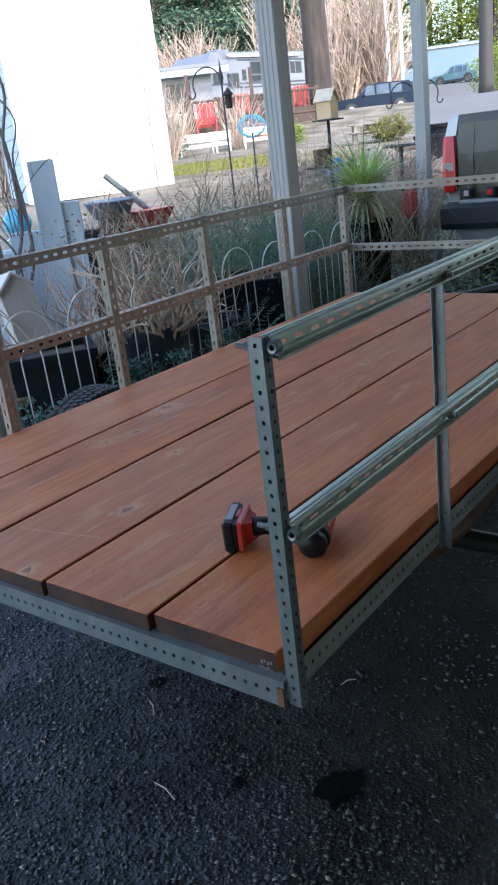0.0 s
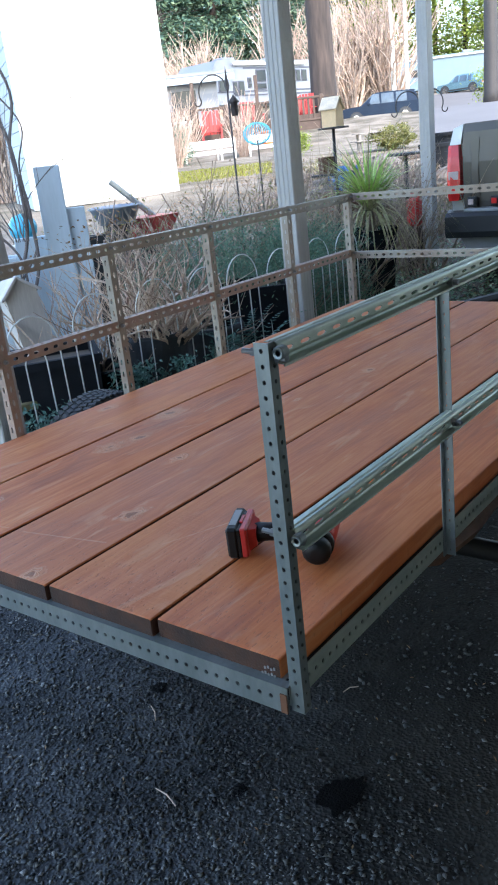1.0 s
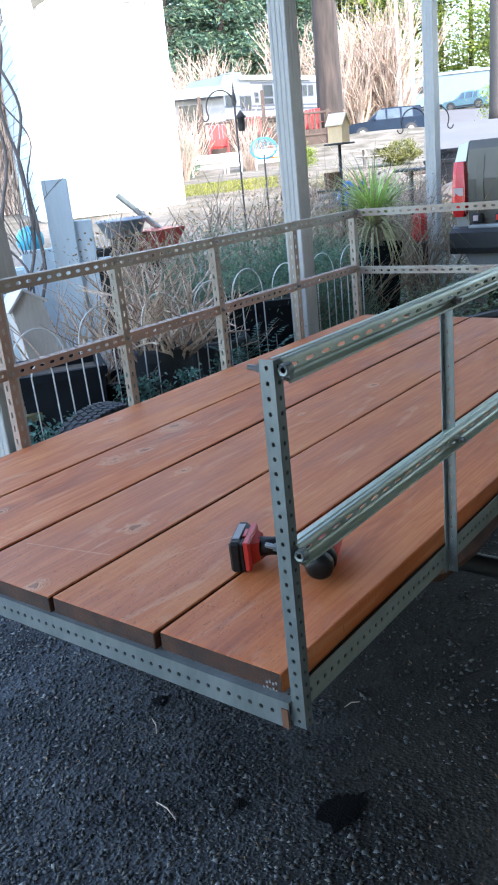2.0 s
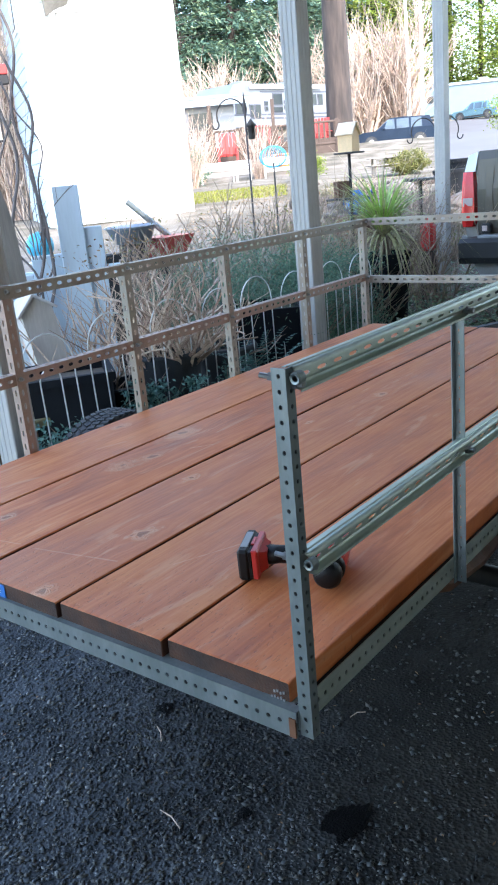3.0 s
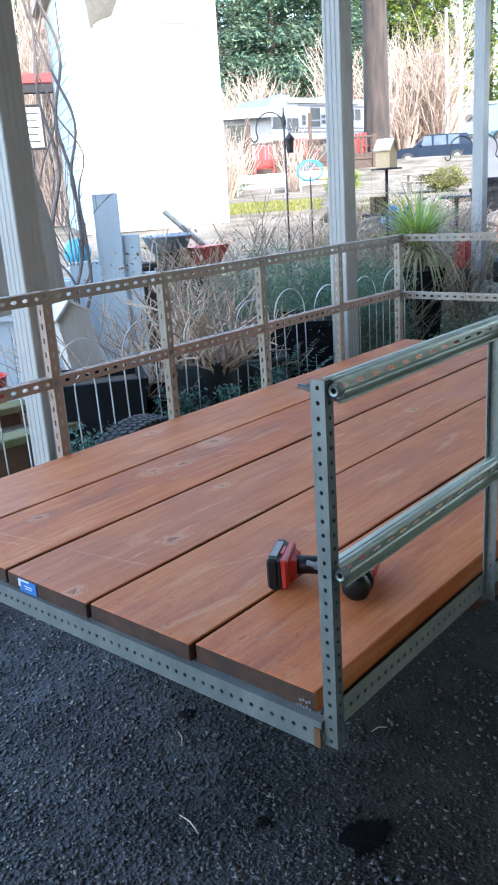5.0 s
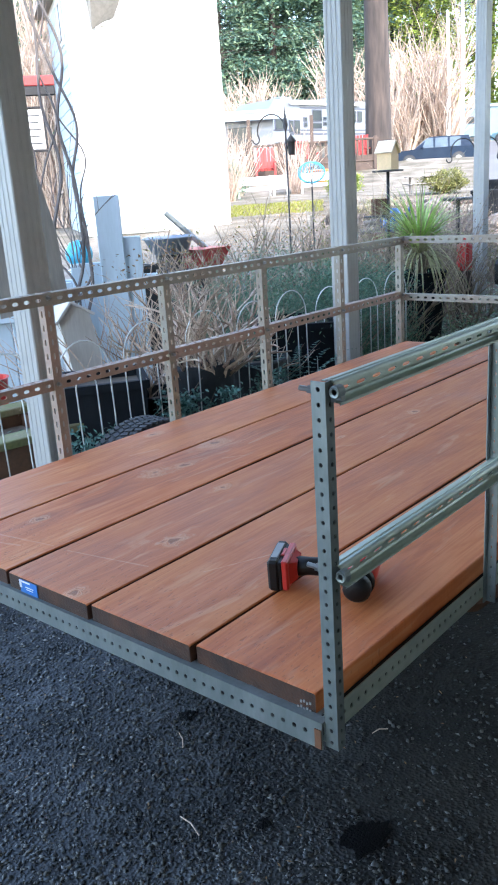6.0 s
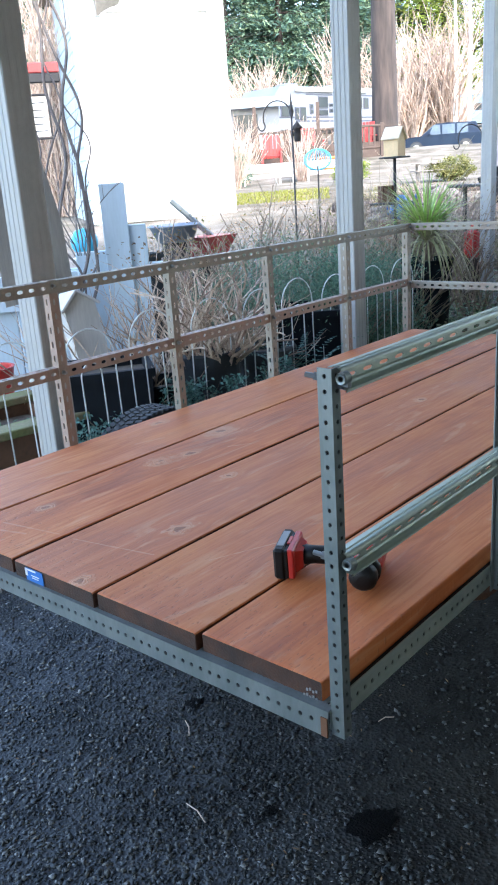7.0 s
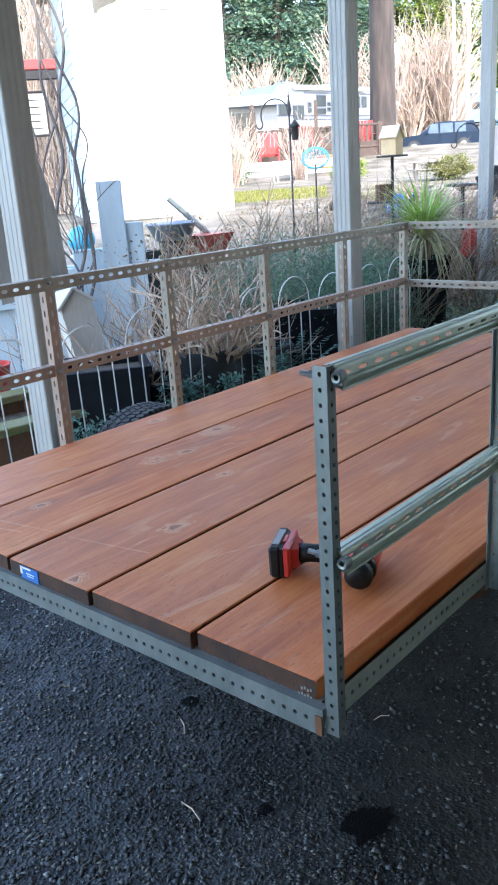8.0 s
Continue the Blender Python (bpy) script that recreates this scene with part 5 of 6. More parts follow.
part("spout", Shape().tube([(c.x + 0.06, c.y - 0.04, c.z + 0.72), (c.x + 0.13, c.y - 0.10, c.z + 0.86)], [0.018, 0.012], 8), M["blue_plastic"], t)
part("handle", Shape().tube([(c.x - 0.03, c.y + 0.02, c.z + 0.85), (c.x - 0.10, c.y + 0.07, c.z + 0.82), (c.x - 0.085, c.y + 0.06, c.z + 0.70)], 0.010, 8), M["blue_plastic"], t)
c = spot(25.75, 6.4)
t = thing("red_can", c, "red plastic fuel can on a block by the post", "fuel can")
part("block", Shape().box((c.x, c.y, c.z + 0.24), (0.09, 0.09, 0.48), 0.008), M["deck_brown"], t)
s = Shape().box((c.x, c.y, c.z + 0.585), (0.085, 0.10, 0.20), 0.018)
can = part("body", s, M["red_plastic"], t)
part("handle", Shape().tube([(c.x, c.y - 0.04, c.z + 0.68), (c.x, c.y - 0.03, c.z + 0.715), (c.x, c.y + 0.02, c.z + 0.715), (c.x, c.y + 0.03, c.z + 0.68)], 0.009, 8), M["red_plastic"], t)
part("cap", Shape().tube([(c.x, c.y + 0.05, c.z + 0.68), (c.x, c.y + 0.05, c.z + 0.705)], 0.018, 12), M["black_plastic"], t)
c = spot(26.2, 8.4)
t = thing("bird_table", c, "flat dark bird table beside the hook", "bird table")
part("top", Shape().box((c.x, c.y, 1.03), (0.26, 0.26, 0.025), 0.006), M["dark_iron"], t)
part("pole", Shape().tube([c, (c.x, c.y, 1.02)], 0.02, 8), M["dark_iron"], t)

# left of the bed: tilted white nesting box, grey board, vine, sign
c = spot(51.0, 3.62)
birdhouse(c, 0.02, 0.135, 0.15, 0.74, 0.06, radians(-25), radians(-9), "tall pale grey wooden box with a little gabled lid, leaning", M["box_grey"], M["box_grey"], M["box_grey"], "nesting_box")
c = spot(54.9, 3.05)
t = thing("grey_board", c, "weathered grey pointed board standing behind the post", "board")
side = Vector((math.sin(radians(54.9)), -math.cos(radians(54.9)), 0))
fw = Vector((side.y, -side.x, 0))
pts = []
for off in (-0.012, 0.012):
    for a, z in ((-0.13, 0.83), (0.115, 0.87), (0.100, 1.12), (0.055, 1.335), (0.02, 1.33), (-0.13, 1.25)):
        pts.append(Vector((c.x, c.y, z)) + side * a + fw * off)
part("panel", Shape().hull(pts), M["grey_wood"], t)
part("stake", Shape().box((c.x + fw.x * 0.03, c.y + fw.y * 0.03, 0.48), (0.04, 0.04, 0.98), 0.004), M["grey_wood"], t)
c = spot(51.9, 4.3)
t = thing("bare_vine", c, "twisting bare dark vine climbing up strings", "vine")
g = random.Random(12)
for k, (dx, top, amp) in enumerate(((-0.04, 2.9, 0.10), (0.03, 3.0, 0.13), (0.08, 2.5, 0.11), (0.0, 2.3, 0.14), (-0.08, 1.9, 0.09), (0.1, 1.7, 0.10), (-0.13, 2.6, 0.08))):
    s = Shape()
    pts, rad = [], []
    ph = g.uniform(0, 6)
    n = 54
    for i in range(n):
        q = i / (n - 1)
        z = c.z + 0.02 + (top - c.z) * q
        sway = amp * (0.55 * math.sin(q * 8 + ph) + 0.34 * math.sin(q * 19 + ph * 2) + 0.10 * math.sin(q * 37 + ph)) * min(1, q * 3)
        pts.append((c.x + side.x * (dx * (0.3 + q) + sway - 0.10 * q), c.y + side.y * (dx * (0.3 + q) + sway - 0.10 * q), z))
        rad.append(0.0110 * (1 - 0.55 * q) * (1 if k < 3 else 0.7))
    s.tube(pts, rad, 6)
    part("stem", s, M["bark_dark"], t, smooth=True)
part("tendril_mass", twigs(Shape(), (c.x, c.y, c.z + 0.9), 7, 0.25, 0.95, 0.0036, 13, 14, 5, bend=0.3), M["bark_dark"], t)
c = spot(54.25, 6.2)
t = thing("garden_sign", c, "red and black star board above a framed striped panel", "sign")
R = Matrix.Rotation(radians(53.7 - 90), 3, "Z")


def on_sign(a, z, o=0.0):
    return Vector((c.x, c.y, z)) + R @ Vector((a, o, 0))


part("post", Shape().box(on_sign(0.0, 1.0, 0.05), (0.06, 0.06, 2.1 - 0.1), 0.005, R), M["grey_wood"], t)
board = part("board", Shape().box(on_sign(0.04, 2.03), (0.42, 0.03, 0.065), 0.006, R), M["red_paint"], t)
part("lower_board", Shape().box(on_sign(0.04, 1.965), (0.42, 0.035, 0.06), 0.006, R), M["black_steel"], t)
pts = [on_sign(-0.115 + (0.036 if i % 2 == 0 else 0.015) * math.sin(math.pi * i / 5), 2.02 + (0.036 if i % 2 == 0 else 0.015) * math.cos(math.pi * i / 5), -0.019) for i in range(10)]
part("star", Shape().add(pts + [p + R @ Vector((0, 0.004, 0)) for p in pts], [tuple(range(10))] + [(i, (i + 1) % 10, 10 + (i + 1) % 10, 10 + i) for i in range(10)]), M["white_tag"], board)
panel = part("panel", Shape().box(on_sign(0.02, 1.72), (0.25, 0.02, 0.26), 0.003, R), M["white_tag"], t, "pale panel with dark stripes")
for k in range(5):
    part("stripe", Shape().box(on_sign(0.02, 1.63 + k * 0.045, -0.012), (0.22 - 0.03 * (k % 2), 0.006, 0.006), 0.001, R), M["black_steel"], panel)
for a, z, w_, h_ in ((0.02, 1.86, 0.28, 0.012), (0.02, 1.58, 0.28, 0.012), (-0.115, 1.72, 0.012, 0.26), (0.155, 1.72, 0.012, 0.26)):
    part("frame_bar", Shape().box(on_sign(a, z, -0.004), (w_, 0.034, h_), 0.003, R), M["black_steel"], panel)
part("red_pennant", Shape().hull([on_sign(-0.05, 1.55, -0.01), on_sign(0.03, 1.55, -0.01), on_sign(0.03, 1.25, -0.01), on_sign(-0.05, 1.55, 0.01), on_sign(0.03, 1.55, 0.01), on_sign(0.03, 1.25, 0.01)]), M["red_paint"], t)
c = spot(49.5, 4.4)
t = thing("pale_board", c, "pale blue-white painted board standing in the bed", "board")
R2 = Matrix.Rotation(radians(49.5 - 90), 3, "Z")
part("plank", Shape().box((c.x, c.y, 0.62), (0.13, 0.03, 1.24), 0.004, R2), M["pale_board"], t)
part("plank", Shape().box(Vector((c.x, c.y, 0.52)) + R2 @ Vector((0.10, 0.03, 0)), (0.11, 0.03, 1.02), 0.004, R2), M["pale_board"], t)
part("plank", Shape().box(Vector((c.x, c.y, 0.46)) + R2 @ Vector((-0.14, 0.035, 0)), (0.16, 0.03, 0.9), 0.004, R2), M["pale_board"], t)
part("rail", Shape().box(Vector((c.x, c.y, 0.80)) + R2 @ Vector((-0.02, 0.062, 0)), (0.5, 0.03, 0.06), 0.004, R2), M["pale_board"], t)
c = spot(51.66, 5.0)
t = thing("blue_ball", c, "bright blue ornament on a pale stand", "garden ornament")
part("stand", Shape().lathe(c, [(0, 0), (0.10, 0), (0.05, 0.06), (0.04, 0.80), (0.08, 0.84), (0, 0.86)], 14), M["white_wood"], t)
part("ball", Shape().lathe((c.x, c.y, c.z + 0.93), [(0, -0.08), (0.05, -0.065), (0.075, -0.03), (0.08, 0.0), (0.075, 0.03), (0.05, 0.065), (0, 0.08)], 18), M["aqua"], t, smooth=True)
# raised wooden bed at the front
c = spot(61.0, 3.05)
t = thing("raised_bed", c, "low brown wooden raised bed with green plants", "raised bed")
R3 = Matrix.Rotation(radians(-8), 3, "Z")
for a, b_, w_, d_ in ((0, -0.22, 0.72, 0.03), (0, 0.22, 0.72, 0.03), (-0.345, 0, 0.03, 0.41), (0.345, 0, 0.03, 0.41)):
    for k in range(3):
        part("board", Shape().box(c + R3 @ Vector((a, b_, 0.07 + k * 0.135)), (w_, d_, 0.128), 0.004, R3), M["brown_wood"], t)
part("fill", Shape().box(c + Vector((0, 0, 0.18)), (0.66, 0.40, 0.36), 0.01, R3), M["soil"], t)
for b_ in (-0.22, 0.22):
    part("cap_board", Shape().box(c + R3 @ Vector((0, b_, 0.425)), (0.76, 0.10, 0.030), 0.004, R3), M["moss_wood"], t, "mossy green cap board")
part("planting", leaf_cloud(Shape(), c + Vector((0, 0, 0.38)), (0.28, 0.10, 0.03), 260, 0.03, 61, 30, 0.6), M["leaf_ivy"], t)
c = spot(55.6, 4.2)
t = thing("garden_screen", c, "pale blue painted board screen behind the raised bed", "screen")
R5 = Matrix.Rotation(radians(55.6 - 90), 3, "Z")
for k in range(3):
    part("board", Shape().box(c + R5 @ Vector((-0.16 + k * 0.16, 0, 0.42)), (0.155, 0.025, 0.84), 0.004, R5), M["pale_board"], t)
part("rail", Shape().box(c + R5 @ Vector((0, -0.027, 0.70)), (0.48, 0.028, 0.06), 0.004, R5), M["pale_board"], t)
c = spot(54.6, 3.75)
t = thing("plant_saucer", c, "pale shallow bowl on a dark stand", "bowl")
part("bowl", Shape().lathe((c.x, c.y, c.z + 0.36), [(0, 0), (0.06, 0), (0.095, 0.045), (0.10, 0.06), (0.09, 0.058), (0.055, 0.015), (0, 0.012)], 22), M["white_wood"], t, smooth=True)
part("stand", Shape().lathe(c, [(0, 0), (0.07, 0), (0.05, 0.36), (0, 0.36)], 16), M["planter_black"], t)
c = spot(58.9, 3.55)
t = thing("red_bucket", c, "red plastic bucket on a block behind the raised bed", "bucket")
part("block", Shape().box(c + Vector((0, 0, 0.17)), (0.2, 0.2, 0.34), 0.008), M["grey_wood"], t)
part("pail", Shape().lathe(c + Vector((0, 0, 0.34)), [(0, 0), (0.07, 0), (0.09, 0.18), (0.096, 0.19), (0.085, 0.19), (0.07, 0.02), (0, 0.02)], 20), M["red_plastic"], t, fix=True)
# basin, barrow and boxes in the middle of the garden
c = spot(45.6, 5.9)
t = thing("wash_basin", c, "blue-grey shallow tub on a dark stand", "tub")
part("tub", Shape().lathe((c.x, c.y, c.z + 0.80), [(0, 0), (0.12, 0), (0.17, 0.10), (0.19, 0.11), (0.175, 0.12), (0.15, 0.10), (0, 0.02)], 22), M["tub_blue"], t, smooth=True)
part("stand", Shape().lathe(c, [(0, 0), (0.10, 0), (0.10, 0.8), (0, 0.8)], 12), M["dark_iron"], t)
c = spot(43.4, 6.1)
t = thing("wheelbarrow", c, "grey-handled wheelbarrow with a red tray", "wheelbarrow")
part("tray", Shape().hull([c + Vector((sx * a, sy * b_, z)) for sx in (-1, 1) for sy in (-1, 1) for a, b_, z in ((0.10, 0.09, 0.66), (0.17, 0.14, 0.80))]), M["red_paint"], t)
part("handle", Shape().tube([c + Vector((0.12, 0.0, 0.74)), c + Vector((-0.14, 0.20, 1.06))], 0.022, 8), M["zinc"], t)
part("handle", Shape().tube([c + Vector((0.1, 0.1, 0.70)), c + Vector((0.0, 0.24, 0.86))], 0.018, 8), M["zinc"], t)
part("wheel", Shape().lathe(c + Vector((0.30, -0.2, 0.19)), [(0.0, -0.03), (0.16, -0.03), (0.19, 0), (0.16, 0.03), (0.0, 0.03)], 20, "y"), M["rubber"], t)
part("leg", Shape().tube([c, c + Vector((0, 0, 0.65))], 0.018, 8), M["grey_pot"], t)
for k, (az, d, w_, h_) in enumerate(((48.2, 4.7, 0.18, 0.86), (44.2, 5.6, 0.22, 0.72))):
    square_planter(spot(az, d), w_, h_, "grey planter among bare shrubs", M["grey_pot"])

# brushy clumps, dead branches and odds and ends on the rise behind the bed
for k, (az, d, up, sp) in enumerate(((33.4, 8.2, 0.62, 0.42), (32.0, 9.6, 0.60, 0.48), (30.0, 8.6, 0.58, 0.40), (28.0, 7.6, 0.66, 0.42), (26.9, 8.8, 0.70, 0.45), (25.4, 9.6, 0.62, 0.45),
                                     (24.3, 8.0, 0.55, 0.38), (29.2, 10.8, 0.52, 0.5), (34.6, 9.4, 0.55, 0.45), (31.0, 11.6, 0.5, 0.5))):
    c = spot(az, d)
    shrub("heather_clump", c, "low mauve-brown heather clump with dead stems", M["twig_grey"], dict(count=24, spread=sp, tall=up, r0=0.0075, seed=510 + k, segs=6, forks=6, bend=0.4),
          (dict(centre=c + Vector((0, 0, up * 0.45)), radii=(sp * 0.8, sp * 0.8, up * 0.34), count=1500, size=0.026, seed=530 + k, clumps=60, aspect=0.35), M["heather" if k % 3 else "leaf_olive"]), group="heather clumps")
for k, (az, d, L, rise, turn_) in enumerate(((31.9, 7.8, 0.75, 0.10, 20), (32.6, 8.6, 0.6, 0.16, -15), (26.3, 7.9, 0.6, 0.22, 35), (30.2, 9.4, 0.7, 0.06, 5))):
    c = spot(az, d, 0.38)
    a = radians(az - 90 + turn_)
    dv = Vector((math.cos(a), math.sin(a), rise))
    s = Shape().tube([c - dv * L / 2, c - dv * L * 0.15 + Vector((0, 0, 0.03)), c + dv * L * 0.2, c + dv * L / 2 + Vector((0, 0, 0.05))], [0.035, 0.030, 0.024, 0.012], 8)
    s.tube([c + dv * L * 0.1, c + dv * L * 0.25 + Vector((0, 0, 0.16))], [0.018, 0.006], 6)
    s.tube([c - dv * L * 0.3, Vector((c.x, c.y, c.z - 0.40)) - dv * L * 0.32], [0.028, 0.034], 8)
    s.tube([c + dv * L * 0.3, Vector((c.x, c.y, c.z - 0.40)) + dv * L * 0.34], [0.022, 0.03], 8)
    solo("dead_branch", s, M["boulder"], "grey-brown dead branch propped among the brush", "branch", "dead branches", smooth=True)
for k, (az, d, r, h_, mat, lab) in enumerate(((34.9, 27.0, 0.42, 0.42, "orange_plastic", "faded orange tub on the lawn by the deck"), (33.9, 26.0, 0.30, 0.34, "orange_plastic", "small faded orange tub on the lawn"),
                                              (24.4, 11.6, 0.20, 0.40, "planter_black", "dark pot beside the drive"), (23.6, 12.6, 0.24, 0.45, "planter_black", "dark pot beside the drive"))):
    round_pot(spot(az, d), r, h_, lab, M[mat])

# ---- white building, campers, cars and trees beyond ----


def frame_at(p, yaw):
    """Local axes: x to the right along the face, y away, z up."""
    return Matrix.Translation(p) @ Matrix.Rotation(yaw, 4, "Z")


def lbox(m, c, s, bevel=0.0):
    return Shape().box(m @ Vector(c), s, bevel, m.to_3x3())


def lhull(m, pts):
    return Shape().hull([m @ Vector(p) for p in pts])


def white_shed():
    p = spot(46.0, 13.0)
    m = frame_at(p, radians(46.0 - 90 + 12))
    t = thing("white_shed", p, "tall white sided outbuilding in full sun", "shed")
    w, d, h = 2.10, 2.6, 3.5
    wall = part("front_wall", lbox(m, (0, 0.06, h / 2 - 0.1), (w, 0.12, h + 0.2), 0.01), M["white_wood"], t)
    for k in range(18):
        part("siding_board", lbox(m, (0, -0.008, 0.09 + k * 0.187), (w - 0.02, 0.024, 0.178), 0.006), M["white_wood"], wall)
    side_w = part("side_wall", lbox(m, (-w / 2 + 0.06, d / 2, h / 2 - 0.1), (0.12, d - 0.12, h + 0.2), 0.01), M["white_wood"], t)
    # pale blue on this side paints in its shade; the front stays white
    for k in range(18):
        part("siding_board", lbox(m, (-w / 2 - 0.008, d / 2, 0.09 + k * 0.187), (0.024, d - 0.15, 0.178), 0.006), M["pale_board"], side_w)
    part("side_wall", lbox(m, (w / 2 - 0.06, d / 2, h / 2 - 0.1), (0.12, d - 0.12, h + 0.2), 0.01), M["white_wood"], t)
    part("back_wall", lbox(m, (0, d - 0.06, h / 2 - 0.1), (w, 0.12, h + 0.2), 0.01), M["white_wood"], t)
    win = part("window", lbox(m, (-w / 2 - 0.02, 0.75, 3.02), (0.05, 0.5, 0.62), 0.01), M["white_wood"], side_w)
    part("pane", lbox(m, (-w / 2 - 0.05, 0.75, 3.02), (0.012, 0.38, 0.50), 0.002), M["glass"], win)
    door = part("door", lbox(m, (0.12, -0.035, 1.42), (1.42, 0.05, 2.84), 0.008), M["white_metal"], wall)
    part("door_frame", lbox(m, (0.12, -0.05, 2.88), (1.62, 0.06, 0.07), 0.008), M["white_wood"], wall)
    for sx in (-1, 1):
        part("door_frame", lbox(m, (0.12 + sx * 0.77, -0.05, 1.42), (0.08, 0.06, 2.84), 0.008), M["white_wood"], wall)
    for k in range(4):
        part("door_panel", lbox(m, (0.12, -0.066, 0.36 + k * 0.70), (1.26, 0.016, 0.58), 0.008), M["white_metal"], door)
    part("corner_board", lbox(m, (-w / 2 - 0.01, -0.01, h / 2), (0.1, 0.1, h), 0.006), M["white_wood"], t)
    part("corner_board", lbox(m, (w / 2 + 0.01, -0.01, h / 2), (0.1, 0.1, h), 0.006), M["white_wood"], t)
    # grey wedge standing in for the triangular shade under the eave
    part("bracket", lhull(m, [(-0.78, -0.06, 3.25), (-0.78, -0.50, 3.25), (-0.74, -0.06, 2.80), (-0.30, -0.06, 3.25), (-0.30, -0.50, 3.25), (-0.42, -0.06, 2.95)]), M["grey_wood"], t)
    part("roof", lhull(m, [(sx * (w / 2 + 0.2), y, z) for sx in (-1, 1) for y, z in ((-0.35, h), (-0.35, h + 0.12), (d + 0.3, h), (d + 0.3, h + 0.12))] + [(0, -0.35, h + 0.75), (0, d + 0.3, h + 0.75)]), M["grey_wood"], t, "grey shingled roof")


white_shed()


def camper(p, yaw, length, height_, label, windows, base=0.75, stripe=True, paint="camper"):
    """A travel trailer: shell, windows with frames, door, stripes, roof units, wheels."""
    m = frame_at(p, yaw)
    t = thing("camper", p, label, "camper", "campers")
    L, H, d = length, height_, 2.5
    prof = [(-L / 2, base + 0.3), (-L / 2 + 0.35, base), (L / 2 - 0.1, base), (L / 2, base + 0.2), (L / 2, H - 0.15), (L / 2 - 0.12, H), (-L / 2 + 0.5, H), (-L / 2 + 0.08, H - 0.45)]
    shell = part("shell", lhull(m, [(x, y, z) for x, z in prof for y in (0, d)]), M[paint], t, "fibreglass shell")
    for x, z, w_, h_ in windows:
        f = part("window", lbox(m, (x, -0.015, z), (w_, 0.05, h_), 0.02), M["camper_grey"], shell)
        part("pane", lbox(m, (x, -0.045, z), (w_ - 0.09, 0.02, h_ - 0.09), 0.01), M["glass"], f)
    if stripe:
        for z, a, b_ in ((base + 0.55, -L * 0.45, L * 0.48), (base + 0.38, -L * 0.3, L * 0.48), (H - 0.35, -L * 0.2, L * 0.48)):
            part("stripe", lbox(m, ((a + b_) / 2, -0.012, z), (b_ - a, 0.02, 0.07), 0.004), M["camper_grey"], shell)
    for x in (-L * 0.2, L * 0.25):
        part("roof_unit", lbox(m, (x, d / 2, H + 0.12), (0.9, 0.7, 0.26), 0.08), M["camper"], t, "white rooftop unit")
    part("awning", Shape().tube([m @ Vector((-L * 0.30, -0.1, H - 0.18)), m @ Vector((L * 0.40, -0.1, H - 0.18))], 0.07, 10), M["white_metal"], t, "rolled awning", smooth=True)
    for x in (L * 0.10, L * 0.22):
        for y in (0.15, d - 0.15):
            r = 0.36
            s = Shape()
            c0 = m @ Vector((x, y, r))
            ay = m.to_3x3() @ Vector((0, 1, 0))
            s.tube([c0 - ay * 0.12, c0 - ay * 0.11, c0 + ay * 0.11, c0 + ay * 0.12], [r * 0.9, r, r, r * 0.9], 24)
            part("wheel", s, M["rubber"], t)
    for x in (-L * 0.42, L * 0.45):
        part("leg", lbox(m, (x, 0.4, base / 2), (0.1, 0.1, base), 0.01), M["black_steel"], t)
    return t


p = Vector((35.06, 24.47, height(35.06, 24.47)))
camper(p, radians(-8.1), 7.3, 3.26, "long white fifth-wheel camper with dark windows", [
    (-0.28, 2.56, 0.70, 0.56), (-0.29, 2.09, 0.70, 0.30), (-1.70, 2.02, 0.42, 0.67), (-2.10, 2.05, 0.28, 0.58), (-1.10, 2.38, 0.26, 0.23), (-1.10, 2.13, 0.26, 0.23), (0.30, 2.43, 0.30, 0.18), (0.30, 2.18, 0.30, 0.21), (2.46, 2.54, 0.35, 0.55), (2.93, 2.54, 0.40, 0.55), (-2.88, 2.14, 0.62, 0.53)], 1.33)
p = spot(40.6, 36.0)
m = frame_at(p, radians(40.6 - 90))
t = thing("porch_cabin", p, "pale flat-roofed porch addition with a dark doorway", "porch")
part("wall", lbox(m, (0.0, 0.5, 1.1), (3.2, 1.0, 2.2), 0.02), M["camper"], t)
part("roof", lbox(m, (0.1, 0.3, 2.32), (4.4, 1.8, 0.14), 0.02), M["camper"], t)
part("fascia", lbox(m, (0.1, -0.64, 2.12), (4.4, 0.06, 0.24), 0.01), M["pale_board"], t)
dr = part("doorway", lbox(m, (0.2, -0.02, 0.92), (1.0, 0.06, 1.75), 0.01), M["glass"], t)
part("rail", lbox(m, (0.2, -0.3, 0.62), (1.4, 0.05, 0.06), 0.005), M["white_wood"], t)
for k in range(6):
    part("baluster", lbox(m, (-0.4 + k * 0.24, -0.3, 0.32), (0.04, 0.04, 0.6), 0.005), M["white_wood"], t)


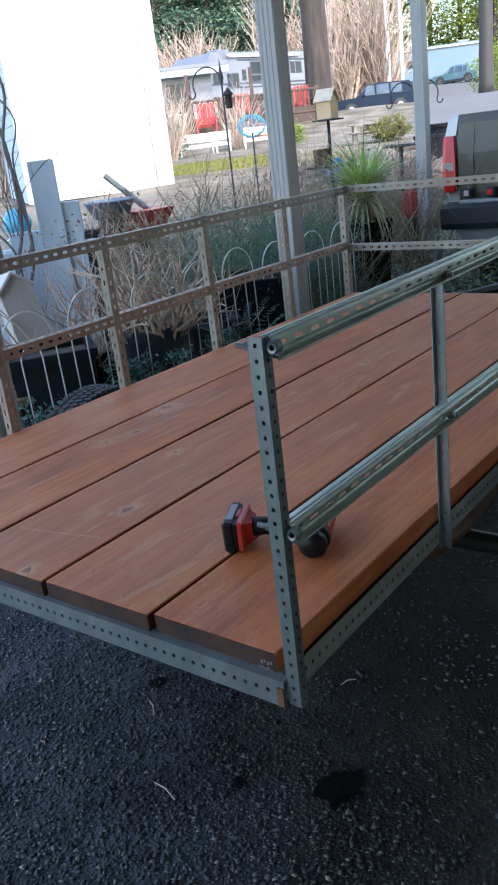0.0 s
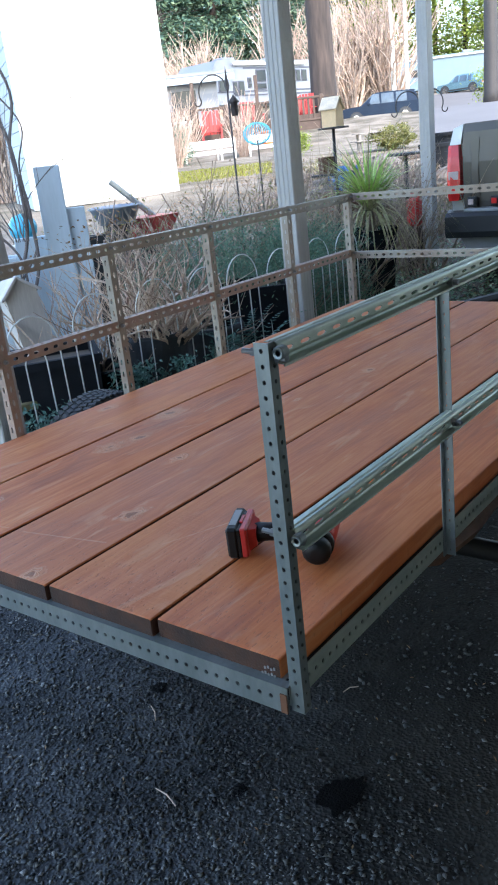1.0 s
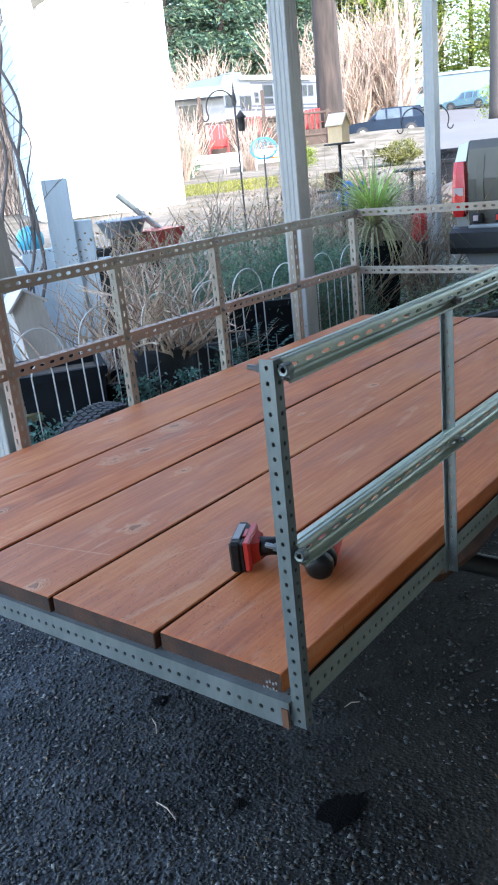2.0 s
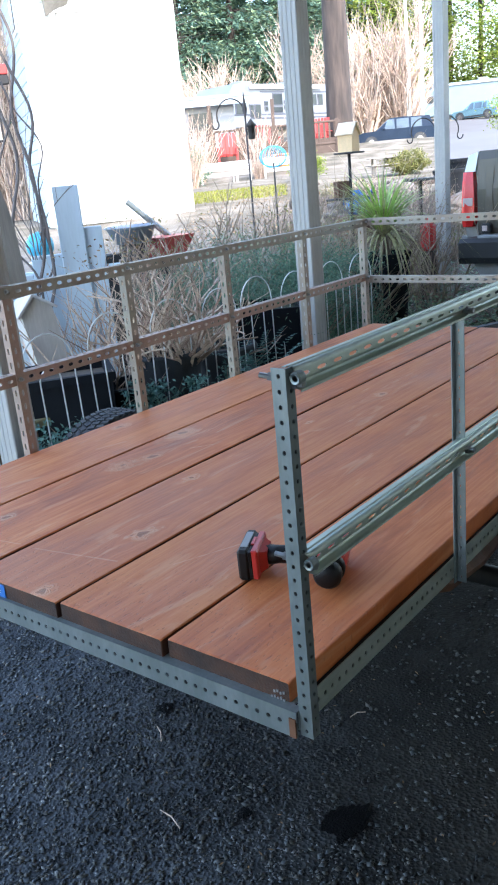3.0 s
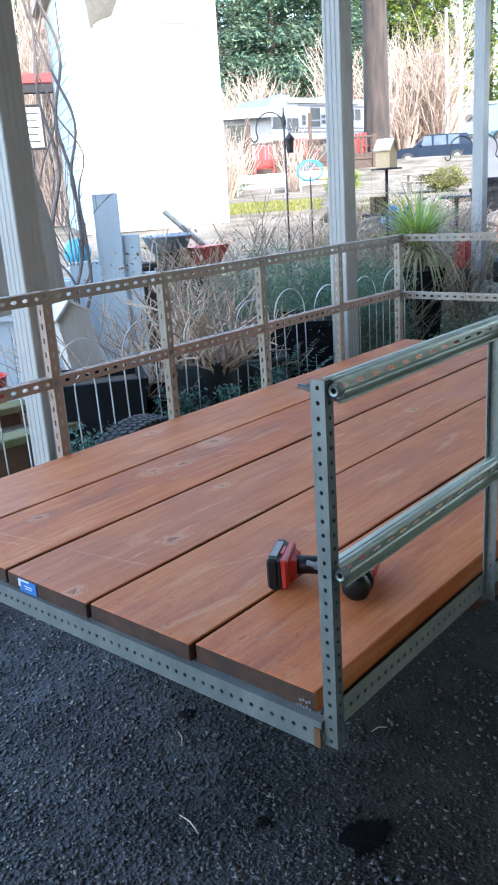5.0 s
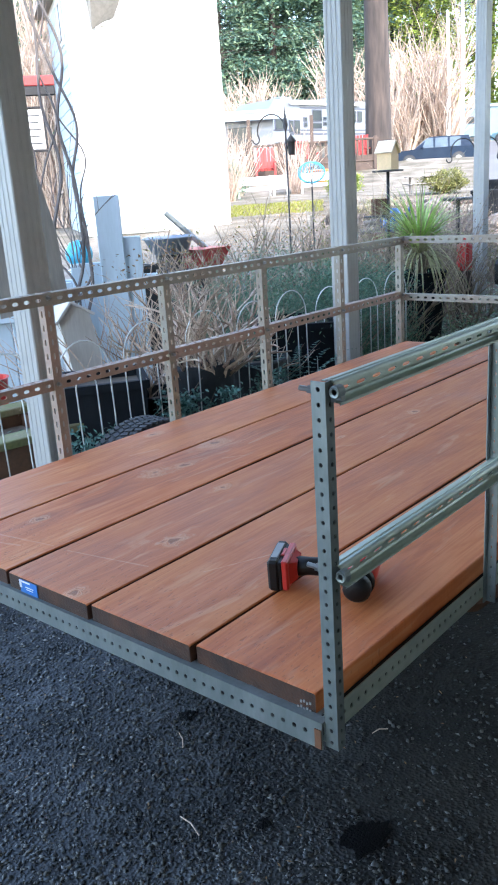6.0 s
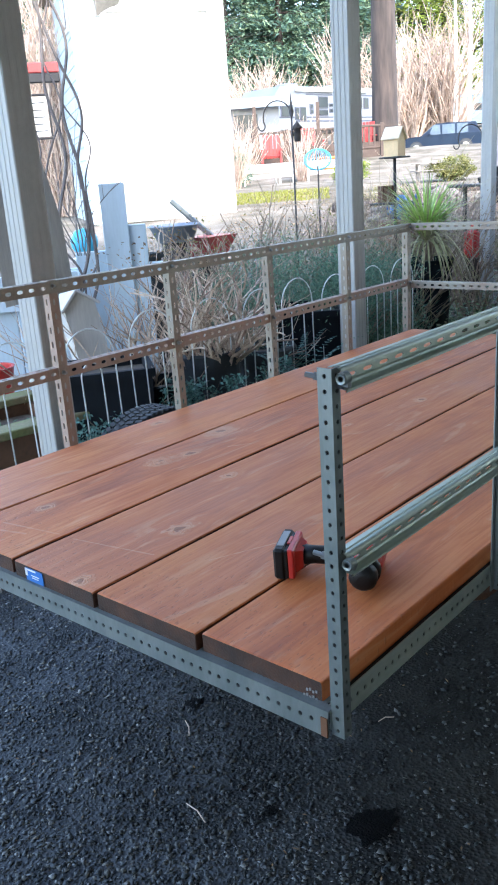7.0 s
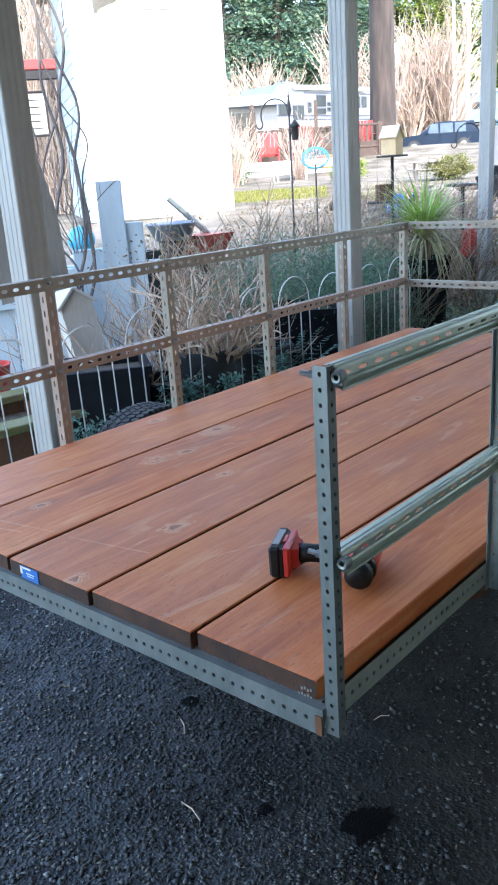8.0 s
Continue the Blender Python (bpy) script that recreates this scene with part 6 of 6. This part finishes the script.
def car(p, yaw, length, tall, label, paint, wagon):
    """A parked car: body, glasshouse with panes, wheels with rims, lamps."""
    m = frame_at(p, yaw)
    t = thing("parked_car", p, label, "car", "parked cars")
    L, w, H = length, 1.8, tall
    belt = H * 0.60
    prof = [(-L / 2, 0.35), (-L / 2 + 0.02, belt * 0.75), (-L / 2 + 0.15, belt * 0.92), (-L * 0.22, belt), (L / 2 - 0.12, belt), (L / 2, belt * 0.8), (L / 2, 0.35), (L / 2 - 0.1, 0.24), (-L / 2 + 0.1, 0.24)]
    body = part("body", lhull(m, [(x, y, z) for x, z in prof for y in (0, w)]), paint, t)
    tail = L / 2 - (0.12 if wagon else 0.55)
    cab = [(-L * 0.24, belt, 0.02), (-L * 0.06, H - 0.03, 0.17), (L * 0.08, H, 0.18), (tail - 0.25, H - 0.05, 0.17), (tail, belt, 0.02)]
    part("cabin", lhull(m, [(x, y, z) for x, z, i in cab for y in (i, w - i)]), paint, t)
    part("sill", lbox(m, (0, -0.006, 0.34), (L * 0.5, 0.03, 0.12), 0.01), M["bumper"], body)
    for x in (-L * 0.31, L * 0.30):
        part("wheel_arch", lhull(m, [(x + 0.42 * math.cos(a), y, 0.33 + 0.42 * math.sin(a)) for a in (i * math.pi / 8 for i in range(9)) for y in (-0.008, 0.03)]), M["bumper"], body)
    spans = ((-0.17, -0.01), (0.01, 0.17), (0.19, 0.33 if wagon else 0.27))
    for a, b_ in spans:
        part("side_window", lhull(m, [(L * a + (0.10 if a < -0.1 else 0), 0.005, belt + 0.03), (L * b_, 0.005, belt + 0.03), (L * a + (0.36 if a < -0.1 else 0.02), 0.145, H - 0.10), (L * b_ - 0.02, 0.145, H - 0.10),
                                      (L * a + 0.1, 0.05, belt + 0.03), (L * b_, 0.05, belt + 0.03)]), M["car_glass"], body)
    part("windscreen", lhull(m, [(-L * 0.235, 0.15, belt + 0.03), (-L * 0.235, w - 0.15, belt + 0.03), (-L * 0.085, 0.25, H - 0.07), (-L * 0.085, w - 0.25, H - 0.07), (-L * 0.20, 0.15, belt + 0.02), (-L * 0.20, w - 0.15, belt + 0.02)]), M["car_glass"], body)
    ay = m.to_3x3() @ Vector((0, 1, 0))
    for x in (-L * 0.31, L * 0.30):
        for y in (0.08, w - 0.08):
            c0 = m @ Vector((x, y, 0.33))
            wh = part("wheel", Shape().tube([c0 - ay * 0.11, c0 - ay * 0.10, c0 + ay * 0.10, c0 + ay * 0.11], [0.29, 0.33, 0.33, 0.29], 24), M["rubber"], t)
            part("rim", Shape().tube([c0 - ay * 0.118, c0 + ay * 0.118], 0.21, 20), M["chrome"], wh)
    part("headlamp", lbox(m, (-L / 2 + 0.06, 0.2, belt * 0.78), (0.14, 0.35, 0.14), 0.03), M["lens_white"], body)
    part("tail_lamp", lbox(m, (L / 2 - 0.04, 0.15, belt * 0.82), (0.1, 0.22, 0.16), 0.03), M["lens_red"], body)
    part("mirror", lbox(m, (-L * 0.15, -0.09, belt + 0.06), (0.14, 0.14, 0.12), 0.03), paint, body)
    return t


car(spot(27.7, 56.0, 0.0), radians(27.7 - 90 + 6), 5.0, 1.75, "dark blue estate car parked beyond the garden", M["suv"], True)
car(spot(22.85, 75.0, 0.0), radians(22.85 - 90 - 28), 4.1, 1.45, "pale blue small car parked by the camper", M["car"], False)
camper(spot(23.9, 80.0), radians(23.9 - 90 + 4), 9.5, 3.0, "pale blue-white camper behind the road", [(-2.2, 1.75, 0.7, 0.6), (-1.4, 1.75, 0.7, 0.6), (3.9, 1.8, 0.5, 0.9)], 0.4, False, "camper_blue")

# the road that crosses behind the garden
road = Shape()
V = Vector((-U.y, U.x, 0))
n = 26
for i in range(n + 1):
    a = i / n
    for wv in range(9):
        u = 17 + 57 * wv / 8
        v = -70 + (70 - 0.145 * u - 0.4) * a
        q = ORIGIN + U * u + V * v
        road.v.append((q.x, q.y, height(q.x, q.y) + 0.09))
for i in range(n):
    for wv in range(8):
        o = i * 9 + wv
        road.f.append((o, o + 1, o + 10, o + 9))
        road.m.append(0)
solo("road", road, M["asphalt"], "pale worn asphalt road in the sun", "road", kind="structure", smooth=True)


def deck_rail():
    p = spot(36.6, 30.0)
    m = frame_at(p, radians(36.6 - 90))
    t = thing("wooden_deck", p, "brown wooden deck with a slatted railing before the camper", "deck")
    part("platform", lbox(m, (0, 1.0, 0.25), (5.6, 2.0, 0.5), 0.01), M["deck_brown"], t)
    part("top_rail", lbox(m, (0, 0, 1.02), (5.6, 0.1, 0.07), 0.01), M["deck_brown"], t)
    part("bottom_rail", lbox(m, (0, 0, 0.32), (5.6, 0.06, 0.06), 0.01), M["deck_brown"], t)
    for k in range(6):
        part("post", lbox(m, (-2.7 + k * 1.08, 0, 0.95 if k in (1, 3) else 0.55), (0.12, 0.12, 1.9 if k in (1, 3) else 1.1), 0.01), M["deck_brown"], t)
    for k in range(30):
        part("baluster", lbox(m, (-2.6 + k * 0.18, 0, 0.67), (0.07, 0.035, 0.70), 0.005), M["deck_brown"], t)


deck_rail()


def adirondack(p, yaw, mat, label, name="garden_chair", scale=1.0, group="garden chairs"):
    m = frame_at(p, yaw) @ Matrix.Scale(scale, 4)
    t = thing(name, p, label, "chair", group)

    def b3(nm, c, s):
        part(nm, Shape().box(m @ Vector(c), [x * scale for x in s], 0.008, m.to_3x3().normalized()), mat, t)
    for k in range(5):
        b3("back_slat", (-0.24 + k * 0.12, 0.35, 0.68), (0.10, 0.025, 0.75))
    for k in range(4):
        b3("seat_slat", (0, -0.2 + k * 0.13, 0.38), (0.58, 0.11, 0.025))
    for sx in (-1, 1):
        b3("arm", (sx * 0.34, 0.0, 0.58), (0.12, 0.7, 0.025))
        b3("leg", (sx * 0.32, -0.28, 0.29), (0.05, 0.09, 0.58))
        b3("leg", (sx * 0.30, 0.30, 0.25), (0.05, 0.09, 0.50))
    return t


for az, d, yw in ((33.2, 31.0, 10), (32.6, 31.5, -20), (38.7, 29.0, 0), (36.0, 31.0, 25)):
    adirondack(spot(az, d), radians(az - 90 + yw), M["red_paint"], "red slatted garden chair in the sun", group="red chairs", name="garden_chair")


def bench(p, yaw, w, label):
    m = frame_at(p, yaw) @ Matrix.Scale(0.62, 4)
    w = w / 0.62
    t = thing("garden_bench", p, label, "bench", "white benches")
    for k in range(3):
        part("back_slat", lbox(m, (0, 0.2, 0.58 + k * 0.13), (w, 0.025, 0.10), 0.006), M["white_wood"], t)
    for k in range(3):
        part("seat_slat", lbox(m, (0, -0.2 + k * 0.14, 0.43), (w, 0.12, 0.025), 0.006), M["white_wood"], t)
    for sx in (-1, 1):
        part("leg", lbox(m, (sx * (w / 2 - 0.05), 0.2, 0.45), (0.07, 0.06, 0.9), 0.006), M["white_wood"], t)
        part("leg", lbox(m, (sx * (w / 2 - 0.05), -0.22, 0.21), (0.07, 0.06, 0.42), 0.006), M["white_wood"], t)
    part("apron", lbox(m, (0, -0.24, 0.34), (w, 0.03, 0.12), 0.006), M["white_wood"], t)


bench(spot(39.4, 24.0), radians(39.4 - 90), 1.05, "white slatted wooden garden bench on the lawn")
bench(spot(37.9, 24.4), radians(37.9 - 90), 0.55, "small white wooden garden seat on the lawn")
bench(spot(35.0, 24.5), radians(35.0 - 90), 1.2, "white wooden bench behind the ornament")
p = spot(28.3, 19.0)
m = frame_at(p, radians(28 - 90 + 12)) @ Matrix.Scale(0.5, 4)
t = thing("picnic_table", p, "low grey wooden garden table with benches", "table")
for k in range(5):
    part("top_board", lbox(m, (0, -0.3 + k * 0.15, 0.75), (1.7, 0.14, 0.035), 0.005), M["grey_wood"], t)
for y in (-0.65, 0.65):
    part("seat_board", lbox(m, (0, y, 0.45), (1.7, 0.26, 0.035), 0.005), M["grey_wood"], t)
for x in (-0.6, 0.6):
    part("leg", lbox(m, (x, 0.3, 0.37), (0.09, 0.04, 0.74), 0.004), M["grey_wood"], t)
    part("leg", lbox(m, (x, -0.3, 0.37), (0.09, 0.04, 0.74), 0.004), M["grey_wood"], t)
    part("brace", lbox(m, (x, 0, 0.42), (0.09, 1.3, 0.04), 0.004), M["grey_wood"], t)
for k, (az, d, w_) in enumerate(((30.8, 13.0, 0.9), (33.2, 12.0, 0.7), (26.8, 14.5, 0.8))):
    p = spot(az, d)
    s = Shape()
    a = radians(az - 70)
    s.tube([p + Vector((math.cos(a) * w_ * q, math.sin(a) * w_ * q, 0.06)) for q in (-0.5, -0.2, 0.2, 0.5)], [0.07, 0.08, 0.075, 0.06], 10)
    solo("cut_log", s, M["bark"], "short cut log lying in the yard", "log", "cut logs", smooth=True)
for k, (az, d, r) in enumerate(((24.6, 15, 0.30), (23.4, 11.0, 0.28), (24.2, 10.0, 0.22), (27.5, 12.0, 0.35), (29.3, 10.5, 0.2))):
    p = spot(az, d)
    g = random.Random(k)
    pts = [p + Vector((math.cos(a) * r * g.uniform(0.7, 1.1) * math.cos(e), math.sin(a) * r * g.uniform(0.7, 1.1) * math.cos(e), r * 0.75 * math.sin(e) * g.uniform(0.8, 1.1))) for a in (i * 0.52 for i in range(12)) for e in (-0.2, 0.35, 0.9, 1.4)]
    solo("garden_boulder", Shape().hull(pts), M["boulder"], "brown-grey boulder at the edge of the drive", "rock", "boulders")


def tree(name, p, tall, crown_r, crown_from, leaves, size, seed, mat, label, trunk_r, lean=0.0, clumps=90, cone=True, group="evergreen trees", bark="bark"):
    """A tapered trunk with limbs, and leaf sprays along the limbs with gaps between."""
    g = random.Random(seed)
    t = thing(name, p, label, "tree", group)
    tr = Shape()
    pts = [p + Vector((lean * q * tall + 0.1 * g.uniform(-1, 1) * q, 0.1 * g.uniform(-1, 1) * q, tall * q - 0.1)) for q in (0, 0.03, 0.1, 0.25, 0.4, 0.55, 0.7, 0.85, 1.0)]
    tr.tube(pts, [trunk_r * k for k in (1.25, 1.08, 1.0, 0.92, 0.8, 0.62, 0.45, 0.28, 0.05)], 14)
    part("trunk", tr, M[bark], t, smooth=True)
    if leaves:
        fol, limbs = Shape(), Shape()
        per = max(1, leaves // clumps)
        for k in range(clumps):
            q = crown_from + (1 - crown_from) * g.random() ** 1.15
            r = crown_r * ((1 - (q - crown_from) / (1 - crown_from)) * 0.9 + 0.12 if cone else math.sin(math.pi * min(1, (q - crown_from) / (1 - crown_from) * 0.85 + 0.12)))
            a = g.uniform(0, 2 * math.pi)
            o = p + Vector((lean * q * tall, 0, q * tall))
            tip = o + Vector((math.cos(a) * r, math.sin(a) * r, -r * 0.18 if cone else r * 0.35)) * g.uniform(0.75, 1.1)
            limbs.tube([o, (o + tip) / 2 + Vector((0, 0, 0.05 * r)), tip], [trunk_r * 0.16, trunk_r * 0.10, trunk_r * 0.02], 4, False)
            for i in range(per):
                w = g.uniform(0.25, 1.05)
                c = o.lerp(tip, w) + Vector((g.gauss(0, 1), g.gauss(0, 1), g.gauss(0, 0.6))) * crown_r * 0.10
                leaf(fol, c, (math.cos(a) + g.uniform(-0.9, 0.9), math.sin(a) + g.uniform(-0.9, 0.9), g.uniform(-0.8, 0.4)), (g.uniform(-1, 1), g.uniform(-1, 1), 1), size * g.uniform(0.5, 1.4), size * 0.42 * g.uniform(0.6, 1.3))
        part("branching", limbs, M["bark"], t)
        part("crown", fol, mat, t)
    return t


# the big trunk beside the birdhouse, and the dark trunk by the road
tree("fir_tree", spot(31.25, 32.0), 26.0, 4.5, 0.42, 2600, 0.5, 301, M["leaf_tree"], "tall fir with a bare reddish trunk", 0.44)
tree("fir_tree", spot(20.9, 46.0), 26.0, 4.0, 0.45, 1600, 0.5, 302, M["leaf_tree"], "straight dark fir trunk beside the road", 0.34, bark="dark_iron")
far = [(19.0, 118, 30, 7), (29.0, 120, 32, 7), (31.6, 108, 30, 7), (34.0, 96, 29, 6.5), (36.0, 104, 31, 7), (37.8, 92, 28, 6.5), (39.6, 100, 30, 7), (41.2, 90, 28, 6.5), (43.0, 98, 30, 7), (45.5, 104, 30, 7), (48.5, 100, 29, 7), (51.5, 96, 28, 7), (54.5, 100, 29, 7), (58.0, 98, 28, 7), (33.0, 122, 33, 7), (38.8, 118, 33, 7)]
for k, (az, d, h_, r) in enumerate(far):
    tree("fir_tree", spot(az, d), h_, r, 0.06, 16000, 0.62, 320 + k, M["leaf_tree"], "dense dark green fir at the back of the lot", 0.4, clumps=200)
for k, (az, d, h_, r) in enumerate(((26.0, 100, 20, 6.5), (24.2, 108, 24, 7), (22.4, 102, 22, 7), (20.4, 96, 20, 6.5), (27.6, 112, 24, 6), (18.2, 100, 22, 7), (28.7, 104, 26, 6.5), (30.3, 110, 28, 7))):
    tree("leafy_tree", spot(az, d), h_, r, 0.05, 10000, 0.45, 360 + k, M["leaf_spring"], "sunlit yellow-green tree beyond the camper", 0.3, cone=False, clumps=130, group="sunlit trees")
tree("leafy_tree", spot(42.6, 27.0), 7.5, 2.0, 0.25, 6000, 0.07, 381, M["leaf_tree"], "young green tree beside the white outbuilding", 0.10, cone=False, group="sunlit trees")
for k, (az, d, h_, n_, sp) in enumerate(((29.6, 64, 8.2, 46, 3.4), (28.4, 66, 9.2, 56, 3.8), (27.3, 65, 8.6, 48, 3.4), (30.6, 68, 8.0, 36, 2.8), (39.0, 66, 6.6, 110, 3.6), (33.6, 70, 9.5, 40, 2.4), (54.2, 17, 5.4, 110, 1.9), (52.6, 16, 5.6, 60, 1.5))):
    p = spot(az, d)
    t = thing("bare_tree", p, "pale bare many-stemmed tree in the sun", "tree", "bare trees")
    part("branching", twigs(Shape(), p, n_, sp, h_, 0.085 if d > 20 else 0.022, 400 + k, 8, 7), M["twig_pale"], t)
for az, d, h_, r in ((26.85, 63, 9.5, 0.16), (26.0, 63, 11.5, 0.15)):
    p = spot(az, d)
    t = thing("birch_trunk", p, "slim pale birch trunk in the sun", "tree", "pale trunks")
    part("trunk", Shape().tube([p, p + Vector((0.1, 0, h_ * 0.5)), p + Vector((0.05, 0.1, h_))], [r, r * 0.85, r * 0.5], 10), M["white_wood"], t, smooth=True)
    part("twig_crown", twigs(Shape(), p + Vector((0, 0, h_ * 0.5)), 14, 1.2, h_ * 0.5, 0.03, 420 + int(az), 6, 4), M["twig_pale"], t)
# sunny bushes
for k, (az, d, rx, rz, mat) in enumerate(((27.1, 19.0, 0.46, 0.24, "leaf_olive"), (19.9, 55.0, 2.0, 1.6, "leaf_spring"), (33.6, 20.0, 0.4, 0.3, "leaf_spring"), (41.0, 23.0, 0.4, 0.5, "leaf_tree"))):
    p = spot(az, d)
    t = thing("garden_bush", p, "rounded sunlit bush beyond the garden", "bush", "sunny bushes")
    part("branching", twigs(Shape(), p, 20, rx * 0.8, rz * 1.5, 0.02, 440 + k), M["twig_grey"], t)
    part("foliage", leaf_cloud(Shape(), p + Vector((0, 0, rz)), (rx, rx, rz), 4200, 0.07 * rx + 0.025, 450 + k, 60, 0.45), M[mat], t)
for k, (az, d) in enumerate(((40.6, 25.5), (41.2, 22.0), (36.8, 25.0))):
    p = spot(az, d)
    t = thing("bare_shrub", p, "pale pinkish bare shrub in the sun", "shrub", "bare shrubs")
    part("branching", twigs(Shape(), p, 50, 0.8, 1.9, 0.012, 470 + k, 6, 4), M["twig_pale"], t)
# lawn blades in the sunny strip
s = Shape()
g = random.Random(88)
for i in range(5000):
    p = spot(g.uniform(35, 43), g.uniform(15, 19))
    a = g.uniform(0, 6.28)
    leaf(s, p, (math.cos(a) * 0.5, math.sin(a) * 0.5, 1), (math.sin(a), math.cos(a), 0.2), g.uniform(0.025, 0.06), 0.015)
solo("lawn", s, M["grass"], "short sunlit yellow-green lawn grass", "grass", kind="stuff")

# ---- gravel, stains and litter on the stand ----
STAIN = [(0.318, 0.142, 0.050, 0.038), (0.272, 0.162, 0.030, 0.026), (0.363, 0.118, 0.022, 0.016)]


def in_stain(x, y):
    return any(((x - a) / r1) ** 2 + ((y - b) / r2) ** 2 < 1 + 0.5 * noise.noise(Vector((x * 60, y * 60, 1))) for a, b, r1, r2 in STAIN)


s = Shape()
g = random.Random(99)
octa = [(1, 0, 0), (-1, 0, 0), (0, 1, 0), (0, -1, 0), (0, 0, 1), (0, 0, -1)]
tri = [(0, 2, 4), (2, 1, 4), (1, 3, 4), (3, 0, 4), (2, 0, 5), (1, 2, 5), (3, 1, 5), (0, 3, 5)]
for i in range(62000):
    u = 0.5 + 2.3 * g.random() ** 1.5
    v = g.uniform(-1.0, 1.15) * (0.30 + 0.34 * u)
    q = ORIGIN + U * u + V * v
    if in_stain(q.x, q.y):
        continue
    # fewer stones where the earth colour is darkened for the dimmer side
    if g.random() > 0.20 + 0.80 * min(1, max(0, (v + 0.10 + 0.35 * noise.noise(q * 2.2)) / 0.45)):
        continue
    r = 0.0020 + 0.0052 * g.random() ** 2.2
    a = g.uniform(0, 6.28)
    ca, sa = math.cos(a), math.sin(a)
    kx, ky, kz = g.uniform(0.8, 1.5), g.uniform(0.6, 1.0), g.uniform(0.45, 0.8)
    pts = []
    for x, y, z in octa:
        j = g.uniform(0.75, 1.25)
        x, y, z = x * r * kx * j + g.uniform(-0.3, 0.3) * r, y * r * ky * j + g.uniform(-0.3, 0.3) * r, z * r * kz * j
        pts.append((q.x + x * ca - y * sa, q.y + x * sa + y * ca, r * 0.25 + z))
    s.add(pts, tri)
solo("gravel", s, M["stone"], "dark crushed gravel scattered on the packed stand", "gravel", kind="stuff", smooth=True)


def oil_stain(x, y, rx, ry, seed, label):
    """A wet patch with a ragged rim, a film over the packed stones."""
    n = 72
    rim = []
    for k in range(n):
        a = 2 * math.pi * k / n
        d = Vector((math.cos(a), math.sin(a), 0))
        q = 1 + 0.75 * noise.noise(d * 1.3 + Vector((0, 0, seed))) + 0.30 * noise.noise(d * 5 + Vector((0, 0, seed)))
        rim.append((x + d.x * rx * q, y + d.y * ry * q, 0.0035))
    film = Shape().add(rim + [(x, y, 0.0060)], [(k, (k + 1) % n, n) for k in range(n)])
    solo("oil_stain", film, M["oil"], label, "stain", "oil stains", "stuff")


oil_stain(0.310, 0.143, 0.056, 0.036, 5.0, "black oily wet patch on the gravel")
oil_stain(0.395, 0.700, 0.022, 0.018, 8.0, "small dark damp spot on the gravel")
oil_stain(0.225, 0.328, 0.018, 0.013, 3.0, "small dark damp spot on the gravel")
for k, (x, y, L, a) in enumerate(((0.311, 0.639, 0.057, 0.93), (0.130, 0.4375, 0.069, 1.35), (0.60, 0.285, 0.04, 2.6), (0.55, -0.30, 0.06, 1.2))):
    d = Vector((math.cos(a), math.sin(a), 0))
    s = Shape().tube([Vector((x, y, 0.009)) - d * L / 2, Vector((x, y, 0.012)) + Vector((d.y, -d.x, 0)) * 0.004, Vector((x, y, 0.009)) + d * L / 2], [0.0012, 0.0016, 0.001], 5)
    solo("fallen_twig", s, M["twig_pale"], "small pale dry twig on the gravel", "twig", "fallen twigs")
s = Shape()
for i in range(260):
    u, v = 0.5 + 2.0 * g.random(), g.uniform(-0.9, 0.9)
    q = ORIGIN + U * u + V * v
    a = g.uniform(0, 6.28)
    leaf(s, (q.x, q.y, 0.008), (math.cos(a), math.sin(a), g.uniform(-0.1, 0.3)), (0, 0, 1), g.uniform(0.006, 0.016), 0.004)
solo("dry_bits", s, M["dry_leaf"], "tiny dry leaf bits on the gravel", "litter", kind="stuff")
